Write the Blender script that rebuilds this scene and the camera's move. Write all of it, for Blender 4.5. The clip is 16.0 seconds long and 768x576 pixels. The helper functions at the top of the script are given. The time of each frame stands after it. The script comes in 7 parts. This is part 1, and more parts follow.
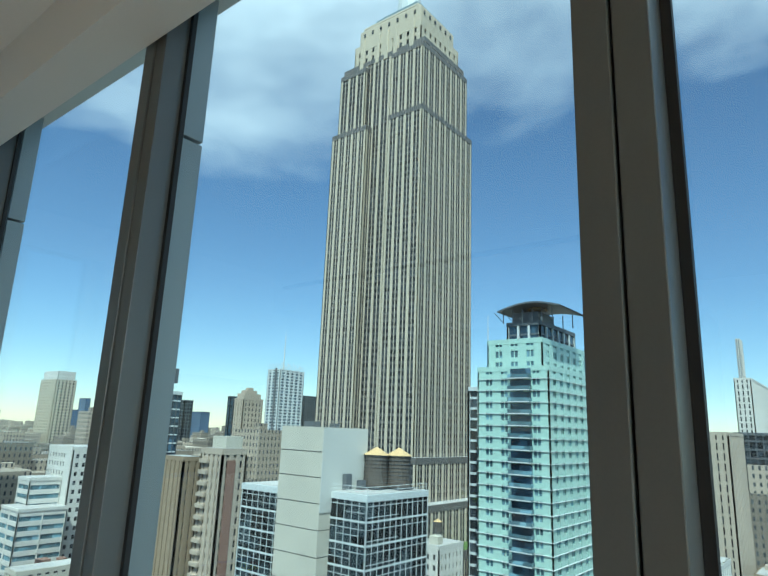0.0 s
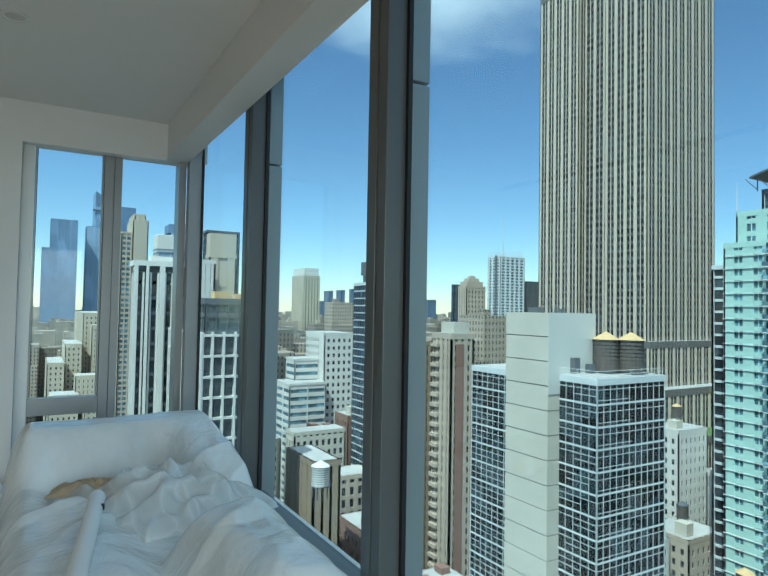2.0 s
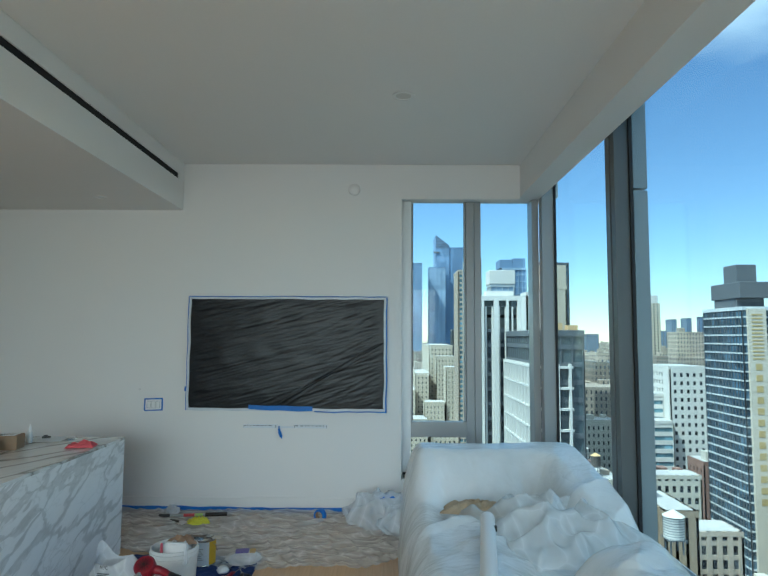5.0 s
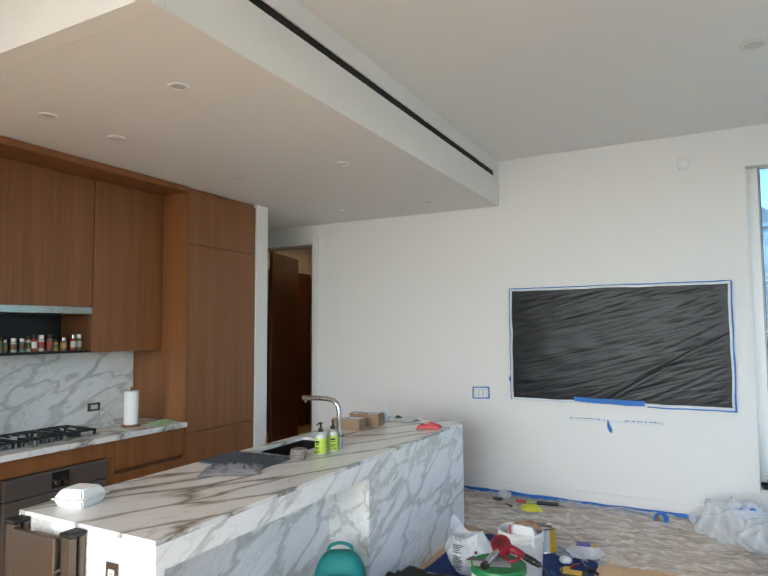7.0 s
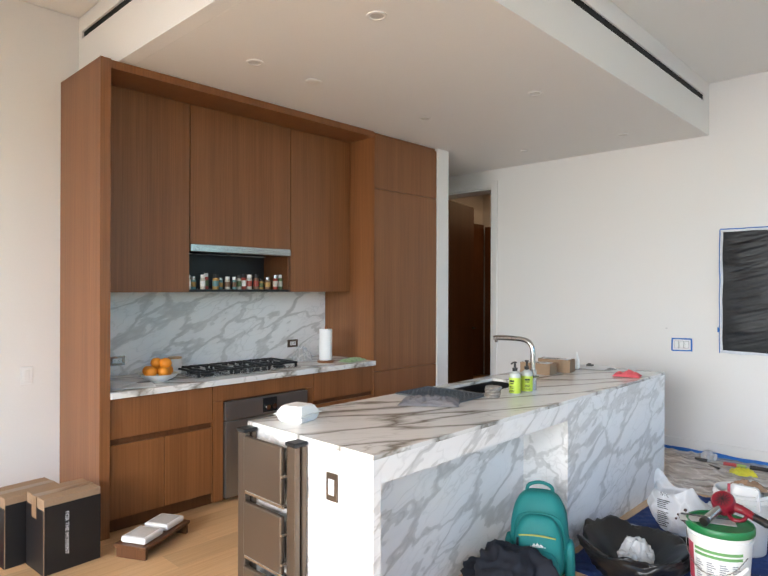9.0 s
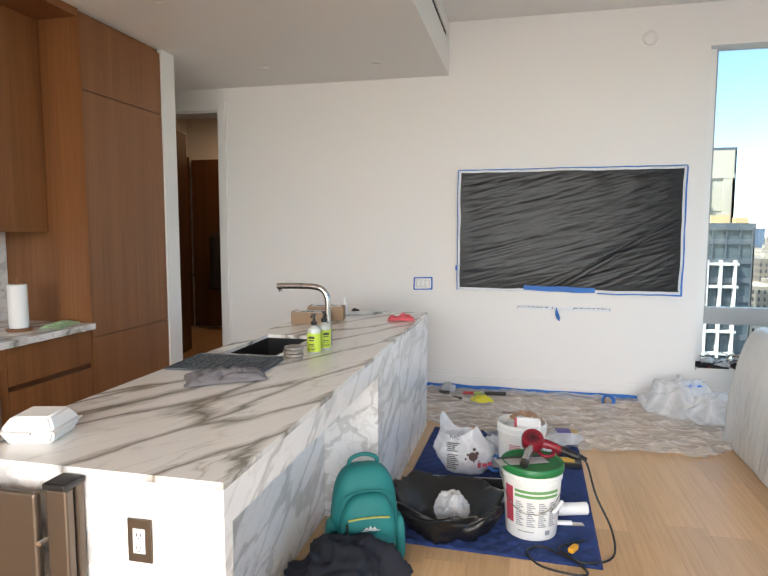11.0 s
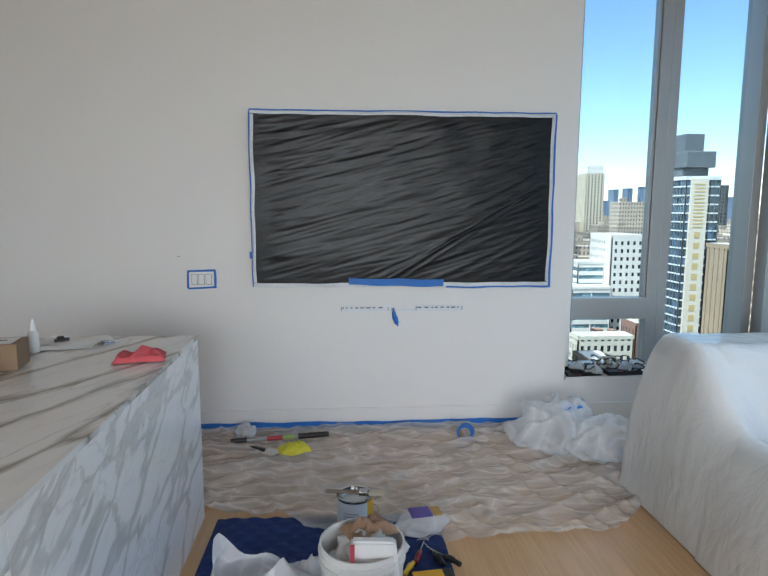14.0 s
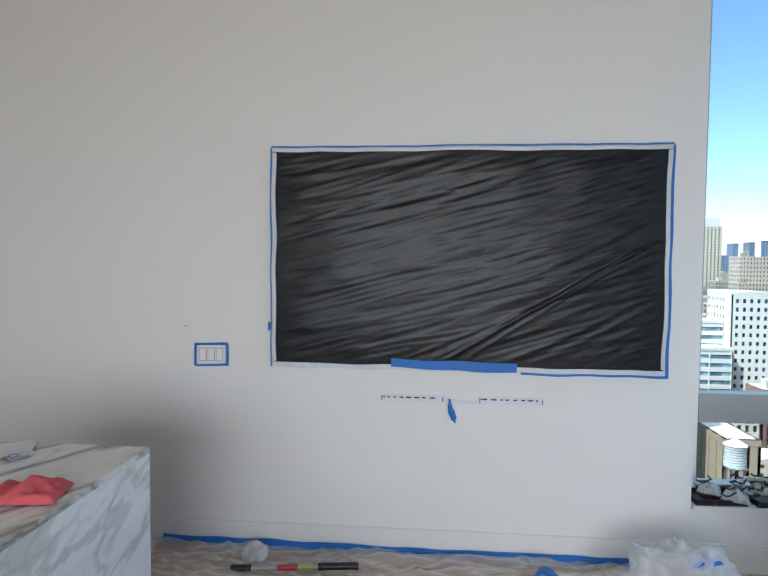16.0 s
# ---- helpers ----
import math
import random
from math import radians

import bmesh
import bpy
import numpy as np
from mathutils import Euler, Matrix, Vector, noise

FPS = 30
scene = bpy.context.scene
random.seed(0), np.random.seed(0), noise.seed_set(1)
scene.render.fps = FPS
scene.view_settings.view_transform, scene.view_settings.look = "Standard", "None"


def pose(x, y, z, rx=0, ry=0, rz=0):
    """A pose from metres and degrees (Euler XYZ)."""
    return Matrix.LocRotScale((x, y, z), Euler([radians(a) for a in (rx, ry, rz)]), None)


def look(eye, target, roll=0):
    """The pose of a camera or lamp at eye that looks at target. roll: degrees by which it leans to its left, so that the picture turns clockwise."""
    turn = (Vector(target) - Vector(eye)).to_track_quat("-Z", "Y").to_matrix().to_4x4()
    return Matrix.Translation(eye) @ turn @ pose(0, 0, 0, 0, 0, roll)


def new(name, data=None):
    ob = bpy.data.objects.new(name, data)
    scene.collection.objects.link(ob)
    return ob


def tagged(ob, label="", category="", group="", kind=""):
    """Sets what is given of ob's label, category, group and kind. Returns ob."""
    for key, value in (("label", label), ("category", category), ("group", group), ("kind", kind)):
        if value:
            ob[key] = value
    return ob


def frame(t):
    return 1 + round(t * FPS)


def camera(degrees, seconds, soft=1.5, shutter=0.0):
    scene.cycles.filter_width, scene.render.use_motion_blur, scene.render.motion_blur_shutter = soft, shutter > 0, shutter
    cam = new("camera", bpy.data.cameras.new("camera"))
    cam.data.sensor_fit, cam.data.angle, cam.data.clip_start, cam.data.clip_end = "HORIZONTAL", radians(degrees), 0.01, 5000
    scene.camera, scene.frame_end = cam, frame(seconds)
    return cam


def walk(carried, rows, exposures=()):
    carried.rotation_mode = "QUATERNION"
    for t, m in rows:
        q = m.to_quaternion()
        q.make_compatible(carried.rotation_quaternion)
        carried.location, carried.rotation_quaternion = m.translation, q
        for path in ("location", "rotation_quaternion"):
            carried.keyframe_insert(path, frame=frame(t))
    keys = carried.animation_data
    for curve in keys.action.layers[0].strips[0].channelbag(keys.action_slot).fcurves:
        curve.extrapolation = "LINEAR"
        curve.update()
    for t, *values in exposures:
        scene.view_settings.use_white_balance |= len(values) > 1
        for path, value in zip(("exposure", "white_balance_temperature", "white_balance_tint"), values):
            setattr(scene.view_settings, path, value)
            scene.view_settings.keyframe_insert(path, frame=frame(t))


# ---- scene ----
cam = camera(65.6, 16.0)

PATH = [
    (0, (2.589, -6.025, 1.591), (4.101, -4.8, 2.053), 2.2),
    (0.5, (2.554, -6.056, 1.621), (4.067, -4.784, 1.928), 2.0),
    (1, (2.485, -6.123, 1.624), (3.924, -4.747, 1.819), 1.9),
    (1.5, (2.405, -6.156, 1.687), (3.65, -4.594, 1.783), 1.5),
    (2, (2.394, -6.115, 1.745), (3.408, -4.392, 1.815), 1.0),
    (2.5, (2.342, -6.125, 1.747), (3.159, -4.302, 1.83), 0.6),
    (3, (2.274, -6.109, 1.754), (2.933, -4.224, 1.873), 0.0),
    (3.2, (2.232, -6.165, 1.746), (2.826, -4.26, 1.879), -0.1),
    (5.3, (2.104, -6.071, 1.746), (1.99, -4.081, 1.908), 0.4),
    (5.5, (2.067, -6.096, 1.724), (1.888, -4.11, 1.888), 0.4),
    (6, (2.025, -6.105, 1.727), (1.619, -4.153, 1.879), 0.1),
    (6.5, (1.949, -6.126, 1.71), (1.281, -4.247, 1.862), -0.1),
    (7, (1.895, -6.153, 1.733), (0.952, -4.394, 1.87), -0.3),
    (7.5, (1.832, -6.166, 1.715), (0.66, -4.549, 1.826), -0.2),
    (8, (1.813, -6.174, 1.689), (0.464, -4.699, 1.747), 0.3),
    (8.2, (1.817, -6.189, 1.67), (0.415, -4.763, 1.696), 0.5),
    (10.3, (1.036, -6.096, 1.522), (-0.006, -4.394, 1.392), -0.8),
    (10.5, (0.924, -6.005, 1.536), (0.024, -4.226, 1.381), -0.8),
    (11, (0.73, -5.822, 1.556), (0.277, -3.883, 1.369), 0.1),
    (11.5, (0.517, -5.545, 1.554), (0.374, -3.558, 1.376), 0.3),
    (12, (0.431, -5.261, 1.534), (0.422, -3.271, 1.335), 0.1),
    (12.5, (0.457, -4.933, 1.529), (0.468, -2.956, 1.226), -0.3),
    (13, (0.454, -4.607, 1.479), (0.526, -2.698, 0.887), -0.2),
    (13.5, (0.536, -4.303, 1.496), (0.691, -2.364, 1.029), 0.1),
    (14, (0.666, -4.009, 1.526), (0.821, -2.033, 1.258), 0.2),
    (14.5, (0.727, -3.717, 1.523), (0.855, -1.731, 1.317), 0.6),
    (15, (0.855, -3.494, 1.542), (0.837, -1.501, 1.383), 0.8),
    (15.5, (0.973, -3.305, 1.573), (0.832, -1.313, 1.459), 0.9),
    (16, (0.965, -3.098, 1.563), (0.792, -1.107, 1.47), 0.5),
]
EXPOSURES = [(0.0, 0.42, 5800, -6), (2.5, 0.4, 5550, -7), (3.2, 0.4, 5450, -6), (5.5, 0.85, 5550, -5), (6.0, 1.05, 5700, 0), (6.5, 1.32, 5900, 5), (7.0, 1.55, 6050, 6), (8.0, 1.78, 5950, 8), (10.5, 1.9, 6550, 12), (11.0, 1.68, 6550, 12), (12.0, 1.25, 6200, 11), (12.5, 1.35, 6200, 11), (13.0, 1.62, 6250, 12), (13.5, 1.45, 6150, 10), (14.0, 1.1, 6000, 9), (14.5, 1.05, 5800, 9), (15.2, 1.12, 5850, 9), (16.0, 1.22, 5950, 10)]
walk(cam, [(t, look(eye, target, roll)) for t, eye, target, roll in PATH], EXPOSURES)

# ---- daylight: sun high behind the north and west windows, sky with thin cloud ----
SUN_AZ, SUN_EL = math.atan2(-0.8, -0.5), radians(56)
world = bpy.data.worlds.new("sky")
scene.world = world
world.use_nodes = True
wn = world.node_tree.nodes
wn.clear()
w_out, w_bg = wn.new("ShaderNodeOutputWorld"), wn.new("ShaderNodeBackground")
w_sky, w_co, w_map = wn.new("ShaderNodeTexSky"), wn.new("ShaderNodeTexCoord"), wn.new("ShaderNodeMapping")
w_noise, w_ramp, w_mix = wn.new("ShaderNodeTexNoise"), wn.new("ShaderNodeValToRGB"), wn.new("ShaderNodeMixRGB")
w_sky.sky_type = "NISHITA"
w_sky.sun_disc = False
w_sky.sun_elevation = SUN_EL
w_sky.sun_rotation = SUN_AZ % (2 * math.pi)
w_sky.air_density, w_sky.dust_density, w_sky.ozone_density = 1.0, 0.0, 3.5
w_map.inputs["Scale"].default_value = (1.0, 1.0, 2.2)
w_noise.inputs["Scale"].default_value = 1.7
w_noise.inputs["Detail"].default_value = 5.0
w_noise.inputs["Roughness"].default_value = 0.55
w_noise.inputs["Distortion"].default_value = 0.15
w_ramp.color_ramp.elements[0].position, w_ramp.color_ramp.elements[1].position = 0.46, 0.74
w_ramp.color_ramp.elements[0].color, w_ramp.color_ramp.elements[1].color = (0, 0, 0, 1), (0.75, 0.75, 0.75, 1)
w_mix.inputs["Color2"].default_value = (8.2, 8.8, 9.4, 1)
wl = world.node_tree.links
wl.new(w_co.outputs["Generated"], w_map.inputs["Vector"])
wl.new(w_map.outputs["Vector"], w_noise.inputs["Vector"])
w_sep, w_bias, w_sum = wn.new("ShaderNodeSeparateXYZ"), wn.new("ShaderNodeMath"), wn.new("ShaderNodeMath")
w_bias.operation = "MULTIPLY_ADD"
w_bias.inputs[1].default_value, w_bias.inputs[2].default_value = 1.5, -0.70
w_sum.use_clamp = True
wl.new(w_co.outputs["Generated"], w_sep.inputs["Vector"])
wl.new(w_sep.outputs["Z"], w_bias.inputs[0])
wl.new(w_noise.outputs["Fac"], w_sum.inputs[0])
wl.new(w_bias.outputs["Value"], w_sum.inputs[1])
wl.new(w_sum.outputs["Value"], w_ramp.inputs["Fac"])
wl.new(w_ramp.outputs["Color"], w_mix.inputs["Fac"])
wl.new(w_sky.outputs["Color"], w_mix.inputs["Color1"])
wl.new(w_mix.outputs["Color"], w_bg.inputs["Color"])
wl.new(w_bg.outputs["Background"], w_out.inputs["Surface"])
w_bg.inputs["Strength"].default_value = 0.115

sun = new("sun", bpy.data.lights.new("sun", "SUN"))
sun.data.energy, sun.data.angle, sun.data.color = 4.4, radians(0.53), (1.0, 0.95, 0.87)
sun.matrix_world = look((0, 0, 50), (0 - math.sin(SUN_AZ) * math.cos(SUN_EL), -math.cos(SUN_AZ) * math.cos(SUN_EL), 50 - math.sin(SUN_EL)))

# skylight through the broad east window behind the walk
east = new("east_window_light", bpy.data.lights.new("east_window_light", "AREA"))
east.data.shape, east.data.size, east.data.size_y = "RECTANGLE", 4.9, 2.7
east.data.energy, east.data.color = 74.0, (1.0, 0.96, 0.91)
east.data.spread = radians(105)
east.matrix_world = look((0.9, -9.66, 1.8), (0.9, -4.6, -1.1))
# warm lamp in the hall wardrobe
hall = new("hall_lamp", bpy.data.lights.new("hall_lamp", "AREA"))
hall.data.size, hall.data.energy, hall.data.color = 0.25, 3.0, (1.0, 0.62, 0.32)
hall.matrix_world = look((-3.3, 2.2, 3.3), (-3.3, 2.2, 0.0))

# ---- materials ----
def material(name, color, rough=0.5, metal=0.0, spec=0.5):
    m = bpy.data.materials.new(name)
    m.use_nodes = True
    b = m.node_tree.nodes["Principled BSDF"]
    b.inputs["Base Color"].default_value = (*color, 1)
    b.inputs["Roughness"].default_value = rough
    b.inputs["Metallic"].default_value = metal
    b.inputs["Specular IOR Level"].default_value = spec
    return m


def node(m, kind, **values):
    n = m.node_tree.nodes.new(kind)
    for key, value in values.items():
        n.inputs[key].default_value = value
    return n


def link(m, a, ao, b, bi):
    m.node_tree.links.new(a.outputs[ao], b.inputs[bi])


def bsdf(m):
    return m.node_tree.nodes["Principled BSDF"]


def coords(m, scale=(1, 1, 1), turn=(0, 0, 0), source="Object"):
    co, mp = node(m, "ShaderNodeTexCoord"), node(m, "ShaderNodeMapping")
    mp.inputs["Scale"].default_value = scale
    mp.inputs["Rotation"].default_value = [radians(a) for a in turn]
    link(m, co, source, mp, "Vector")
    return mp


def ramp(m, src, out, stops):
    r = node(m, "ShaderNodeValToRGB")
    e = r.color_ramp.elements
    while len(e) < len(stops):
        e.new(0.5)
    for i, (p, c) in enumerate(stops):
        e[i].position, e[i].color = p, (*c, 1)
    link(m, src, out, r, "Fac")
    return r


def bumped(m, src, out, strength=0.2, distance=0.01):
    b = node(m, "ShaderNodeBump", Strength=strength, Distance=distance)
    link(m, src, out, b, "Height")
    link(m, b, "Normal", bsdf(m), "Normal")


def surface(name, color, rough=0.5, vary=0.06, big=0.8, fine=60.0, bump=0.08, metal=0.0, spec=0.5, stretch=(1, 1, 1), per_piece=0.0):
    """A surface with broad and fine variation of tone, fine relief and uneven gloss."""
    m = material(name, color, rough, metal, spec)
    mp = coords(m, stretch)
    n1 = node(m, "ShaderNodeTexNoise", Scale=big, Detail=3.0)
    n2 = node(m, "ShaderNodeTexNoise", Scale=fine, Detail=4.0)
    link(m, mp, "Vector", n1, "Vector")
    link(m, mp, "Vector", n2, "Vector")
    add = node(m, "ShaderNodeMath")
    link(m, n1, "Fac", add, 0)
    link(m, n2, "Fac", add, 1)
    lo = [max(0, c * (1 - vary * 2)) for c in color]
    hi = [min(1, c * (1 + vary * 2)) for c in color]
    r = ramp(m, add, "Value", [(0.3, lo), (0.85, hi)])
    half = node(m, "ShaderNodeMath")
    half.operation = "MULTIPLY"
    half.inputs[1].default_value = 0.5
    link(m, add, "Value", half, 0)
    m.node_tree.links.new(half.outputs[0], r.inputs["Fac"])
    if per_piece:
        info, hue = node(m, "ShaderNodeObjectInfo"), node(m, "ShaderNodeHueSaturation")
        rng = node(m, "ShaderNodeMapRange")
        rng.inputs["To Min"].default_value, rng.inputs["To Max"].default_value = 1 - per_piece, 1 + per_piece
        link(m, info, "Random", rng, "Value")
        link(m, rng, "Result", hue, "Value")
        link(m, r, "Color", hue, "Color")
        link(m, hue, "Color", bsdf(m), "Base Color")
    else:
        link(m, r, "Color", bsdf(m), "Base Color")
    rr = node(m, "ShaderNodeMapRange")
    rr.inputs["To Min"].default_value, rr.inputs["To Max"].default_value = max(0, rough - 0.08), min(1, rough + 0.08)
    link(m, n1, "Fac", rr, "Value")
    link(m, rr, "Result", bsdf(m), "Roughness")
    if bump:
        bumped(m, n2, "Fac", bump, 0.004)
    return m


def wood(name, dark, light, grain=(55, 55, 1.2), rough=0.42, per_piece=0.0, bump=0.12):
    m = material(name, light, rough)
    mp = coords(m, grain)
    n1 = node(m, "ShaderNodeTexNoise", Scale=1.0, Detail=6.0, Roughness=0.6, Distortion=0.4)
    link(m, mp, "Vector", n1, "Vector")
    mp2 = coords(m, tuple(g * 0.08 for g in grain))
    n2 = node(m, "ShaderNodeTexNoise", Scale=1.0, Detail=2.0)
    link(m, mp2, "Vector", n2, "Vector")
    mix = node(m, "ShaderNodeMath")
    mix.operation = "MULTIPLY_ADD"
    mix.inputs[1].default_value = 0.6
    link(m, n1, "Fac", mix, 0)
    sc = node(m, "ShaderNodeMath")
    sc.operation = "MULTIPLY"
    sc.inputs[1].default_value = 0.4
    link(m, n2, "Fac", sc, 0)
    link(m, sc, "Value", mix, 2)
    r = ramp(m, mix, "Value", [(0.3, dark), (0.68, light)])
    last, out = r, "Color"
    if per_piece:
        info, hue = node(m, "ShaderNodeObjectInfo"), node(m, "ShaderNodeHueSaturation")
        rng = node(m, "ShaderNodeMapRange")
        rng.inputs["To Min"].default_value, rng.inputs["To Max"].default_value = 1 - per_piece, 1 + per_piece
        link(m, info, "Random", rng, "Value")
        link(m, rng, "Result", hue, "Value")
        link(m, r, "Color", hue, "Color")
        last = hue
    link(m, last, out, bsdf(m), "Base Color")
    bumped(m, n1, "Fac", bump, 0.002)
    return m


def marble(name, ground, vein, warm, scale, turn, squash, spread=1.0, depth=1.0, warped=0.3, rough_edge=5.0, lobes=0.0):
    """Honed calacatta: soft white fields parted by grey-brown veins."""
    m = material(name, ground, 0.22)
    spin = coords(m, (1, 1, 1), turn)
    mp = node(m, "ShaderNodeMapping")
    mp.inputs["Scale"].default_value = squash
    link(m, spin, "Vector", mp, "Vector")
    warp = node(m, "ShaderNodeTexNoise", Scale=scale * 0.9, Detail=rough_edge, Roughness=0.55)
    link(m, mp, "Vector", warp, "Vector")
    mixv = node(m, "ShaderNodeMixRGB", Fac=warped)
    link(m, mp, "Vector", mixv, "Color1")
    link(m, warp, "Color", mixv, "Color2")
    cell = node(m, "ShaderNodeTexVoronoi", Scale=scale)
    cell.feature = "DISTANCE_TO_EDGE"
    link(m, mixv, "Color", cell, "Vector")
    cell2 = node(m, "ShaderNodeTexVoronoi", Scale=scale * 2.7)
    cell2.feature = "DISTANCE_TO_EDGE"
    link(m, mixv, "Color", cell2, "Vector")
    cloud = node(m, "ShaderNodeTexNoise", Scale=scale * 0.7, Detail=4.0)
    link(m, mp, "Vector", cloud, "Vector")
    gap, gap_out = cell, "Distance"
    if lobes:
        gap, gap_out = node(m, "ShaderNodeMath"), "Value"
        gap.operation = "MULTIPLY_ADD"
        gap.inputs[1].default_value = lobes
        shift = node(m, "ShaderNodeMath")
        shift.inputs[1].default_value = -0.46 * lobes
        link(m, cloud, "Fac", gap, 0)
        link(m, cell, "Distance", shift, 0)
        link(m, shift, "Value", gap, 2)
        v1 = ramp(m, gap, gap_out, [(0.0, (0.85 * depth,) * 3), (0.035 * spread, (0.62 * depth,) * 3), (0.062 * spread, (0.5 * depth,) * 3), (0.075 * spread, (0.08 * depth,) * 3), (0.16 * spread, (0, 0, 0))])
    else:
        v1 = ramp(m, cell, "Distance", [(0.0, (0.9 * depth,) * 3), (0.03 * spread, (0.6 * depth,) * 3), (0.075 * spread, (0.32 * depth,) * 3), (0.13 * spread, (0, 0, 0))])
    v2 = ramp(m, cell2, "Distance", [(0.0, (0.45 * depth,) * 3), (0.03 * spread, (0.18 * depth,) * 3), (0.09 * spread, (0, 0, 0))])
    where = ramp(m, cloud, "Fac", [(0.4, (0, 0, 0)), (0.62, (1, 1, 1))])
    low = node(m, "ShaderNodeMixRGB", Fac=1.0)
    low.blend_type = "MULTIPLY"
    link(m, v2, "Color", low, "Color1")
    link(m, where, "Color", low, "Color2")
    total = node(m, "ShaderNodeMixRGB", Fac=1.0)
    total.blend_type = "ADD"
    total.use_clamp = True
    link(m, v1, "Color", total, "Color1")
    link(m, low, "Color", total, "Color2")
    tone = node(m, "ShaderNodeMixRGB")
    tone.inputs["Color1"].default_value, tone.inputs["Color2"].default_value = (*vein, 1), (*warm, 1)
    link(m, cloud, "Fac", tone, "Fac")
    fin = node(m, "ShaderNodeMixRGB")
    fin.inputs["Color1"].default_value = (*ground, 1)
    link(m, total, "Color", fin, "Fac")
    link(m, tone, "Color", fin, "Color2")
    link(m, fin, "Color", bsdf(m), "Base Color")
    return m


def pane_glass(name, tint, gloss=0.06, rough=0.0):
    """A thin pane: clear, slightly tinted, with a faint mirror on it."""
    m = bpy.data.materials.new(name)
    m.use_nodes = True
    t = m.node_tree
    t.nodes.clear()
    out, mix = t.nodes.new("ShaderNodeOutputMaterial"), t.nodes.new("ShaderNodeMixShader")
    tr, gl = t.nodes.new("ShaderNodeBsdfTransparent"), t.nodes.new("ShaderNodeBsdfGlossy")
    tr.inputs["Color"].default_value = (*tint, 1)
    gl.inputs["Roughness"].default_value = rough
    mix.inputs["Fac"].default_value = gloss
    t.links.new(tr.outputs[0], mix.inputs[1])
    t.links.new(gl.outputs[0], mix.inputs[2])
    t.links.new(mix.outputs[0], out.inputs["Surface"])
    return m


def film_plastic(name, tint, clear, rough, crinkle, scale, color=(0.9, 0.92, 0.93), web=0.12, stretch=(1.0, 0.42, 0.8)):
    """Thin crinkled sheeting: part clear, part milky, with sharp glints on its folds."""
    m = bpy.data.materials.new(name)
    m.use_nodes = True
    t = m.node_tree
    b = t.nodes["Principled BSDF"]
    b.inputs["Base Color"].default_value = (*color, 1)
    b.inputs["Roughness"].default_value = rough
    b.inputs["Specular IOR Level"].default_value = 0.6
    tl = t.nodes.new("ShaderNodeBsdfTranslucent")
    tl.inputs["Color"].default_value = (*color, 1)
    tr = t.nodes.new("ShaderNodeBsdfTransparent")
    tr.inputs["Color"].default_value = (*tint, 1)
    m1, m2 = t.nodes.new("ShaderNodeMixShader"), t.nodes.new("ShaderNodeMixShader")
    m1.inputs["Fac"].default_value = 0.35
    t.links.new(b.outputs[0], m1.inputs[1])
    t.links.new(tl.outputs[0], m1.inputs[2])
    mp = coords(m, stretch, (0, 0, 24))
    warp = node(m, "ShaderNodeTexNoise", Scale=scale * 0.22, Detail=3.0)
    link(m, mp, "Vector", warp, "Vector")
    wv = node(m, "ShaderNodeMixRGB", Fac=0.22)
    link(m, mp, "Vector", wv, "Color1")
    link(m, warp, "Color", wv, "Color2")
    edge = node(m, "ShaderNodeTexVoronoi", Scale=scale * 0.75)
    edge.feature = "DISTANCE_TO_EDGE"
    fold, crease = node(m, "ShaderNodeTexVoronoi", Scale=scale * 0.75), node(m, "ShaderNodeTexVoronoi", Scale=scale * 2.0)
    for n in (edge, fold, crease):
        link(m, wv, "Color", n, "Vector")
    r = ramp(m, edge, "Distance", [(0.0, (max(0, clear - web),) * 3), (0.03, (max(0, clear - web * 0.4),) * 3), (0.2, (min(0.97, clear + 0.06),) * 3)])
    t.links.new(r.outputs["Color"], m2.inputs["Fac"])
    t.links.new(m1.outputs[0], m2.inputs[1])
    t.links.new(tr.outputs[0], m2.inputs[2])
    t.links.new(m2.outputs[0], t.nodes["Material Output"].inputs["Surface"])
    h = node(m, "ShaderNodeMath")
    h.operation = "MULTIPLY_ADD"
    h.inputs[1].default_value = 0.35
    link(m, crease, "Distance", h, 0)
    link(m, fold, "Distance", h, 2)
    bp = node(m, "ShaderNodeBump", Strength=crinkle, Distance=0.03)
    link(m, h, "Value", bp, "Height")
    link(m, bp, "Normal", b, "Normal")
    return m


WHITE = surface("white_wall_paint", (0.80, 0.79, 0.77), 0.6, 0.012, 0.6, 90, 0.05)
CEIL = surface("white_ceiling_paint", (0.86, 0.85, 0.83), 0.7, 0.01, 0.5, 80, 0.04)
TRIM = surface("white_satin_trim", (0.80, 0.79, 0.77), 0.35, 0.012, 1.0, 60, 0.03)
# same aluminium twice: backlit shade put into this darker colour, the next kept paler
FRAME_BACKLIT = surface("backlit_window_aluminium", (0.125, 0.132, 0.13), 0.38, 0.03, 2.0, 150, 0.02, 0.25)
FRAME_LIT = surface("lit_window_aluminium", (0.36, 0.365, 0.36), 0.38, 0.03, 2.0, 150, 0.02, 0.2)
GASKET = surface("black_rubber", (0.012, 0.012, 0.013), 0.6, 0.1)
GLASS = pane_glass("window_glass", (0.87, 0.935, 0.945), 0.05)
GLASS_COATED = pane_glass("coated_window_glass", (0.87, 0.935, 0.945), 0.015)
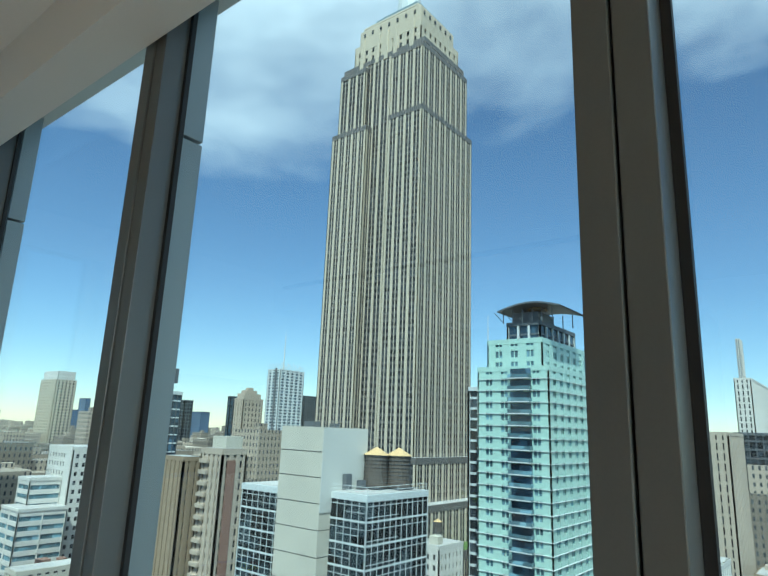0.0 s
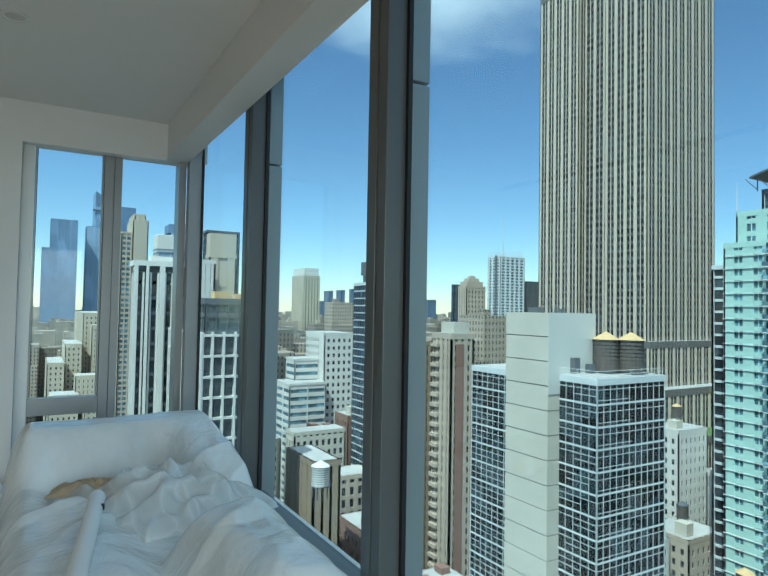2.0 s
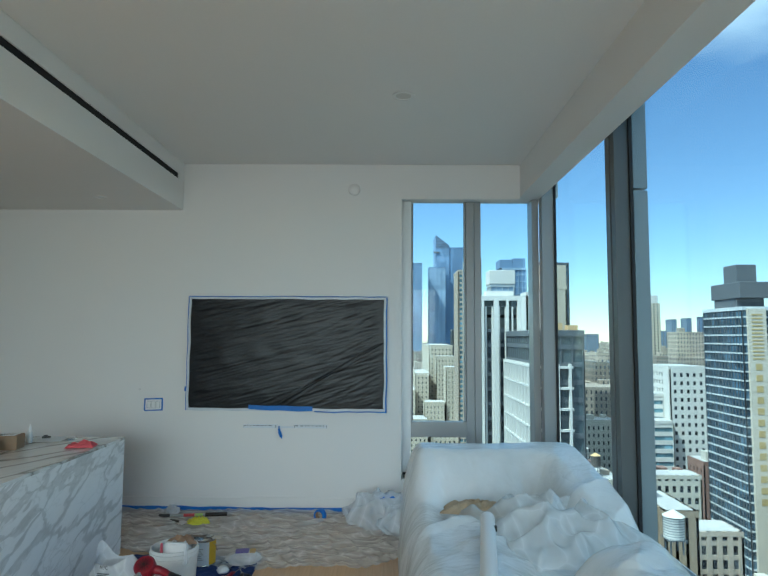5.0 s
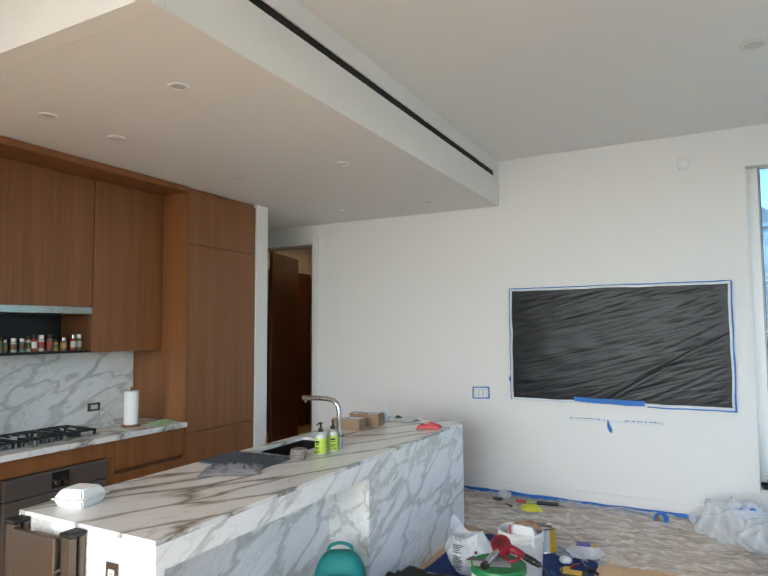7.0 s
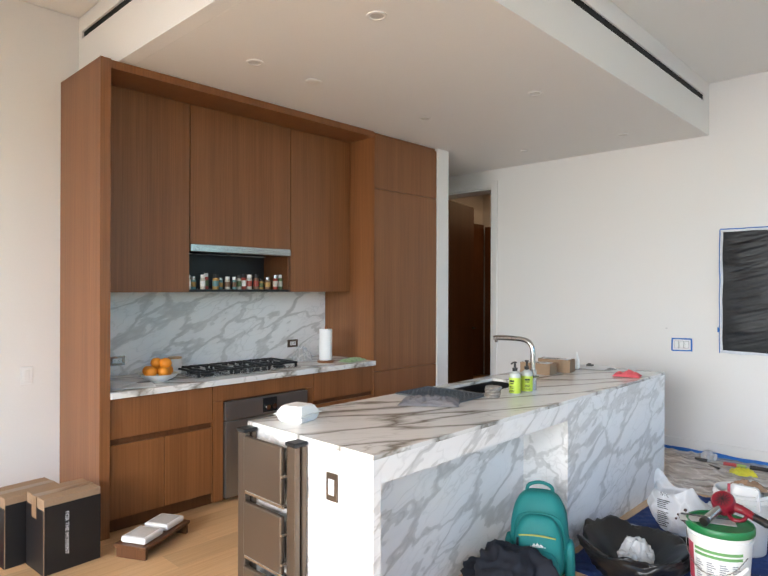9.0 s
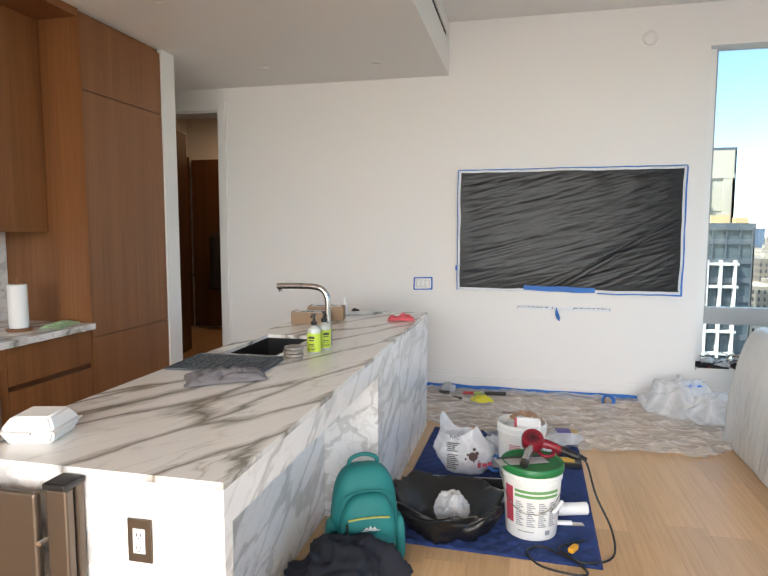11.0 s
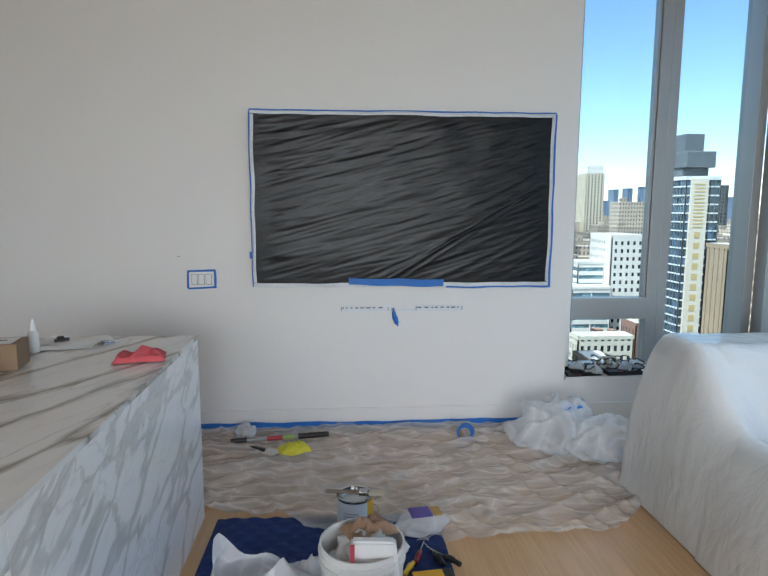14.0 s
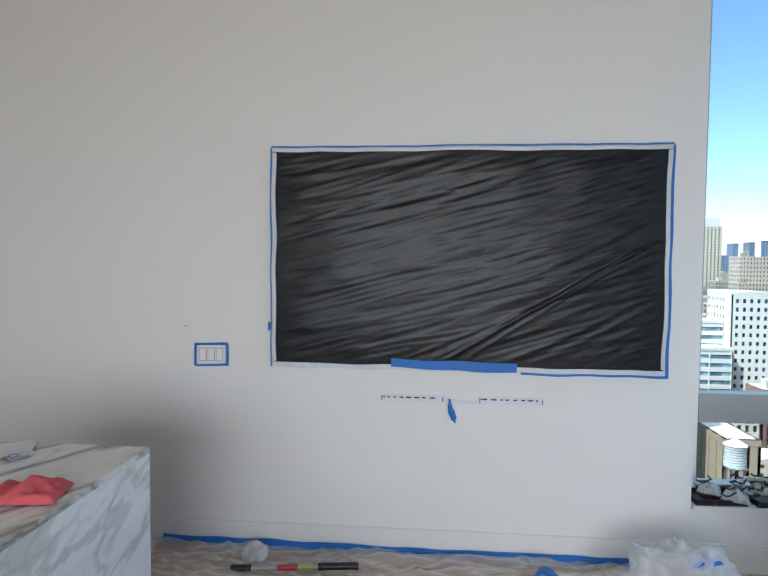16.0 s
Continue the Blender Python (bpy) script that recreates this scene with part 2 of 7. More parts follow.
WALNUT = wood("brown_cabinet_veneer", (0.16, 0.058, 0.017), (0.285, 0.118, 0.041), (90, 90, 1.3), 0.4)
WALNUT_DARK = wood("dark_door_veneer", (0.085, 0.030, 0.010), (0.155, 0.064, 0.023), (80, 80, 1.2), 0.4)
OAK = wood("pale_oak", (0.50, 0.30, 0.145), (0.68, 0.45, 0.245), (60, 2.2, 60), 0.33, 0.13, 0.06)
MARBLE_TOP = marble("marble_top", (0.81, 0.80, 0.77), (0.17, 0.165, 0.15), (0.32, 0.285, 0.23), 2.6, (0, 0, 24), (2.3, 0.5, 2), 0.75, 1.1, 0.32)
MARBLE = marble("marble_side", (0.91, 0.90, 0.885), (0.32, 0.315, 0.305), (0.44, 0.42, 0.38), 5.0, (-22, 10, 14), (1, 0.42, 1.3), 1.05, 0.66, 0.26, 3.5, 0.24)
STEEL = surface("brushed_steel", (0.55, 0.54, 0.52), 0.24, 0.03, 3, 200, 0.02, 1.0)
DARK_STEEL = surface("dark_steel", (0.10, 0.10, 0.10), 0.3, 0.05, 3, 120, 0.02, 0.9)
BLACK = surface("black_plastic", (0.010, 0.010, 0.011), 0.42, 0.08)
BLACK_MATT = surface("black_matt", (0.008, 0.008, 0.009), 0.8, 0.05)
BRONZE = surface("bronze_metal", (0.16, 0.125, 0.095), 0.36, 0.04, 4, 200, 0.02, 0.75)
WHITE_PLASTIC = surface("white_plastic", (0.82, 0.82, 0.81), 0.38, 0.015, 3, 90, 0.02)
BLUE_TAPE = surface("blue_masking_tape", (0.02, 0.16, 0.55), 0.55, 0.08, 6, 120, 0.1)

# ---- building kit ----
def box(bm, lo, hi, bevel=0.0):
    """Adds a box between two corners to bm."""
    lo, hi = Vector(lo), Vector(hi)
    m = Matrix.Translation((lo + hi) / 2) @ Matrix.Diagonal((*(hi - lo), 1))
    v = bmesh.ops.create_cube(bm, size=1, matrix=m)["verts"]
    if bevel:
        e = list({e for q in v for e in q.link_edges})
        bmesh.ops.bevel(bm, geom=e, offset=bevel, segments=2, affect="EDGES", profile=0.5)
    return bm


def boxes(*items, bevel=0.0):
    bm = bmesh.new()
    for lo, hi in items:
        box(bm, lo, hi, bevel)
    return bm


def cyl(bm, a, b, r1, r2=None, seg=24, caps=True):
    """Adds a round bar or cone from a to b."""
    a, b = Vector(a), Vector(b)
    r2 = r1 if r2 is None else r2
    m = Matrix.Translation((a + b) / 2) @ (b - a).to_track_quat("Z", "Y").to_matrix().to_4x4()
    bmesh.ops.create_cone(bm, cap_ends=caps, cap_tris=False, segments=seg, radius1=r1, radius2=r2, depth=(b - a).length, matrix=m)
    return bm


def lathe(bm, profile, at=(0, 0, 0), seg=32):
    """Turns a profile of (radius, height) round the upright through at."""
    rings = []
    for r, z in profile:
        if r < 1e-5:
            rings.append([bm.verts.new((at[0], at[1], at[2] + z))])
        else:
            rings.append([bm.verts.new((at[0] + r * math.cos(2 * math.pi * i / seg), at[1] + r * math.sin(2 * math.pi * i / seg), at[2] + z)) for i in range(seg)])
    for p, q in zip(rings, rings[1:]):
        for i in range(seg):
            j = (i + 1) % seg
            if len(p) == 1 and len(q) == 1:
                continue
            if len(p) == 1:
                bm.faces.new((p[0], q[i], q[j]))
            elif len(q) == 1:
                bm.faces.new((p[i], p[j], q[0]))
            else:
                bm.faces.new((p[i], p[j], q[j], q[i]))
    return bm


def tube(bm, points, r, seg=10, closed=False):
    """A round tube along points, smoothly curved."""
    pts = [Vector(p) for p in points]
    if not closed and len(pts) > 2:
        dense = []
        ext = [2 * pts[0] - pts[1]] + pts + [2 * pts[-1] - pts[-2]]
        for i in range(1, len(ext) - 2):
            p0, p1, p2, p3 = ext[i - 1:i + 3]
            for k in range(6):
                t = k / 6
                dense.append(0.5 * (2 * p1 + (p2 - p0) * t + (2 * p0 - 5 * p1 + 4 * p2 - p3) * t * t + (3 * p1 - p0 - 3 * p2 + p3) * t ** 3))
        pts = dense + [pts[-1]]
    rings, up = [], Vector((0.13, 0.21, 0.97))
    for i, p in enumerate(pts):
        d = (pts[min(i + 1, len(pts) - 1)] - pts[max(i - 1, 0)]).normalized()
        s = d.cross(up)
        s = s.normalized() if s.length > 1e-4 else Vector((1, 0, 0))
        u = s.cross(d).normalized()
        up = u
        rr = r[i * len(r) // len(pts)] if isinstance(r, (list, tuple)) else r
        rings.append([bm.verts.new(p + rr * (math.cos(2 * math.pi * k / seg) * s + math.sin(2 * math.pi * k / seg) * u)) for k in range(seg)])
    for a, b in zip(rings, rings[1:]):
        for k in range(seg):
            bm.faces.new((a[k], a[(k + 1) % seg], b[(k + 1) % seg], b[k]))
    bm.faces.new(rings[0][::-1])
    bm.faces.new(rings[-1])
    return bm


def mesh_of(name, bm, mat, smooth=False):
    bmesh.ops.recalc_face_normals(bm, faces=bm.faces)
    me = bpy.data.meshes.new(name)
    bm.to_mesh(me)
    bm.free()
    for m in (mat if isinstance(mat, (list, tuple)) else [mat]):
        me.materials.append(m)
    if smooth:
        me.shade_smooth()
        if smooth is not True:
            me.set_sharp_from_angle(angle=radians(smooth))
    return me


def part(name, bm, mat, parent, label="", smooth=False):
    """One mesh object under a thing or a part."""
    ob = new(name, mesh_of(name, bm, mat, smooth))
    ob.parent = parent
    if label:
        tagged(ob, label)
    return ob


def thing(name, label, category, at=(0, 0, 0), turn=0.0, group="", kind=""):
    """An empty at a thing's base, which parents its parts."""
    ob = tagged(new(name), label, category, group, kind)
    ob.empty_display_size = 0.1
    ob.matrix_basis = pose(*at, 0, 0, turn)
    return ob


def solid(name, bm, mat, label, category, group="", kind="", at=(0, 0, 0), turn=0.0, smooth=False):
    """A thing of one mesh."""
    ob = tagged(new(name, mesh_of(name, bm, mat, smooth)), label, category, group, kind)
    ob.matrix_basis = pose(*at, 0, 0, turn)
    return ob


def structure(name, bm, mat, label="", category="", smooth=False):
    return tagged(new(name, mesh_of(name, bm, mat, smooth)), label, category, kind="structure")

# ---- the room: x to the north windows, y to the west wall, floor at z = 0 ----
CEIL_Z, HEAD_Z, SOFFIT_Z, GLASS_X, WIN_X, BACK_Y, KIT_X = 3.53, 3.19, 3.04, 3.846, 3.718, -9.6, -2.9

# west wall with doorway and window openings
structure("wall_west", boxes(((-2.41, 0, 0), (2.27, 0.30, CEIL_Z)), ((-3.38, 0, 2.90), (-2.41, 0.30, CEIL_Z)),
                             ((-4.6, 0, 0), (-3.38, 0.30, CEIL_Z)), ((2.27, 0, 0), (3.88, 0.30, 0.315)),
                             ((2.27, 0, HEAD_Z), (3.88, 0.30, CEIL_Z))), WHITE, "smooth white painted west wall", "wall")
structure("wall_north", boxes(((WIN_X, BACK_Y, 0), (WIN_X + 0.3, 0, 0.315)), ((WIN_X, BACK_Y, CEIL_Z + 0.004), (WIN_X + 0.3, 0, CEIL_Z + 0.2))),
          WHITE, "white low wall and head along the north windows", "wall")
structure("bulkhead_north", boxes(((3.49, BACK_Y, HEAD_Z), (WIN_X - 0.012, -0.002, CEIL_Z))), WHITE, "white boxed bulkhead over the windows", "bulkhead")
structure("wall_south", boxes(((KIT_X - 0.2, BACK_Y, 0), (KIT_X, -1.345, CEIL_Z))), WHITE, "smooth white wall behind the kitchen", "wall")
structure("wall_stub", boxes(((KIT_X - 0.2, -1.342, 0), (-2.19, -1.16, SOFFIT_Z - 0.003))), WHITE, "white wall end beside the tall cabinet", "wall")
structure("wall_east", boxes(((KIT_X - 0.2, BACK_Y - 0.2, 0), (-1.6, BACK_Y, CEIL_Z)), ((-1.6, BACK_Y - 0.2, 0), (3.71, BACK_Y, 0.315)), ((-1.6, BACK_Y - 0.2, HEAD_Z), (3.71, BACK_Y, CEIL_Z)), ((3.4, BACK_Y - 0.2, 0.315), (4.0, BACK_Y, HEAD_Z))), WHITE, "plain white wall with a broad window", "wall")
structure("ceiling", boxes(((-4.7, BACK_Y - 0.2, CEIL_Z + 0.002), (3.88, 0.3, CEIL_Z + 0.2))), CEIL, "flat white painted ceiling", "ceiling")
structure("ceiling_kitchen", boxes(((-4.6, -4.50, SOFFIT_Z), (-0.07, -0.002, SOFFIT_Z + 0.06)), ((-0.07, -4.50, SOFFIT_Z), (0.0, -0.002, 3.33)),
                                   ((-0.07, -4.50, 3.39), (0.0, -0.002, CEIL_Z - 0.002)), ((-0.07, -0.15, 3.33), (0.0, -0.002, 3.39)),
                                   ((KIT_X + 0.002, -4.60, SOFFIT_Z), (0.0, -4.502, 3.365)), ((KIT_X + 0.002, -4.60, 3.42), (0.0, -4.502, CEIL_Z - 0.002)),
                                   ((-0.10, -4.60, 3.365), (0.0, -4.502, 3.42)), ((KIT_X + 0.002, -4.60, 3.365), (KIT_X + 0.06, -4.502, 3.42))),
          CEIL, "white lowered kitchen ceiling with a black air slot", "ceiling")
structure("air_slot", boxes(((-0.12, -4.52, 3.30), (-0.012, -0.155, 3.42)), ((KIT_X + 0.05, -4.585, 3.34), (-0.105, -4.53, 3.44))), BLACK_MATT, "black slot diffuser", "vent")
structure("floor_slab", boxes(((-4.6, BACK_Y, -0.3), (3.95, 0.3, -0.022))), surface("screed", (0.3, 0.22, 0.14), 0.8), "subfloor", "floor")
structure("wall_hall", boxes(((-4.7, -1.27, 0), (-4.6, 3.0, CEIL_Z)), ((-4.6, 3.0, 0), (-0.9, 3.1, CEIL_Z)), ((-1.0, 0.3, 0), (-0.9, 3.0, CEIL_Z)), ((-4.6, 0.3, CEIL_Z), (-0.9, 3.1, CEIL_Z + 0.1)),
                             ((-4.6, -1.27, 0), (KIT_X - 0.2, -1.17, CEIL_Z))),
          WHITE, "plain white hall walls", "wall")
structure("floor_hall", boxes(((-4.6, 0.3, -0.1), (-0.9, 3.0, 0.0))), OAK, "pale oak hall floor", "floor")
structure("baseboard", boxes(((-2.32, -0.016, 0), (2.27, -0.001, 0.145)), ((2.27, -0.016, 0), (3.70, -0.001, 0.145)), bevel=0.003), TRIM, "white baseboard", "baseboard")
structure("window_sill", boxes(((2.275, -0.012, 0.316), (WIN_X - 0.004, 0.2, 0.335)), ((WIN_X - 0.03, BACK_Y + 0.02, 0.316), (GLASS_X - 0.04, -0.014, 0.335))), TRIM, "white stone window ledge", "sill")
structure("blind_pocket", boxes(((2.255, -0.012, 3.165), (3.485, 0.03, 3.188))), TRIM, "thin white blind pocket edge", "trim")
structure("door_casing", boxes(((-2.415, -0.02, 0), (-2.33, -0.001, 2.905)), ((-3.38, -0.02, 2.82), (-2.415, -0.001, 2.905)), ((-3.46, -0.02, 0), (-3.38, -0.001, 2.905)),
                               ((-2.432, 0.0, 0), (-2.412, 0.30, 2.82)), ((-3.38, 0.0, 2.80), (-2.432, 0.30, 2.82)), bevel=0.003), TRIM, "white painted door casing", "casing")

# windows
def window_bay(name, y0, y1):
    w = tagged(new(name), "tall clear window between grey aluminium posts", "window", kind="structure")
    part("pane", boxes(((GLASS_X, y0, 0.40), (GLASS_X + 0.012, y1, CEIL_Z))), GLASS, w).visible_shadow = False
    part("bottom_rail", boxes(((WIN_X + 0.01, y0, 0.336), (GLASS_X + 0.03, y1, 0.42)), bevel=0.004), FRAME_BACKLIT, w)
    part("gasket", boxes(((GLASS_X - 0.022, y1 - 0.001 - 0.022, 0.42), (GLASS_X - 0.001, y1 - 0.001, CEIL_Z)), ((GLASS_X - 0.022, y0 + 0.001, 0.42), (GLASS_X - 0.001, y0 + 0.012, CEIL_Z))), GASKET, w)
    return w


def post(name, y1):
    w = tagged(new(name), "deep grey aluminium window post with an outer fin", "window post", kind="structure")
    part("post_face", boxes(((WIN_X, y1 - 0.078, 0.336), (GLASS_X - 0.001, y1, CEIL_Z)), ((WIN_X + 0.006, y1 - 0.158, 0.336), (GLASS_X - 0.001, y1 - 0.084, CEIL_Z)), bevel=0.003), FRAME_BACKLIT, w)
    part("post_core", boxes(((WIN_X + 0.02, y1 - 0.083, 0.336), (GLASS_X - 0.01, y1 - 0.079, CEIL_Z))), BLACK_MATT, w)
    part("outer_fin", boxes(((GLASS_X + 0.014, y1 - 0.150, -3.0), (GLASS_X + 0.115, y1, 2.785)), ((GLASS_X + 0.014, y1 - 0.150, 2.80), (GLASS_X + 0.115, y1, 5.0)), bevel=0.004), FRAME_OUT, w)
    return w


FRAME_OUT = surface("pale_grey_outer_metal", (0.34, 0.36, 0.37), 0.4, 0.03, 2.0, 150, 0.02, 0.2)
POSTS = (-1.78, -3.695, -5.61, -7.525)
edges = [-0.02] + [v for p in POSTS for v in (p, p - 0.158)] + [BACK_Y + 0.02]
for i, p in enumerate(POSTS):
    post("window_post_%d" % (i + 1), p)
for i in range(0, len(edges), 2):
    window_bay("window_%d" % (i // 2 + 1), edges[i + 1], edges[i])
ww = tagged(new("window_west"), "grey framed west window with a low lower light", "window", kind="structure")
part("jamb", boxes(((2.272, 0.19, 0.336), (2.372, 0.30, HEAD_Z - 0.001)), bevel=0.003), TRIM, ww, "white painted jamb")
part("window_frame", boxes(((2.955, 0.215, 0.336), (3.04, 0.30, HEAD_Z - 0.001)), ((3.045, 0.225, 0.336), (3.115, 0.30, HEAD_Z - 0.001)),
                           ((2.375, 0.19, 0.712), (2.953, 0.29, 0.869)), ((2.375, 0.20, 0.336), (2.953, 0.29, 0.375)), ((3.118, 0.20, 0.336), (3.628, 0.29, 0.40)), bevel=0.004), FRAME_LIT, ww)
part("sash_frame", boxes(((2.374, 0.215, 0.871), (2.388, 0.29, HEAD_Z - 0.002)), ((2.935, 0.225, 0.871), (2.952, 0.29, HEAD_Z - 0.002)), bevel=0.003), FRAME_LIT, ww)
part("corner_post", boxes(((3.63, 0.10, 0.336), (3.70, 0.30, HEAD_Z - 0.001)), ((3.703, -0.018, 0.336), (GLASS_X - 0.02, 0.10, CEIL_Z)), bevel=0.004), FRAME_LIT, ww)
part("gasket", boxes(((GLASS_X - 0.019, -0.018, 0.40), (GLASS_X - 0.001, 0.0, CEIL_Z)), ((2.389, 0.235, 0.88), (2.395, 0.25, HEAD_Z - 0.01))), GASKET, ww)
part("pane", boxes(((2.36, 0.245, 0.86), (2.96, 0.257, HEAD_Z))), GLASS_COATED, ww).visible_shadow = False
part("pane", boxes(((2.36, 0.245, 0.36), (2.96, 0.257, 0.72))), GLASS_COATED, ww).visible_shadow = False
part("pane", boxes(((3.11, 0.245, 0.38), (3.64, 0.257, HEAD_Z))), GLASS_COATED, ww).visible_shadow = False
we = tagged(new("window_east"), "broad grey framed window", "window", kind="structure")
part("window_frame", boxes(((-1.6, BACK_Y - 0.15, 0.316), (3.4, BACK_Y - 0.05, 0.40)), ((0.0, BACK_Y - 0.15, 0.40), (0.1, BACK_Y - 0.05, HEAD_Z)), ((1.7, BACK_Y - 0.15, 0.40), (1.8, BACK_Y - 0.05, HEAD_Z))), FRAME_BACKLIT, we)
part("pane", boxes(((-1.6, BACK_Y - 0.11, 0.40), (3.4, BACK_Y - 0.10, HEAD_Z))), GLASS, we).visible_shadow = False

# hall beyond the doorway
hd = tagged(new("door_1"), "dark brown veneered door standing open", "door", kind="structure")
hd.matrix_basis = pose(-3.36, 0.31, 0, 0, 0, 104)
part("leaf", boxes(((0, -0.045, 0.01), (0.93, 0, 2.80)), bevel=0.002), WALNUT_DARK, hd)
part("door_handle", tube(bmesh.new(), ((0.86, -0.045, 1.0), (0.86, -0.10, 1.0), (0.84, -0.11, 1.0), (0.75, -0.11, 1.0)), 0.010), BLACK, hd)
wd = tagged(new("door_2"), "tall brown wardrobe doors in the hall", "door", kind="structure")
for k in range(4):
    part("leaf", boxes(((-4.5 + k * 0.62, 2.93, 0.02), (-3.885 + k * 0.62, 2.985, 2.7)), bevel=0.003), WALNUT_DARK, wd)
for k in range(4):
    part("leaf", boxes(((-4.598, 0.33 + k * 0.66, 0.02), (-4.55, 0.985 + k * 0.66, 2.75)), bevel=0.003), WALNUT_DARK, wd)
bm = bmesh.new()
lathe(bm, [(0.02, 0), (0.10, -0.03), (0.14, -0.1), (0.13, -0.5), (0.16, -0.85), (0.17, -0.9), (0.0, -0.9)], (0, 0, 0), 14)
for v in bm.verts:
    v.co.x += 0.02 * math.sin(v.co.z * 9 + v.co.y * 30)
solid("hanging_coat", bm, surface("dark_cloth", (0.03, 0.022, 0.02), 0.9, 0.1), "dark coat hanging on a wardrobe hook", "coat", at=(-3.95, 2.76, 1.55), smooth=True)

# round fittings
def downlight(x, y, z, r=0.055, lens=True):
    ob = thing("downlight", "round white recessed ceiling downlight", "downlight", (x, y, z), group="downlights")
    part("trim_ring", lathe(bmesh.new(), [(r, 0.001), (r, -0.004), (r * 0.75, -0.006), (r * 0.68, 0.0)], seg=28), TRIM, ob, smooth=40)
    part("reflector", lathe(bmesh.new(), [(r * 0.68, -0.001), (r * 0.45, 0.0), (0, -0.0005)], seg=28), surface("lamp_reflector", (0.62, 0.6, 0.56), 0.3, 0.03), ob)
    return ob


for x, y in ((-0.55, -3.92), (-1.58, -3.99), (-0.575, -2.215), (-1.595, -2.27), (-0.575, -0.575)):
    downlight(x, y, SOFFIT_Z - 0.001)
downlight(2.24, -1.78, CEIL_Z - 0.001, 0.085)
for x, y, z, r, n in ((-1.6, -0.63, SOFFIT_Z, 0.04, "sprinkler_cover"), (-1.575, -3.51, SOFFIT_Z, 0.055, "smoke_sensor")):
    solid(n, lathe(bmesh.new(), [(r, 0), (r, -0.006), (r * 0.9, -0.009), (0, -0.01)]), TRIM, "flat round white ceiling cover", "cover", at=(x, y, z - 0.001), smooth=40)
bm = lathe(bmesh.new(), [(0.062, 0), (0.062, 0.012), (0.055, 0.018), (0.0, 0.019)])
bmesh.ops.rotate(bm, verts=bm.verts, matrix=Matrix.Rotation(radians(90), 3, "X"))
solid("wall_sensor", bm, TRIM, "round white cover plate on the wall", "cover", at=(1.775, -0.001, 3.262), smooth=40)
bm = lathe(bmesh.new(), [(0.07, 0), (0.07, 0.01), (0.06, 0.014), (0.0, 0.015)])
bmesh.ops.rotate(bm, verts=bm.verts, matrix=Matrix.Rotation(radians(90), 3, "X"))
solid("speaker_cover", bm, TRIM, "round white cover on the lowered ceiling's face", "cover", at=(-1.42, -4.601, 3.29), smooth=40)

# ---- kitchen run along the south wall ----
FX = -2.20
KB = KIT_X + 0.003


def front(bm, y0, y1, z0, z1, x=FX, t=0.02):
    return box(bm, (x - t, y0, z0), (x, y1, z1), 0.0015)


p = thing("cabinet_end_panel", "tall brown veneered cabinet end panel", "panel")
part("panel", boxes(((KB, -4.72, 0), (FX + 0.02, -4.655, SOFFIT_Z - 0.004)), bevel=0.0015), WALNUT, p)
c = thing("base_cabinet", "brown veneered base cabinet with drawer and doors", "cabinet")
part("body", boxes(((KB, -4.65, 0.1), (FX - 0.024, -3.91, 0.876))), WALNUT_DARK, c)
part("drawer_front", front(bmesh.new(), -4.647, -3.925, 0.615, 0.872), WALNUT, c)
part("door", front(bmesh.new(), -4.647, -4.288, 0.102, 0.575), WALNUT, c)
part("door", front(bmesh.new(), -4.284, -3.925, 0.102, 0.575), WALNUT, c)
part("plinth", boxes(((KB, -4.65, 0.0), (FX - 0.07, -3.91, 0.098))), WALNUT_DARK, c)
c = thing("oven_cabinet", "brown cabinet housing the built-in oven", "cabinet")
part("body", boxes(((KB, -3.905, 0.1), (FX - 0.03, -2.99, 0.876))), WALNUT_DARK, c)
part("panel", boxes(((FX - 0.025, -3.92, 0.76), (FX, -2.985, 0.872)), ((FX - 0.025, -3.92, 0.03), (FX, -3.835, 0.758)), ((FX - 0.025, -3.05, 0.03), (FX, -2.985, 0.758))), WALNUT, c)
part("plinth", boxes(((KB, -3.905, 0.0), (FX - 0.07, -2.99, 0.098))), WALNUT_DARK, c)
OVEN_STEEL = surface("oven_stainless", (0.34, 0.33, 0.31), 0.32, 0.03, 3, 150, 0.02, 0.85)
o = thing("oven", "stainless steel built-in oven with black window", "oven")
part("door", boxes(((FX - 0.02, -3.825, 0.04), (FX + 0.022, -3.06, 0.60)), bevel=0.003), OVEN_STEEL, o)
part("control_panel", boxes(((FX - 0.02, -3.825, 0.61), (FX + 0.018, -3.06, 0.745)), bevel=0.003), OVEN_STEEL, o)
part("window", boxes(((FX + 0.0225, -3.70, 0.10), (FX + 0.026, -3.17, 0.52))), BLACK, o)
part("display", boxes(((FX + 0.0185, -3.50, 0.625), (FX + 0.021, -3.37, 0.735))), BLACK, o)
for yy in (-3.465, -3.405):
    part("knob", cyl(bmesh.new(), (FX + 0.021, yy, 0.665), (FX + 0.045, yy, 0.665), 0.022, 0.02, 18), STEEL, o, smooth=40)
c = thing("drawer_cabinet", "brown veneered base cabinet with two drawers", "cabinet")
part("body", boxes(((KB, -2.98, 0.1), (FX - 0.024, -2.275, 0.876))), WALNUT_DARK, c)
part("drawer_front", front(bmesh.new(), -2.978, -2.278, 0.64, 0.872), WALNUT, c)
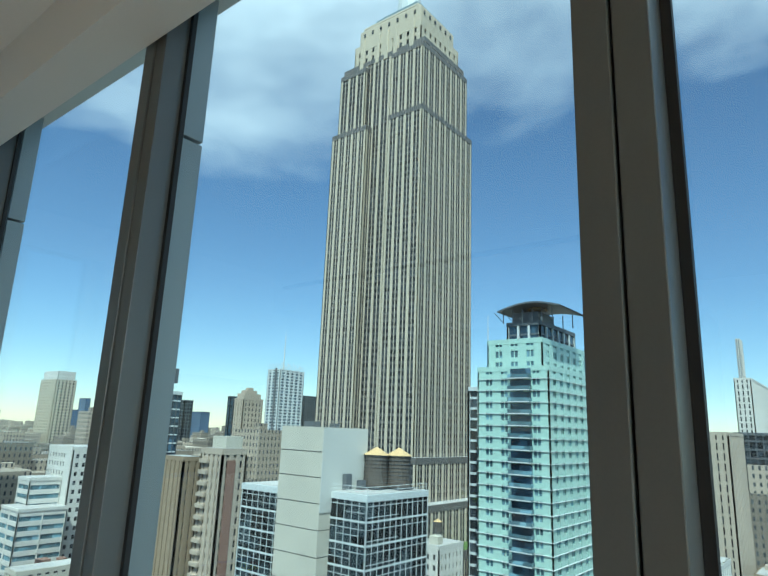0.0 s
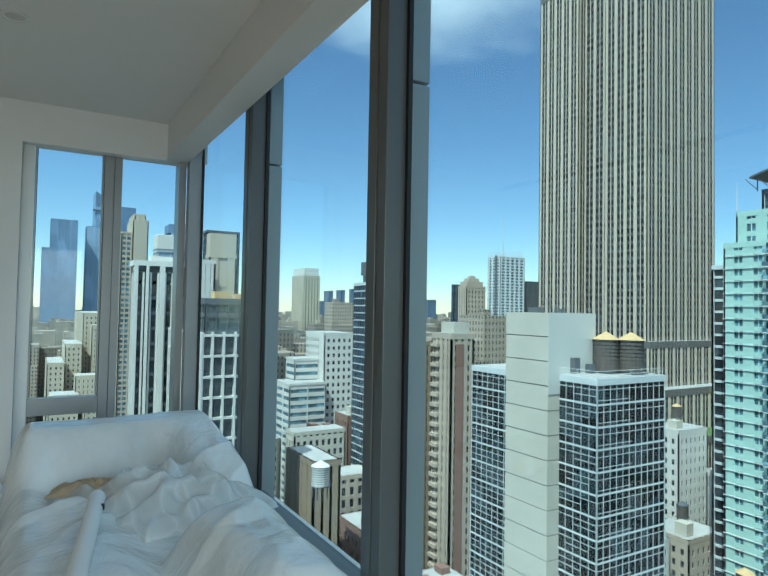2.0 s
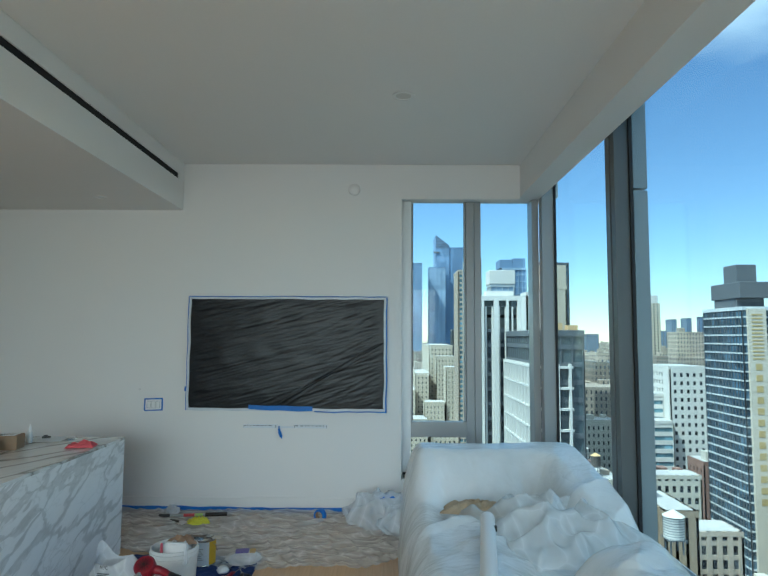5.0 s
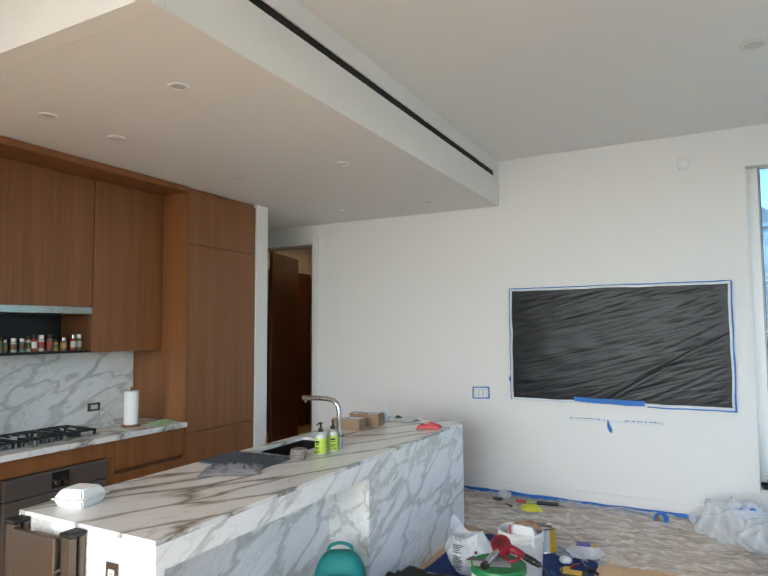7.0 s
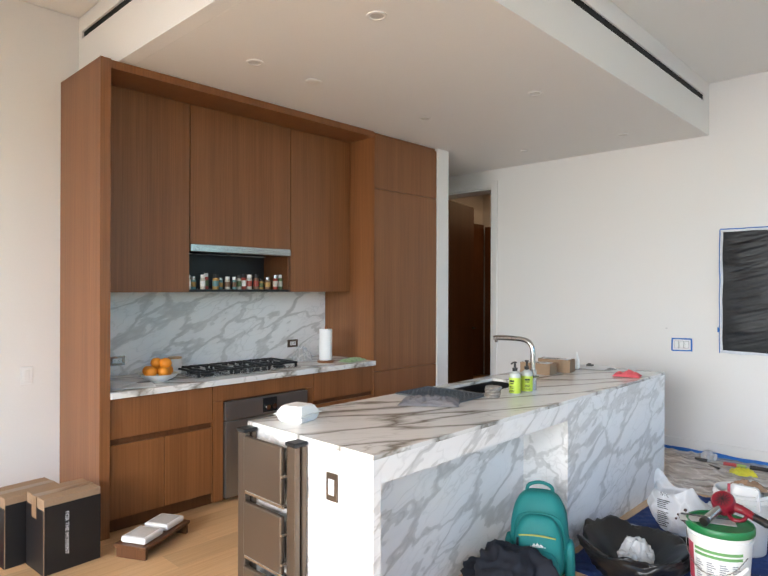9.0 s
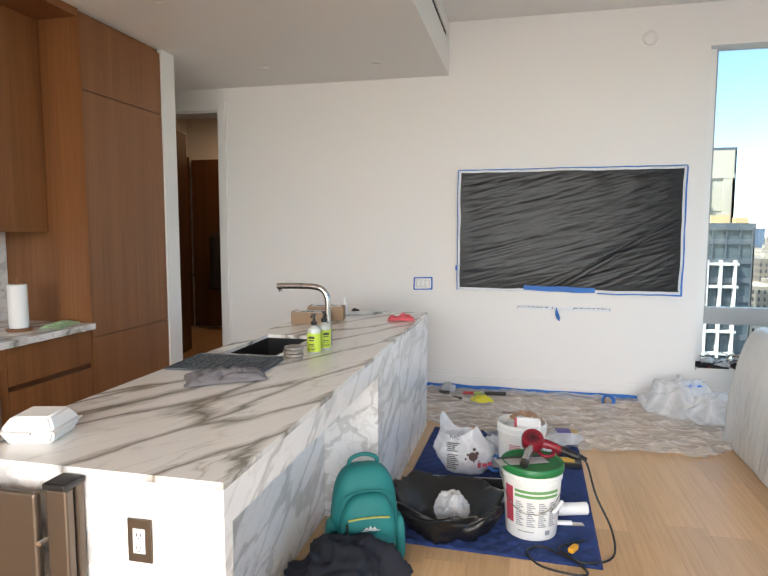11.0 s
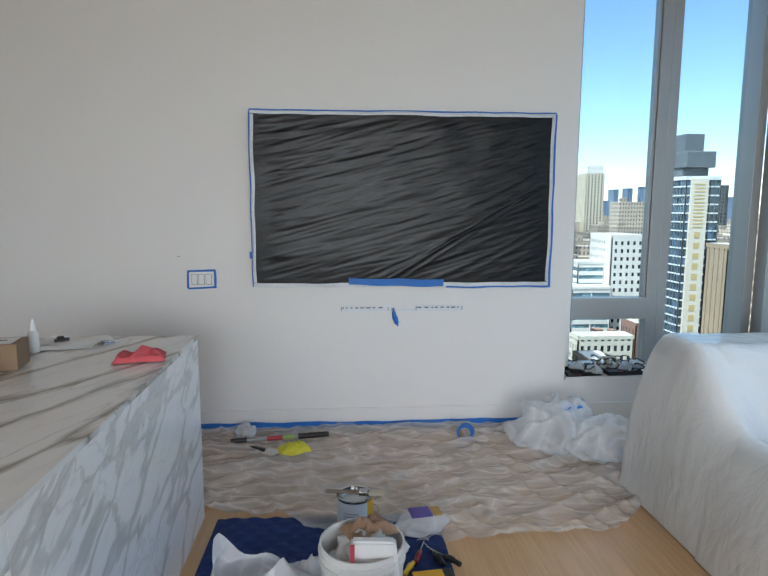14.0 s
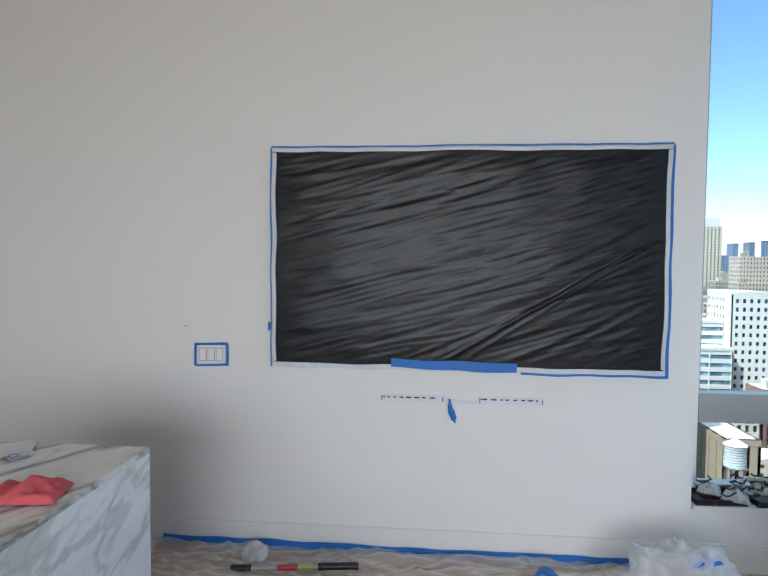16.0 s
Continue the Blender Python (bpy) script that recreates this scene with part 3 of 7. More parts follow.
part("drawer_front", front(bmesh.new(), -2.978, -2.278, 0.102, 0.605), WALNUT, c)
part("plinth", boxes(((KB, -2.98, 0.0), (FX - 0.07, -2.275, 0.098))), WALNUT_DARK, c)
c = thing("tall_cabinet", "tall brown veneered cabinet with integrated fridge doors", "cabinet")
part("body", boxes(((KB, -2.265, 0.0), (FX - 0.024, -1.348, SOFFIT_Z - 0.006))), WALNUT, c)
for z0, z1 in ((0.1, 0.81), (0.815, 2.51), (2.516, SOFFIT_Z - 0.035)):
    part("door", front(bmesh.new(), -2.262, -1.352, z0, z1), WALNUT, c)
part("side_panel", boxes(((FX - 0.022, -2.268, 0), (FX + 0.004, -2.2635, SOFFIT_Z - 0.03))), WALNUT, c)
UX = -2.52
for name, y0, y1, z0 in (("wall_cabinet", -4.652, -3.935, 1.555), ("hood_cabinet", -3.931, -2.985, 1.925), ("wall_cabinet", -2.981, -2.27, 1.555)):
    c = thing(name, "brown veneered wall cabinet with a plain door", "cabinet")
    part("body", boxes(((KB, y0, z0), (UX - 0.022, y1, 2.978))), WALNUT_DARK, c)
    part("door", front(bmesh.new(), y0 + 0.002, y1 - 0.002, z0 - 0.002, 2.982, UX), WALNUT, c)
p = thing("cabinet_canopy", "brown wooden canopy board over the wall cabinets", "panel")
part("board", boxes(((KB, -4.652, 2.985), (FX - 0.002, -2.27, SOFFIT_Z - 0.004))), WALNUT, p)
h = thing("range_hood", "slim stainless steel range hood", "range hood")
part("rim", boxes(((KB + 0.1, -3.93, 1.865), (UX + 0.012, -2.986, 1.922)), bevel=0.003), STEEL, h)
n = thing("spice_niche", "black open niche with a shelf of spice jars", "shelf")
part("back", boxes(((KB, -3.93, 1.575), (KB + 0.02, -2.986, 1.862))), BLACK, n)
part("shelf", boxes(((KB, -3.93, 1.555), (UX, -2.986, 1.573))), BLACK, n)
part("side", boxes(((KB + 0.02, -3.01, 1.574), (UX - 0.002, -2.987, 1.863))), WALNUT_DARK, n)
rng = random.Random(3)
JARCOL = [surface("spice_" + k, v, 0.5) for k, v in (("red", (0.35, 0.05, 0.03)), ("brown", (0.16, 0.08, 0.04)), ("green", (0.10, 0.14, 0.05)), ("ochre", (0.42, 0.24, 0.06)), ("pale", (0.55, 0.52, 0.45)), ("teal", (0.12, 0.25, 0.26)))]
CLEAR = pane_glass("jar_glass", (0.9, 0.93, 0.93), 0.12, 0.05)
yy = -3.90
while yy < -3.03:
    r, hh = rng.uniform(0.019, 0.026), rng.uniform(0.09, 0.13)
    j = thing("spice_jar", "small spice jar with a dark lid", "jar", (-2.60 + rng.uniform(-0.03, 0.03), yy, 1.574), group="spice jars")
    part("jar", lathe(bmesh.new(), [(0, 0), (r, 0.001), (r, hh * 0.7), (r * 0.75, hh * 0.76), (0, hh * 0.765)], seg=12), rng.choice(JARCOL), j, smooth=40)
    part("label", lathe(bmesh.new(), [(r * 1.02, hh * 0.2), (r * 1.02, hh * 0.58)], seg=12), rng.choice((WHITE_PLASTIC, rng.choice(JARCOL))), j, smooth=True)
    part("lid", lathe(bmesh.new(), [(r * 0.8, hh * 0.77), (r * 0.85, hh), (0, hh)], seg=12), rng.choice((BLACK, STEEL, WHITE_PLASTIC)), j, smooth=40)
    yy += r * 2 + rng.uniform(0.003, 0.02)
solid("kitchen_worktop", boxes(((KB, -4.652, 0.878), (FX + 0.035, -2.272, 0.92)), bevel=0.002), MARBLE_TOP, "white veined marble kitchen worktop", "worktop")
solid("backsplash", boxes(((KB, -4.652, 0.921), (KB + 0.016, -2.272, 1.552))), MARBLE, "white marble backsplash with grey veins", "backsplash")


def duplex(name, at, turn, plate, label):
    """A wall socket: plate with two outlets, facing -y before the turn."""
    ob = thing(name, label, "socket", at, turn)
    part("plate", boxes(((-0.036, -0.006, -0.06), (0.036, 0, 0.06)), bevel=0.002), plate, ob)
    part("insert", boxes(((-0.018, -0.009, -0.034), (0.018, -0.006, 0.034)), bevel=0.001), WHITE_PLASTIC, ob)
    bm = bmesh.new()
    for zz in (-0.018, 0.018):
        for xx in (-0.006, 0.006):
            box(bm, (xx - 0.0012, -0.0098, zz - 0.004), (xx + 0.0012, -0.0088, zz + 0.005))
        cyl(bm, (0, -0.0098, zz - 0.009), (0, -0.0088, zz - 0.009), 0.0022, seg=8)
    part("slots", bm, BLACK, ob)
    return ob


duplex("socket", (-0.245, -4.491, 0.738), 0, BRONZE, "bronze double wall socket on the island end")
so1 = duplex("socket", (KB + 0.0165, -2.68, 1.06), 90, BRONZE, "bronze double wall socket on the backsplash")
so2 = duplex("socket", (KB + 0.0165, -4.33, 1.035), 90, STEEL, "steel double wall socket on the backsplash")
for s in (so1, so2):
    s.matrix_basis = s.matrix_basis @ Matrix.Rotation(radians(90), 4, "Y")
s = thing("light_switch", "white single rocker light switch", "switch", (KIT_X + 0.001, -4.93, 0.985), 90)
part("plate", boxes(((-0.038, -0.006, -0.06), (0.038, 0, 0.06)), bevel=0.002), WHITE_PLASTIC, s)
part("rocker", boxes(((-0.016, -0.010, -0.033), (0.016, -0.006, 0.033)), bevel=0.002), WHITE_PLASTIC, s)

# gas hob
g = thing("gas_hob", "steel gas hob with black cast iron grates", "hob", (-2.50, -3.52, 0.921))
part("tray", boxes(((-0.22, -0.47, 0), (0.22, 0.47, 0.012)), bevel=0.004), STEEL, g)
for k in range(5):
    cx, cy = ((-0.11, -0.33), (0.10, -0.33), (0.0, 0.0), (-0.11, 0.33), (0.10, 0.33))[k]
    part("burner", lathe(bmesh.new(), [(0.05, 0.012), (0.05, 0.022), (0.036, 0.024), (0.034, 0.034), (0, 0.036)], (cx, cy, 0), 20), BLACK, g, smooth=40)
for cy in (-0.31, 0.0, 0.31):
    bm = bmesh.new()
    for a in (-0.14, 0.14):
        box(bm, (-0.19, cy + a - 0.006, 0.038), (0.19, cy + a + 0.006, 0.052), 0.002)
        box(bm, (a * 1.3 - 0.006, cy - 0.145, 0.038), (a * 1.3 + 0.006, cy + 0.145, 0.052), 0.002)
    for a in (-0.07, 0.0, 0.07):
        box(bm, (-0.19, cy + a - 0.005, 0.040), (-0.05, cy + a + 0.005, 0.054), 0.002)
        box(bm, (0.05, cy + a - 0.005, 0.040), (0.19, cy + a + 0.005, 0.054), 0.002)
    for sx in (-0.18, 0.18):
        for sy in (-0.135, 0.135):
            box(bm, (sx - 0.008, cy + sy - 0.008, 0.010), (sx + 0.008, cy + sy + 0.008, 0.040))
    part("grate", bm, BLACK, g, "black cast iron grate")
for k in range(5):
    part("knob", cyl(bmesh.new(), (0.19, -0.12 + k * 0.06, 0.012), (0.19, -0.12 + k * 0.06, 0.036), 0.016, 0.014, 14), BLACK, g, smooth=40)

# on the worktop
ORANGE = surface("orange_peel", (0.85, 0.30, 0.02), 0.45, 0.05, 20, 160, 0.25)
b = thing("fruit_bowl", "white shallow ceramic fruit bowl", "bowl", (-2.42, -4.22, 0.9205))
part("bowl", lathe(bmesh.new(), [(0.0, 0.004), (0.055, 0.0), (0.06, 0.006), (0.11, 0.03), (0.135, 0.055), (0.138, 0.058), (0.13, 0.056), (0.10, 0.033), (0.0, 0.014)], seg=36), WHITE_PLASTIC, b, smooth=50)
rng = random.Random(8)
for dx, dy, dz in ((-0.06, -0.05, 0.072), (0.02, -0.07, 0.072), (0.07, 0.0, 0.074), (0.0, 0.06, 0.072), (-0.07, 0.04, 0.072), (-0.02, -0.01, 0.13), (0.035, 0.03, 0.128)):
    bm = bmesh.new()
    bmesh.ops.create_uvsphere(bm, u_segments=20, v_segments=12, radius=0.041 + rng.uniform(-0.002, 0.003))
    for v in bm.verts:
        v.co.z *= 0.93 - (0.06 if v.co.z > 0.036 else 0)
    solid("orange", bm, ORANGE, "ripe orange piled in the fruit bowl", "orange", "oranges", at=(-2.42 + dx, -4.22 + dy, 0.9205 + dz), smooth=True)
j = thing("canister", "white ceramic canister with a wooden lid", "canister", (-2.66, -3.98, 0.9205))
part("jar", lathe(bmesh.new(), [(0, 0), (0.048, 0.002), (0.05, 0.01), (0.05, 0.12), (0, 0.121)]), WHITE_PLASTIC, j, smooth=40)
part("lid", lathe(bmesh.new(), [(0.052, 0.121), (0.053, 0.135), (0.0, 0.138)]), OAK, j, smooth=40)
r = thing("paper_towel_holder", "paper towel roll on a round wooden holder", "paper towel", (-2.42, -2.66, 0.9205))
part("base", lathe(bmesh.new(), [(0, 0), (0.075, 0), (0.078, 0.008), (0.075, 0.016), (0, 0.017)]), WALNUT, r, smooth=40)
part("roll", lathe(bmesh.new(), [(0.02, 0.02), (0.056, 0.0195), (0.058, 0.03), (0.058, 0.29), (0.056, 0.298), (0.02, 0.299)]), surface("tissue_paper", (0.84, 0.84, 0.83), 0.9, 0.02, 5, 60, 0.3), r, "white paper roll", smooth=40)
part("rod", cyl(bmesh.new(), (0, 0, 0.017), (0, 0, 0.33), 0.009, seg=12), WALNUT, r, smooth=40)


def crumpled(w, d, h, seed, n=26, lift=0.5, scale=9.0):
    """A rumpled cloth or sheet of about w x d, standing up to h in its folds."""
    bm = bmesh.new()
    grid = [[None] * (n + 1) for _ in range(n + 1)]
    for i in range(n + 1):
        for k in range(n + 1):
            u, v = i / n - 0.5, k / n - 0.5
            q = Vector((u * scale * w * 2, v * scale * d * 2, seed * 3.7))
            a = noise.noise(q)
            b = noise.noise(q * 2.3 + Vector((5, 1, 0)))
            ridge = 1 - abs(a) * 2
            edge = max(0.0, 1 - max(abs(u), abs(v)) * 2) ** 0.5
            z = h * max(0.0, lift * edge + 0.6 * max(0, ridge) * edge + 0.25 * b * edge)
            wob = 1 + 0.14 * noise.noise(Vector((math.atan2(v, u) * 1.5, seed, 0)))
            grid[i][k] = bm.verts.new((u * w * wob + 0.02 * b * w, v * d * wob + 0.02 * a * d, 0.003 + z))
    for i in range(n):
        for k in range(n):
            bm.faces.new((grid[i][k], grid[i + 1][k], grid[i + 1][k + 1], grid[i][k + 1]))
    return bm


solid("cloth", crumpled(0.26, 0.13, 0.035, 4), surface("green_checked_cloth", (0.42, 0.60, 0.34), 0.9, 0.25, 60, 120, 0.3), "rumpled pale green and white cloth", "cloth", at=(-2.30, -2.44, 0.9205), turn=100, smooth=True)
solid("plastic_bag_small", crumpled(0.16, 0.12, 0.12, 6, 20, 0.7), film_plastic("clear_bag", (0.95, 0.95, 0.95), 0.6, 0.2, 0.6, 30), "small clear plastic bag", "bag", at=(-2.66, -2.74, 0.9205), smooth=True)
for k, (x, y, a) in enumerate(((-2.36, -4.50, 12), (-2.31, -4.46, -18), (-2.42, -4.54, 40))):
    solid("paper_sheet", boxes(((-0.105, -0.14, 0), (0.105, 0.14, 0.002))), WHITE_PLASTIC, "loose printed paper sheet on the worktop", "paper", "papers", at=(x, y, 0.922 + k * 0.004), turn=a)

# ---- island ----
IX0, IX1, IY0, IY1 = -0.89, 0.0, -4.49, -1.17
isl = thing("kitchen_island", "large marble kitchen island with a knee recess", "kitchen island")
SX0, SX1, SY0, SY1 = -0.81, -0.50, -3.0, -2.41
bm = bmesh.new()
ov = [bm.verts.new((x, y, 0.92)) for x, y in ((IX0, IY0), (IX1, IY0), (IX1, IY1), (IX0, IY1))]
iv = [bm.verts.new((x, y, 0.92)) for x, y in ((SX0, SY0), (SX1, SY0), (SX1, SY1), (SX0, SY1))]
ob_, ib_ = [bm.verts.new((v.co.x, v.co.y, 0.90)) for v in ov], [bm.verts.new((v.co.x, v.co.y, 0.90)) for v in iv]
for i in range(4):
    k = (i + 1) % 4
    bm.faces.new((ov[i], ov[k], iv[k], iv[i]))
    bm.faces.new((ob_[i], ob_[k], ib_[k], ib_[i]))
    bm.faces.new((ov[i], ov[k], ob_[k], ob_[i]))
    bm.faces.new((iv[i], iv[k], ib_[k], ib_[i]))
part("worktop", bm, MARBLE_TOP, isl, "polished marble top with brown-grey veins")
part("apron", boxes(((-0.04, IY0 + 0.045, 0.797), (IX1 - 0.001, -2.832, 0.8995))), MARBLE, isl)
part("end_panel", boxes(((IX0, IY0, 0), (IX1 - 0.0005, IY0 + 0.044, 0.8995))), MARBLE, isl, "white marble waterfall end")
part("side_block", boxes(((-0.30, -2.83, 0), (IX1 - 0.0005, IY1 + 0.001, 0.8995))), MARBLE, isl)
part("recess_panel", boxes(((-0.34, IY0 + 0.045, 0), (-0.301, IY1 + 0.001, 0.8995))), MARBLE, isl)
part("cabinet_body", boxes(((IX0 + 0.02, IY0 + 0.045, 0.1), (-0.815, IY1 + 0.002, 0.8995)), ((-0.814, IY0 + 0.046, 0.1), (-0.345, -3.02, 0.8985)), ((-0.814, -2.39, 0.1), (-0.345, IY1 + 0.003, 0.8985))), WALNUT, isl)
part("recess_top", boxes(((-0.30, IY0 + 0.045, 0.86), (-0.041, -2.831, 0.8990))), MARBLE, isl)
sk = thing("sink", "dark steel undermount kitchen sink", "sink")
part("basin", boxes(((SX0 - 0.004, SY0 - 0.006, 0.66), (SX0 + 0.001, SY1 + 0.006, 0.899)), ((SX1 - 0.001, SY0 - 0.006, 0.66), (SX1 + 0.004, SY1 + 0.006, 0.899)),
                    ((SX0, SY0 - 0.006, 0.66), (SX1, SY0, 0.899)), ((SX0, SY1, 0.66), (SX1, SY1 + 0.006, 0.899)), ((SX0 - 0.004, SY0 - 0.006, 0.655), (SX1 + 0.004, SY1 + 0.006, 0.66))), DARK_STEEL, sk)
part("drain", lathe(bmesh.new(), [(0.045, 0.001), (0.045, 0.004), (0.0, 0.003)], (-0.65, -2.7, 0.66)), STEEL, sk, smooth=40)
f = thing("kitchen_faucet", "brushed steel kitchen faucet with a pull-out spout", "faucet", (-0.335, -2.655, 0.9205))
bm = cyl(bmesh.new(), (0, 0, 0), (0, 0, 0.13), 0.026, seg=24)
part("body", bm, STEEL, f, smooth=40)
part("neck", tube(bmesh.new(), ((0, 0, 0.13), (0, 0, 0.2), (-0.003, 0, 0.27), (-0.03, 0.0, 0.312), (-0.08, 0, 0.328), (-0.15, 0, 0.331)), 0.0165, 16), STEEL, f, smooth=40)
part("spray_head", tube(bmesh.new(), ((-0.153, 0, 0.331), (-0.20, 0, 0.331), (-0.30, 0, 0.327)), 0.0175, 16), STEEL, f, smooth=40)
part("joint_ring", cyl(bmesh.new(), (-0.149, 0, 0.331), (-0.154, 0, 0.331), 0.0172, seg=16), BLACK, f)
part("nozzle", cyl(bmesh.new(), (-0.283, 0, 0.31), (-0.283, 0, 0.296), 0.012, 0.010, 14), STEEL, f, smooth=40)
bm = cyl(bmesh.new(), (0, -0.022, 0.085), (0, -0.06, 0.085), 0.018, seg=18)
cyl(bm, (0, -0.052, 0.085), (0.07, -0.052, 0.10), 0.006, seg=10)
part("lever", bm, STEEL, f, smooth=40)

LIME_LIQUID = surface("lime_green_label", (0.48, 0.62, 0.06), 0.4, 0.04)
SOAP_CLEAR = surface("clear_grey_bottle", (0.50, 0.53, 0.50), 0.2, 0.04)
INK = surface("black_ink", (0.02, 0.025, 0.02), 0.5)


def lettering(text, size, at, rot, mat, parent, depth=0.0004):
    cu = bpy.data.curves.new("lettering", "FONT")
    cu.body, cu.size, cu.extrude = text, size, depth
    cu.align_x, cu.align_y = "CENTER", "CENTER"
    ob = new("lettering", cu)
    ob.matrix_basis = pose(*at, *rot)
    bpy.context.view_layer.update()
    me = bpy.data.meshes.new_from_object(ob.evaluated_get(bpy.context.evaluated_depsgraph_get()))
    bpy.data.objects.remove(ob)
    me.materials.clear()
    me.materials.append(mat)
    o = new("lettering", me)
    o.matrix_basis = pose(*at, *rot)
    o.parent = parent
    return o


for x, y, a in ((-0.34, -2.87, 0), (-0.325, -2.75, 35)):
    s = thing("soap_bottle", "lime green soap bottle with a black pump", "soap bottle", (x, y, 0.9205), a, "soap bottles")
    part("bottle", lathe(bmesh.new(), [(0, 0), (0.034, 0.001), (0.037, 0.006), (0.037, 0.115), (0.034, 0.128), (0.014, 0.142), (0.014, 0.15), (0, 0.15)], seg=28), SOAP_CLEAR, s, smooth=40)
    part("label", lathe(bmesh.new(), [(0.0374, 0.008), (0.0375, 0.105)], seg=28), LIME_LIQUID, s, smooth=True)
    part("collar", lathe(bmesh.new(), [(0.016, 0.145), (0.017, 0.165), (0.008, 0.167), (0.006, 0.195), (0.012, 0.196), (0.012, 0.204), (0, 0.205)], seg=18), BLACK, s, smooth=40)
    part("spout", tube(bmesh.new(), ((0, 0, 0.199), (0.0, -0.025, 0.20), (0, -0.042, 0.193)), 0.005, 8), BLACK, s, smooth=True)
    part("print_bars", boxes(((-0.016, -0.0382, 0.078), (0.016, -0.0362, 0.090)), ((-0.013, -0.0382, 0.066), (0.013, -0.0365, 0.072)), ((-0.015, -0.0382, 0.046), (0.015, -0.0365, 0.050)), ((-0.015, -0.0382, 0.038), (0.015, -0.0365, 0.041))), INK, s)
    lettering("SOAP", 0.017, (0, -0.0378, 0.022), (90, 0, 0), INK, s, 0.0006)
for k in range(4):
    st = thing("stone_coaster", "round grey marble coaster in a stack", "coaster", (-0.385 + 0.004 * (k % 2), -3.06 + 0.003 * k, 0.9205 + k * 0.0165), 17 * k, "coasters")
    part("disc", lathe(bmesh.new(), [(0, 0), (0.047, 0.0), (0.05, 0.003), (0.05, 0.012), (0.047, 0.015), (0, 0.0152)], seg=32), surface("grey_stone", (0.27, 0.24, 0.21), 0.35, 0.25, 18, 80, 0.05), st, smooth=40)
dm = thing("drying_mat", "grey ribbed silicone drying mat", "drying mat", (-0.645, -3.235, 0.9208), 3)
GREY_RUBBER = surface("grey_silicone", (0.085, 0.10, 0.115), 0.6, 0.05)
part("base", boxes(((-0.235, -0.17, 0), (0.235, 0.17, 0.005)), bevel=0.002), GREY_RUBBER, dm)
bm = bmesh.new()
for i in range(15):
    for k in range(7):
        box(bm, (-0.215 + i * 0.03, -0.15 + k * 0.045, 0.005), (-0.203 + i * 0.03, -0.118 + k * 0.045, 0.009))
part("ribs", bm, GREY_RUBBER, dm)
part("rim", boxes(((-0.235, -0.17, 0.005), (0.235, -0.162, 0.010)), ((-0.235, 0.162, 0.005), (0.235, 0.17, 0.010)), ((-0.235, -0.161, 0.005), (-0.227, 0.161, 0.010)), ((0.227, -0.161, 0.005), (0.235, 0.161, 0.010))), GREY_RUBBER, dm)
solid("dish_towel", crumpled(0.34, 0.20, 0.05, 9, 34, 0.45, 11), surface("grey_terry", (0.20, 0.19, 0.20), 0.95, 0.12, 20, 220, 0.6), "rumpled grey terry dish towel", "towel", at=(-0.52, -3.50, 0.9208), turn=35, smooth=True)
cb = thing("takeaway_box", "white foam clamshell takeaway box", "takeaway box", (-0.715, -4.31, 0.9205), 14)
FOAM = surface("white_foam", (0.85, 0.85, 0.84), 0.7, 0.015, 8, 150, 0.15)
def frustum(x0, y0, x1, y1, z0, z1):
    bm = bmesh.new()
    a = [bm.verts.new((sx * x0, sy * y0, z0)) for sx, sy in ((-1, -1), (1, -1), (1, 1), (-1, 1))]
    b = [bm.verts.new((sx * x1, sy * y1, z1)) for sx, sy in ((-1, -1), (1, -1), (1, 1), (-1, 1))]
    bm.faces.new(a[::-1]), bm.faces.new(b)
    for i in range(4):
        bm.faces.new((a[i], a[(i + 1) % 4], b[(i + 1) % 4], b[i]))
    bmesh.ops.bevel(bm, geom=bm.edges[:], offset=0.007, segments=2, affect="EDGES")
    return bm
part("tray", frustum(0.066, 0.066, 0.083, 0.083, 0.0, 0.038), FOAM, cb, smooth=40)
part("rim", boxes(((-0.087, -0.087, 0.038), (0.087, 0.087, 0.043)), bevel=0.002), FOAM, cb)
part("lid", frustum(0.082, 0.082, 0.058, 0.058, 0.043, 0.082), FOAM, cb, smooth=40)
part("tab", boxes(((-0.02, -0.098, 0.037), (0.02, -0.086, 0.043)), bevel=0.002), FOAM, cb)
KRAFT = surface("brown_cardboard", (0.33, 0.22, 0.135), 0.85, 0.06, 3, 120, 0.15)
for x, y, w, d, hh, a in ((-0.70, -1.93, 0.25, 0.13, 0.085, 4), (-0.66, -1.71, 0.26, 0.14, 0.10, 10)):
    bx = thing("cardboard_box", "brown cardboard parcel with a white label", "box", (x, y, 0.9205), a, "parcels")
    part("carton", boxes(((-w / 2, -d / 2, 0), (w / 2, d / 2, hh)), bevel=0.002), KRAFT, bx)
    part("label", boxes(((-w * 0.42, -d * 0.42, hh), (w * 0.42, d * 0.4, hh + 0.001))), WHITE_PLASTIC, bx, "white shipping label")
    part("print_bars", boxes(((-w * 0.3, -d * 0.3, hh + 0.001), (w * 0.1, -d * 0.15, hh + 0.002)), ((-w * 0.3, 0, hh + 0.001), (w * 0.3, d * 0.08, hh + 0.002))), INK, bx)
b = thing("glue_bottle", "small white squeeze bottle with a pointed cap", "bottle", (-0.60, -1.47, 0.9205))
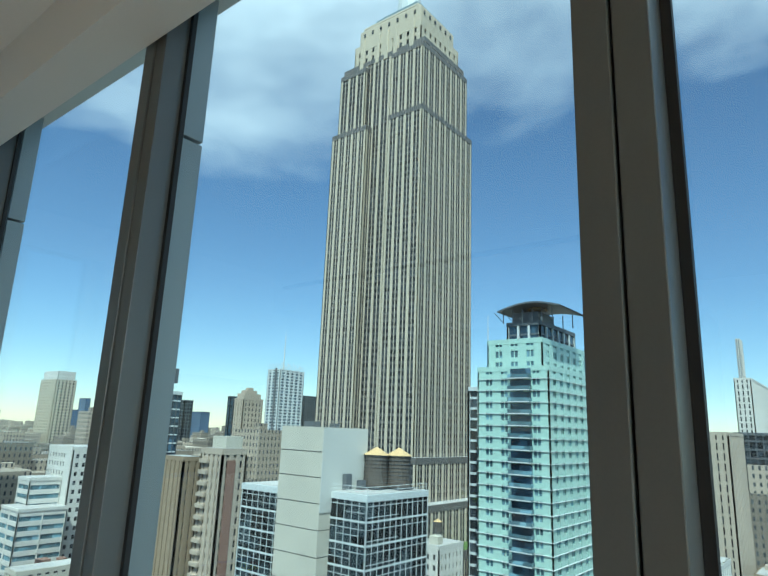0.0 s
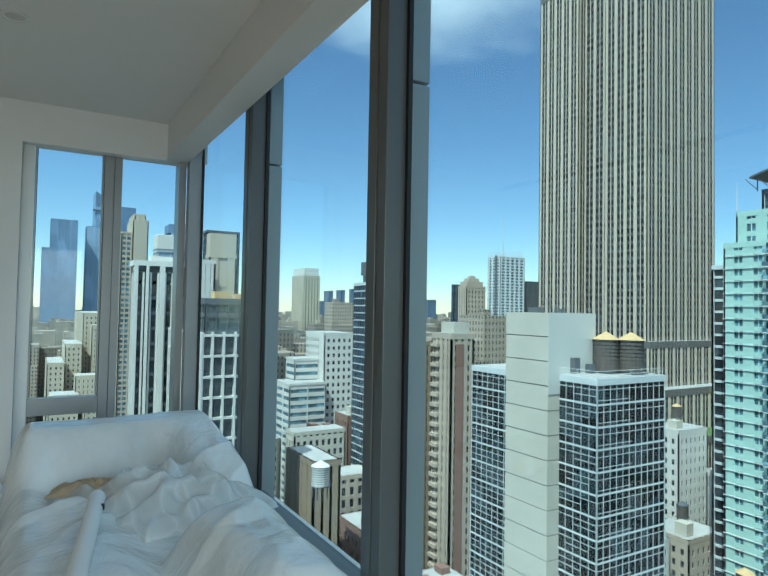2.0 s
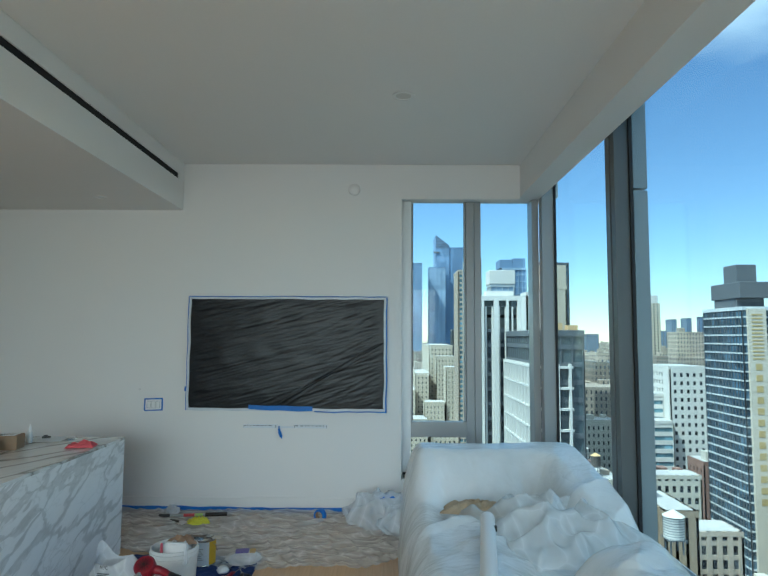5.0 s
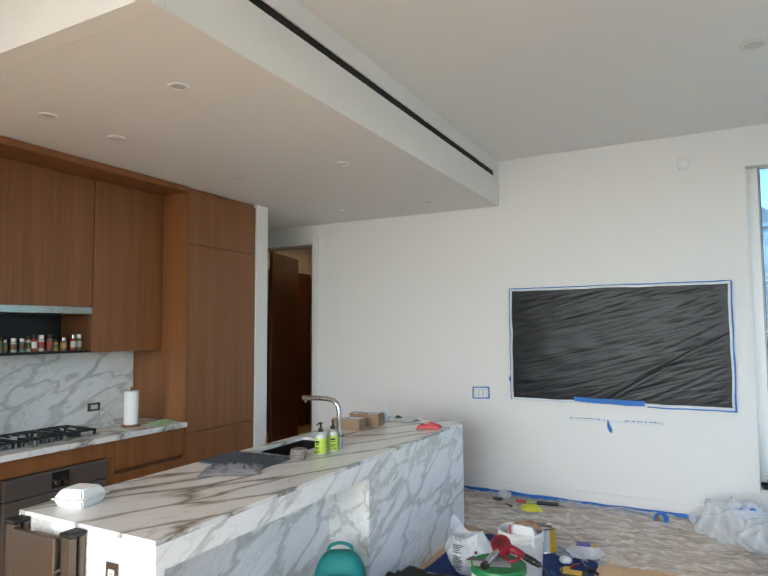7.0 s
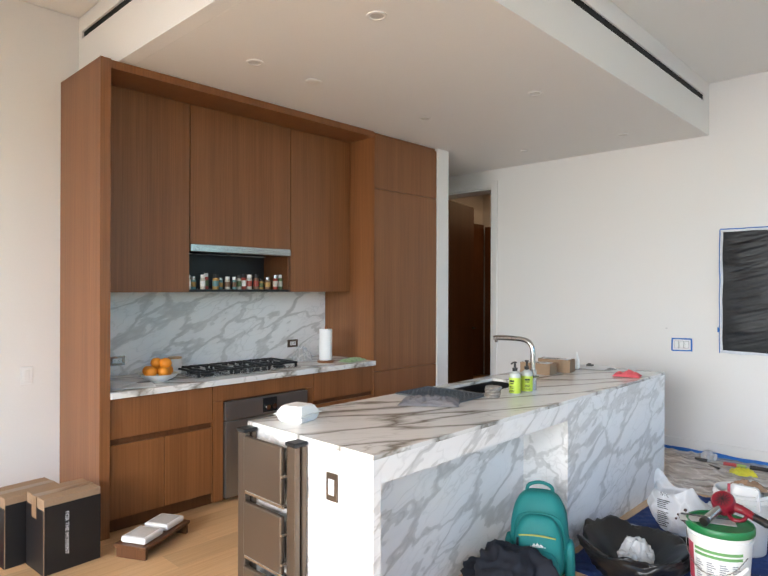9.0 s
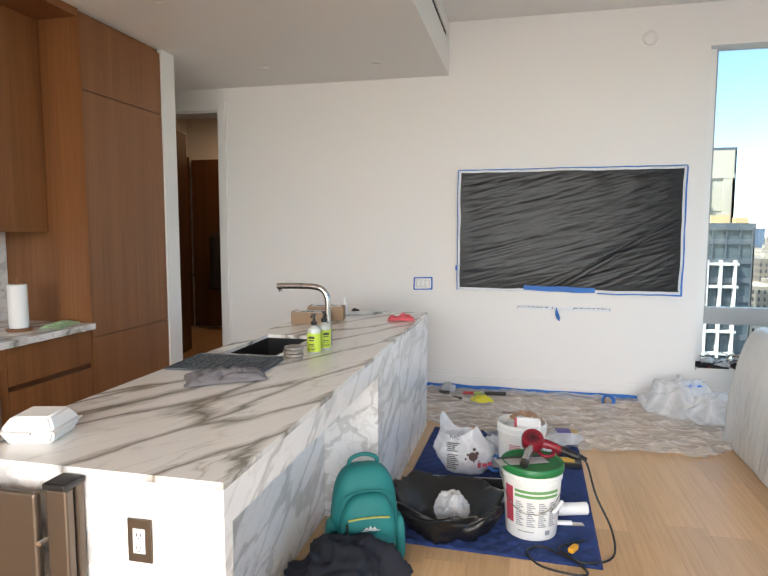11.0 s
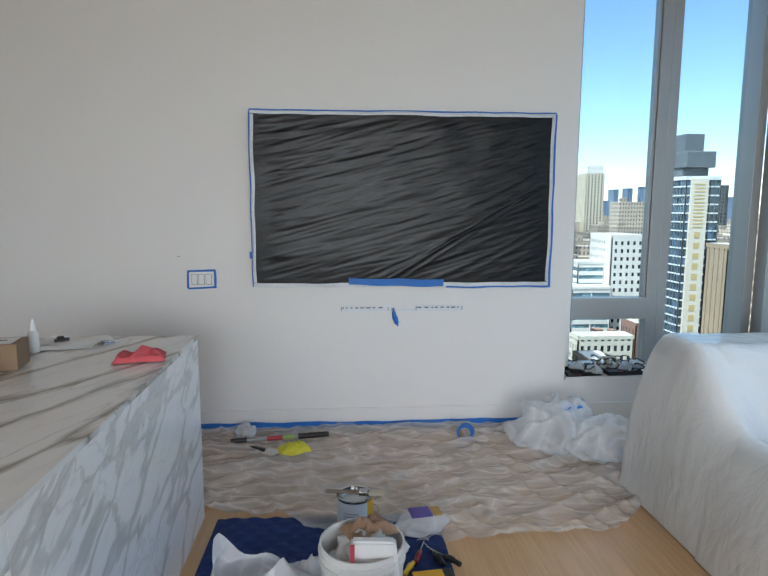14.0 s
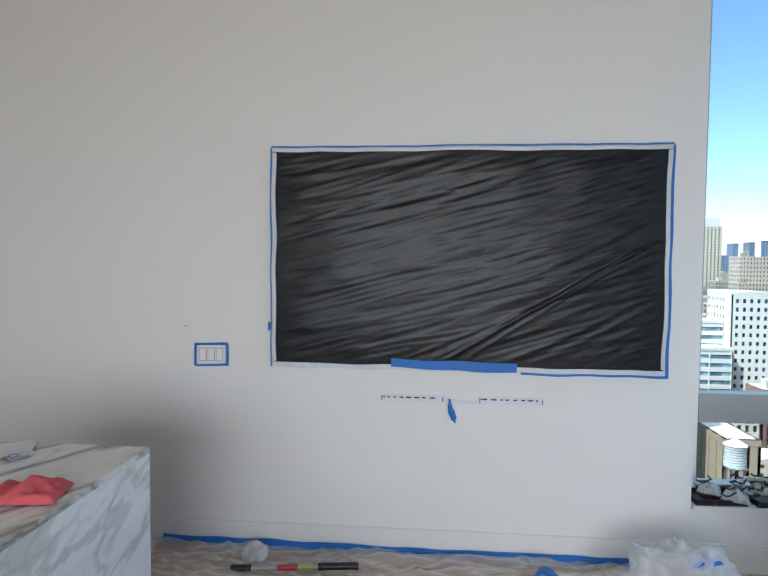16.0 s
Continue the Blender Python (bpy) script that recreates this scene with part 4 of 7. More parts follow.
part("bottle", lathe(bmesh.new(), [(0, 0), (0.02, 0.001), (0.022, 0.005), (0.022, 0.08), (0.012, 0.092), (0, 0.093)], seg=18), WHITE_PLASTIC, b, smooth=40)
part("cap", lathe(bmesh.new(), [(0.013, 0.093), (0.012, 0.105), (0.004, 0.14), (0, 0.141)], seg=14), WHITE_PLASTIC, b, smooth=40)
for k, (x, y, a) in enumerate(((-0.52, -1.36, 10), (-0.47, -1.30, 35), (-0.55, -1.30, -15))):
    solid("paper_sheet", crumpled(0.24, 0.17, 0.012, 20 + k, 12, 0.3, 5), WHITE_PLASTIC, "loose creased white paper on the island", "paper", "papers", at=(x, y, 0.9208 + 0.003 * k), turn=a, smooth=True)
solid("cable_clip", boxes(((-0.03, -0.012, 0), (0.03, 0.012, 0.014)), ((-0.02, -0.006, 0.014), (0.01, 0.006, 0.024)), bevel=0.003), BLACK, "small black plug adapter on papers", "adapter", at=(-0.55, -1.33, 0.935), turn=25)
solid("tape_measure_case", boxes(((-0.022, -0.03, 0), (0.022, 0.03, 0.012)), ((-0.015, -0.02, 0.012), (0.015, 0.005, 0.013)), bevel=0.003), STEEL, "small white and grey gadget", "gadget", at=(-0.36, -1.335, 0.9205), turn=-30)
solid("pink_cloth", crumpled(0.19, 0.14, 0.05, 31, 24, 0.5, 8), surface("pink_microfibre", (0.72, 0.12, 0.14), 0.9, 0.08, 15, 200, 0.4), "folded coral pink cleaning cloth", "cloth", at=(-0.125, -1.61, 0.9208), turn=12, smooth=True)

# step ladder against the island's end
ld = thing("step_ladder", "folded bronze metal step ladder leaning on the island", "step ladder")
for x in (-0.83, -0.44):
    bm = bmesh.new()
    box(bm, (x - 0.032, -4.565, 0.0), (x + 0.032, -4.535, 0.885), 0.006)
    box(bm, (x - 0.032, -4.525, 0.0), (x + 0.032, -4.497, 0.885), 0.006)
    part("rail", bm, BRONZE, ld)
    part("rail_cap", boxes(((x - 0.036, -4.572, 0.886), (x + 0.036, -4.494, 0.905)), bevel=0.006), BLACK, ld)
for z0, z1 in ((0.62, 0.88), (0.31, 0.57), (0.02, 0.26)):
    part("step", boxes(((-0.785, -4.585, z0), (-0.485, -4.560, z1)), bevel=0.008), BRONZE, ld, "wide flat bronze step")
    part("step_edge", boxes(((-0.79, -4.575, z0 - 0.02), (-0.48, -4.545, z0 - 0.002)), bevel=0.004), STEEL, ld)
bm = bmesh.new()
for z in [0.1 + 0.13 * k for k in range(6)]:
    cyl(bm, (-0.475, -4.59, z), (-0.475, -4.565, z), 0.007, seg=10)
part("rivets", bm, STEEL, ld)

# by the end panel
for k, (x, y, a, hh) in enumerate(((-2.05, -4.86, 4, 0.42), (-2.30, -4.99, 6, 0.40))):
    bx = thing("shipping_carton", "tall brown carton with black printed sides", "box", (x, y - 0.12, 0), a, "shipping cartons")
    part("carton", boxes(((-0.12, -0.14, 0), (0.12, 0.17, hh)), bevel=0.003), KRAFT, bx)
    part("print_panel", boxes(((-0.118, -0.1435, 0.005), (0.118, -0.1405, hh - 0.06)), ((0.1205, -0.138, 0.005), (0.1235, 0.168, hh - 0.04))), BLACK, bx, "black printed side")
    lettering("FOR THE MOMENT", 0.028, (0.124, -0.02, hh * 0.5), (90, 90, 90), WHITE_PLASTIC, bx)
    part("tape", boxes(((-0.03, -0.146, hh + 0.0005), (0.03, 0.17, hh + 0.0015)), ((-0.03, -0.147, hh - 0.12), (0.03, -0.144, hh)),), surface("brown_tape", (0.30, 0.2, 0.12), 0.3), bx)
pb = thing("pet_bowl_stand", "low dark wooden stand with two white pet bowls", "pet bowl stand", (-1.90, -4.50, 0), 28)
part("board", boxes(((-0.11, -0.22, 0.06), (0.11, 0.22, 0.08)), bevel=0.003), WALNUT_DARK, pb)
part("leg", boxes(((-0.10, -0.21, 0), (0.10, -0.19, 0.06))), WALNUT_DARK, pb)
part("leg", boxes(((-0.10, 0.19, 0), (0.10, 0.21, 0.06))), WALNUT_DARK, pb)
for y in (-0.105, 0.105):
    part("dish", boxes(((-0.085, y - 0.09, 0.0805), (0.085, y + 0.09, 0.118)), bevel=0.012), WHITE_PLASTIC, pb, "white square dish")
    # flat plate in darker white paints the shade of the dish's hollow
    part("dish_well_shade", boxes(((-0.066, y - 0.071, 0.1182), (0.066, y + 0.071, 0.1192)), bevel=0.0004), surface("painted_well_shade", (0.62, 0.62, 0.61), 0.2), pb)
sn = thing("snack_bag", "bright red and orange snack bag", "bag", (-2.35, -5.35, 0), 20)
part("pouch", frustum(0.13, 0.05, 0.12, 0.012, 0.0, 0.34), surface("red_foil", (0.62, 0.06, 0.03), 0.3, 0.15, 12, 60, 0.2), sn, smooth=40)

# ---- television under dust sheeting ----
tv = thing("television", "wall-hung black television masked with clear plastic", "television")
part("panel", boxes(((0.135, -0.04, 1.025), (2.09, -0.006, 2.115)), bevel=0.004), BLACK, tv)
nx, nz = 210, 130
bm = bmesh.new()
g = [[None] * (nz + 1) for _ in range(nx + 1)]
for i in range(nx + 1):
    for k in range(nz + 1):
        u, v = i / nx, k / nz
        q = Vector((u * 1.2 + 3, (v * 2.1 - u * (0.25 + 1.0 * u)) * 8.5, 0.5))
        f = 1 - abs(noise.noise(q)) * 2.2
        f2 = 1 - abs(noise.noise(Vector((u * 4, (v * 2 - u * 0.9) * 19, 4.0)))) * 2.4
        edge = min(1, 14 * min(u, 1 - u, v, 1 - v))
        d = edge * (0.0030 * max(0, f) + 0.0022 * max(0, f2) + 0.003 * noise.noise(Vector((u * 9, v * 9, 1))))
        for c0, c1, amp in ((0.42, 1.07, 0.008), (0.38, 0.93, 0.004), (0.47, 1.16, 0.003), (0.30, 0.75, 0.003)):
            w = (v - (u - c0) * c1) / 0.012
            d += amp * edge * max(0.0, 1 - abs(w)) * (u > c0)
        g[i][k] = bm.verts.new((0.128 + u * 1.97, -0.043 - d, 1.018 + v * 1.105))
for i in range(nx):
    for k in range(nz):
        bm.faces.new((g[i][k], g[i + 1][k], g[i + 1][k + 1], g[i][k + 1]))
SHEET_DARK = material("clear_sheet_on_black", (0.02, 0.021, 0.024), 0.29, 0.0, 0.25)
n1 = node(SHEET_DARK, "ShaderNodeTexNoise", Scale=30.0, Detail=5.0, Distortion=1.0)
mp = coords(SHEET_DARK, (0.5, 1, 1.6), (0, 22, 0))
link(SHEET_DARK, mp, "Vector", n1, "Vector")
rr = ramp(SHEET_DARK, n1, "Fac", [(0.35, (0.004, 0.005, 0.007)), (0.7, (0.013, 0.014, 0.017))])
link(SHEET_DARK, rr, "Color", bsdf(SHEET_DARK), "Base Color")
bumped(SHEET_DARK, n1, "Fac", 0.12, 0.006)
part("dust_sheet", bm, SHEET_DARK, tv, "creased clear plastic over the black screen", smooth=True)
EDGE = surface("milky_sheet_edge", (0.66, 0.69, 0.73), 0.35, 0.1, 6, 70, 0.4)


def strip(points, w, t=0.004, axis="z"):
    """A slightly uneven strip of tape along points on the wall."""
    bm = bmesh.new()
    rows = []
    n = 24
    a, b = Vector(points[0]), Vector(points[1])
    for i in range(n + 1):
        p = a.lerp(b, i / n)
        o = 0.006 * noise.noise(p * 6)
        ww = w * (1 + 0.35 * noise.noise(p * 5 + Vector((3, 0, 0))))
        q = Vector((0, 0, ww / 2)) if axis == "z" else Vector((ww / 2, 0, 0))
        r = Vector((0, 0, o)) if axis == "z" else Vector((o, 0, 0))
        rows.append([bm.verts.new(p + q + r), bm.verts.new(p - q + r), bm.verts.new(p - q + r + Vector((0, t, 0))), bm.verts.new(p + q + r + Vector((0, t, 0)))])
    for r0, r1 in zip(rows, rows[1:]):
        for k in range(4):
            bm.faces.new((r0[k], r0[(k + 1) % 4], r1[(k + 1) % 4], r1[k]))
    return bm


for pts, w, ax in ((((0.11, -0.048, 2.128), (2.115, -0.048, 2.127)), 0.018, "z"), (((0.115, -0.048, 1.012), (2.11, -0.048, 1.010)), 0.026, "z"),
                   (((0.124, -0.048, 1.030), (0.124, -0.048, 2.114)), 0.018, "x"), (((2.100, -0.048, 1.030), (2.100, -0.048, 2.114)), 0.018, "x")):
    part("sheet_edge", strip(pts, w, 0.03, ax), EDGE, tv, "milky folded sheet edge")
for pts, w, ax in ((((0.74, -0.053, 1.035), (1.38, -0.053, 1.02)), 0.045, "z"), (((0.108, -0.049, 1.0), (0.108, -0.049, 2.14)), 0.008, "x"), (((2.116, -0.050, 0.99), (2.118, -0.050, 2.14)), 0.013, "x"),
                   (((0.11, -0.049, 2.143), (2.12, -0.049, 2.145)), 0.009, "z"), (((1.4, -0.049, 0.992), (2.12, -0.049, 0.994)), 0.012, "z"), (((0.10, -0.051, 1.19), (0.10, -0.051, 1.235)), 0.022, "x")):
    part("masking_tape", strip(pts, w, 0.002, ax), BLUE_TAPE, tv, "blue masking tape")
sb = thing("mounting_bracket", "slotted white metal bracket on the wall", "bracket", (1.106, -0.002, 0.842))
bm = boxes(((-0.423, -0.012, -0.018), (-0.08, -0.001, 0.018)), ((0.09, -0.012, -0.018), (0.423, -0.001, 0.018)), ((-0.081, -0.006, -0.018), (0.091, -0.001, 0.0)), bevel=0.002)
part("rail", bm, surface("white_steel", (0.72, 0.75, 0.79), 0.4, 0.03), sb)
bm = bmesh.new()
rng = random.Random(2)
for x0, x1 in ((-0.41, -0.10), (0.10, 0.41)):
    x = x0
    while x < x1 - 0.02:
        w = rng.choice((0.012, 0.02, 0.03))
        box(bm, (x, -0.0128, 0.003), (x + w, -0.0118, 0.010))
        x += w + rng.choice((0.012, 0.02))
    box(bm, (x0 - 0.008, -0.0128, -0.012), (x0 - 0.004, -0.0118, 0.012))
    box(bm, (x1, -0.0128, -0.012), (x1 + 0.004, -0.0118, 0.012))
part("slots", bm, INK, sb)
bm = tube(bmesh.new(), ((-0.062, -0.02, 0.006), (-0.058, -0.022, -0.04), (-0.045, -0.022, -0.08), (-0.032, -0.02, -0.118)), [0.006, 0.012, 0.017, 0.015, 0.006], 8)
part("tape_tag", bm, BLUE_TAPE, sb, "twisted strip of blue tape", smooth=True)
sw = thing("light_switch_triple", "triple white light switch masked with blue tape", "switch", (-0.232, -0.001, 1.05))
part("plate", boxes(((-0.078, -0.007, -0.052), (0.078, 0, 0.052)), bevel=0.003), WHITE_PLASTIC, sw)
for x in (-0.046, 0, 0.046):
    # grey surround paints the shade in the gap round each rocker
    part("gap", boxes(((x - 0.0195, -0.0078, -0.0355), (x + 0.0195, -0.0065, 0.0355))), surface("painted_gap_shade", (0.25, 0.25, 0.25), 0.6), sw)
    part("rocker", boxes(((x - 0.017, -0.011, -0.033), (x + 0.017, -0.007, 0.033)), bevel=0.002), WHITE_PLASTIC, sw)
for pts, w, ax in ((((-0.09, -0.008, 0.056), (0.09, -0.008, 0.058)), 0.013, "z"), (((-0.088, -0.008, -0.058), (0.088, -0.008, -0.056)), 0.011, "z"), (((-0.086, -0.0085, -0.06), (-0.084, -0.0085, 0.06)), 0.013, "x"), (((0.085, -0.0085, -0.06), (0.087, -0.0085, 0.062)), 0.013, "x")):
    part("masking_tape", strip(pts, w, 0.002, ax), BLUE_TAPE, sw, "blue masking tape")
solid("wall_anchor", lathe(bmesh.new(), [(0.011, 0), (0.011, 0.003), (0, 0.004)], seg=14), surface("grey_plug", (0.4, 0.4, 0.4), 0.6), "small grey plug in the wall", "plug", at=(-0.375, -0.004, 1.20))

# ---- draped sofa by the windows ----
def smooth_step(a, b, x):
    t = max(0.0, min(1.0, (x - a) / (b - a)))
    return t * t * (3 - 2 * t)


def bump_box(x, y, x0, x1, y0, y1, soft):
    return smooth_step(x0 - soft, x0 + soft, x) * (1 - smooth_step(x1 - soft, x1 + soft, x)) * smooth_step(y0 - soft, y0 + soft, y) * (1 - smooth_step(y1 - soft, y1 + soft, y))


def quarter(a, b, x):
    """Rises steeply from a and rounds off towards b."""
    t = max(0.0, min(1.0, (x - a) / (b - a)))
    return (1 - (1 - t) ** 2.4) ** 0.55


def sofa_height(x, y):
    near = smooth_step(-1.3, -2.6, y)
    rim = quarter(2.23 - 0.03 * near, 2.43 - 0.03 * near, x) * quarter(-3.70, -3.60, -x) * quarter(0.93, 1.06, -y) * quarter(-4.5, -4.3, y)
    z = 0.50 + 0.07 * smooth_step(2.62, 2.40, x)
    top = 0.872 + 0.006 * math.sin(x * 4)
    z = max(z, z + (top - z) * smooth_step(-1.74, -1.28, y))
    slope = 0.885 - 0.13 * smooth_step(-1.15, -2.3, y)
    z = max(z, z + (slope - z) * smooth_step(3.12, 3.44, x) * smooth_step(-2.75, -2.1, y))
    z = max(z, z + (0.60 - z) * bump_box(x, y, 2.48, 2.86, -3.5, -2.05, 0.16))
    dome = bump_box(x, y, 2.92, 3.64, -4.35, -2.95, 0.30)
    z = max(z, (0.78 + 0.05 * noise.noise(Vector((x * 2, y * 2, 7)))) * dome ** 0.7)
    return z * rim


SHEET = material("milky_dust_sheet", (0.80, 0.82, 0.83), 0.23, 0.0, 0.6)
bsdf(SHEET).inputs["Transmission Weight"].default_value = 0.0
bsdf(SHEET).inputs["Subsurface Weight"].default_value = 0.0
mp = coords(SHEET, (1.0, 1.0, 0.45), (0, 18, 25))
n1 = node(SHEET, "ShaderNodeTexNoise", Scale=2.4, Detail=3.0, Roughness=0.5, Distortion=0.5)
n3 = node(SHEET, "ShaderNodeTexNoise", Scale=7.0, Detail=4.0, Roughness=0.55, Distortion=0.4)
folds = []
for n in (n1, n3):
    link(SHEET, mp, "Vector", n, "Vector")
    off, size = node(SHEET, "ShaderNodeMath"), node(SHEET, "ShaderNodeMath")
    off.operation, size.operation = "SUBTRACT", "ABSOLUTE"
    off.inputs[1].default_value = 0.5
    link(SHEET, n, "Fac", off, 0)
    link(SHEET, off, "Value", size, 0)
    folds.append(size)
hsum = node(SHEET, "ShaderNodeMath")
hsum.operation = "MULTIPLY_ADD"
hsum.inputs[1].default_value = 0.4
link(SHEET, folds[1], "Value", hsum, 0)
link(SHEET, folds[0], "Value", hsum, 2)
n2 = node(SHEET, "ShaderNodeTexNoise", Scale=2.2, Detail=4.0)
link(SHEET, mp, "Vector", n2, "Vector")
rr = ramp(SHEET, n2, "Fac", [(0.35, (0.66, 0.69, 0.70)), (0.65, (0.80, 0.83, 0.85))])
link(SHEET, rr, "Color", bsdf(SHEET), "Base Color")
bumped(SHEET, hsum, "Value", 0.28, 0.14)

sofa = thing("covered_sofa", "sofa covered with milky crumpled plastic sheeting", "sofa")
X0, X1, Y0, Y1, NX, NY = 2.02, 3.70, -4.72, -0.80, 190, 330
bm = bmesh.new()
g = [[None] * (NY + 1) for _ in range(NX + 1)]
for i in range(NX + 1):
    for k in range(NY + 1):
        x, y = X0 + (X1 - X0) * i / NX, Y0 + (Y1 - Y0) * k / NY
        z = sofa_height(x, y)
        side = min(1, z / 0.4)
        f = 1 - abs(noise.noise(Vector((x * 1.5 + y * 0.8, y * 2.6 - x * 1.3, 0.3)))) * 2.2
        f2 = 1 - abs(noise.noise(Vector((x * 4.5 - y * 1.2, y * 1.6 + x * 2.2, 3.3)))) * 2.4
        calm = 0.3 + 0.7 * smooth_step(-1.3, -1.9, y)
        d = calm * (0.026 * max(0, f) + 0.013 * max(0, f2) - 0.012)
        px = 0.045 * noise.noise(Vector((y * 2.5 + z * 2.0, z * 1.5, 4))) * max(0.15, 1 - z / 0.9) * (1 if x < 2.7 else 0)
        py = 0.02 * noise.noise(Vector((x * 4, z * 2, 9))) * max(0, 1 - z / 0.86) * (1 if y > -1.2 else 0)
        g[i][k] = bm.verts.new((x + px * (z > 0.01), y + py, max(0.006, z + d * side)))
for i in range(NX):
    for k in range(NY):
        q = (g[i][k], g[i + 1][k], g[i + 1][k + 1], g[i][k + 1])
        if max(v.co.z for v in q) > 0.02:
            bm.faces.new(q)
loose = [v for v in bm.verts if not v.link_faces]
bmesh.ops.delete(bm, geom=loose, context="VERTS")
part("dust_sheet", bm, SHEET, sofa, "milky plastic dust sheet", smooth=True)
tubeob = thing("cardboard_tube", "long white cardboard tube lying on the sofa", "tube")
d = Vector((2.56, -3.55, 0.66)) - Vector((2.74, -2.40, 0.66))
a, b = Vector((2.74, -2.40, 0.66)), Vector((2.56, -3.55, 0.66))
part("tube", cyl(bmesh.new(), a, b, 0.042, seg=28), WHITE_PLASTIC, tubeob, smooth=40)
part("end_cap", cyl(bmesh.new(), a - d.normalized() * 0.004, a + d.normalized() * 0.01, 0.0435, seg=28), WHITE_PLASTIC, tubeob, smooth=40)
part("mark", boxes(((2.702, -2.62, 0.655), (2.757, -2.60, 0.685))), INK, tubeob)
solid("kraft_paper", crumpled(0.44, 0.24, 0.075, 15, 40, 0.5, 9), surface("pale_kraft_paper", (0.46, 0.36, 0.24), 0.7, 0.12, 6, 90, 0.3), "crumpled pale kraft paper on the sofa", "paper", at=(2.74, -1.93, 0.572), turn=-14, smooth=True)
CLEARFILM = film_plastic("clear_dust_sheet", (0.93, 0.94, 0.94), 0.38, 0.16, 0.9, 12)
solid("spare_sheeting", crumpled(0.85, 1.0, 0.24, 21, 70, 0.55, 2.2), CLEARFILM, "crumpled heap of clear plastic sheeting on the sofa", "plastic sheet", at=(3.14, -2.30, 0.53), turn=20, smooth=True)

# ---- floor sheeting along the west wall ----
bm = bmesh.new()
NX, NY = 220, 120
g = [[None] * (NY + 1) for _ in range(NX + 1)]
for i in range(NX + 1):
    for k in range(NY + 1):
        u, v = i / NX, k / NY
        x = -0.55 + u * 3.02
        near = -1.12 - 0.36 * smooth_step(0.19, 0.5, u) + 0.42 * smooth_step(0.8, 1.0, u) + 0.03 * noise.noise(Vector((x * 4, 0, 9)))
        y = near + (-0.03 - near) * v
        f = 1 - abs(noise.noise(Vector((x * 0.9 + y * 0.5, y * 5.0 - x * 1.6, 0.2)))) * 3.2
        f2 = 1 - abs(noise.noise(Vector((x * 7 + y * 3, y * 1.4 - x * 1.2, 5.1)))) * 3.6
        f3 = 1 - abs(noise.noise(Vector((x * 3 - y * 9, y * 3 + x * 2, 8.1)))) * 3.6
        z = 0.006 + 0.024 * max(0, f) + 0.014 * max(0, f2) + 0.010 * max(0, f3)
        z += 0.008 * smooth_step(0.93, 1.0, v)
        g[i][k] = bm.verts.new((x, y, z))
for i in range(NX):
    for k in range(NY):
        bm.faces.new((g[i][k], g[i + 1][k], g[i + 1][k + 1], g[i][k + 1]))
solid("floor_sheeting", bm, film_plastic("thin_floor_film", (0.97, 0.965, 0.96), 0.52, 0.16, 0.6, 18, web=0.28, stretch=(0.28, 1.0, 0.8)), "clear plastic sheet laid over the floor", "plastic sheet", smooth=True)
for k, (x0, x1, z) in enumerate(((-0.5, 0.1, 0.040), (0.02, 0.55, 0.038), (0.5, 1.05, 0.034), (1.0, 1.62, 0.031), (1.45, 2.0, 0.030))):
    ob = thing("tape_strip", "strip of blue masking tape along the baseboard", "tape", group="tape strips")
    part("tape", strip(((x0, -0.028, z), (x1, -0.027, z - 0.004)), 0.042, 0.006), BLUE_TAPE, ob)
bm = lathe(bmesh.new(), [(0.038, -0.024), (0.055, -0.024), (0.055, 0.024), (0.038, 0.024), (0.038, -0.024)], seg=36)
bmesh.ops.rotate(bm, verts=bm.verts, matrix=Matrix.Rotation(radians(90), 3, "X"))
tr = thing("tape_roll", "roll of blue masking tape standing on edge", "tape roll", (1.50, -0.30, 0.062), -25)
part("roll", bm, BLUE_TAPE, tr, smooth=40)
bm = lathe(bmesh.new(), [(0.036, -0.024), (0.0378, -0.024), (0.0378, 0.024), (0.036, 0.024), (0.036, -0.024)], seg=36)
bmesh.ops.rotate(bm, verts=bm.verts, matrix=Matrix.Rotation(radians(90), 3, "X"))
part("core", bm, KRAFT, tr, smooth=40)
BAGFILM = film_plastic("white_bag_film", (0.97, 0.97, 0.98), 0.48, 0.16, 0.5, 9, (0.92, 0.94, 0.96))


def pile(r, h, seed, sub=4, squash=(1, 1, 1)):
    """A soft crumpled heap, flat below."""
    bm = bmesh.new()
    bmesh.ops.create_icosphere(bm, subdivisions=sub, radius=1)
    for v in bm.verts:
        d = v.co.normalized()
        f = 1 - abs(noise.noise(d * 1.1 + Vector((seed, 0, 0)))) * 2.0
        f2 = 1 - abs(noise.noise(Vector((d.x * 1.3 + d.y * 2, d.y * 1.5 - d.x * 2, d.z * 0.8)) + Vector((0, seed, 0)))) * 2.4
        f3 = 1 - abs(noise.noise(Vector((d.x * 3, d.y * 3 + d.z * 2, d.z * 2 - d.x * 3)) + Vector((0, 0, seed)))) * 2.4
        k = 0.66 + 0.22 * f + 0.12 * max(0, f2) + 0.05 * max(0, f3)
        v.co = Vector((d.x * r * k * squash[0], d.y * r * k * squash[1], max(0.0, (d.z * 0.62 + 0.38) * h * k)))
    return bm


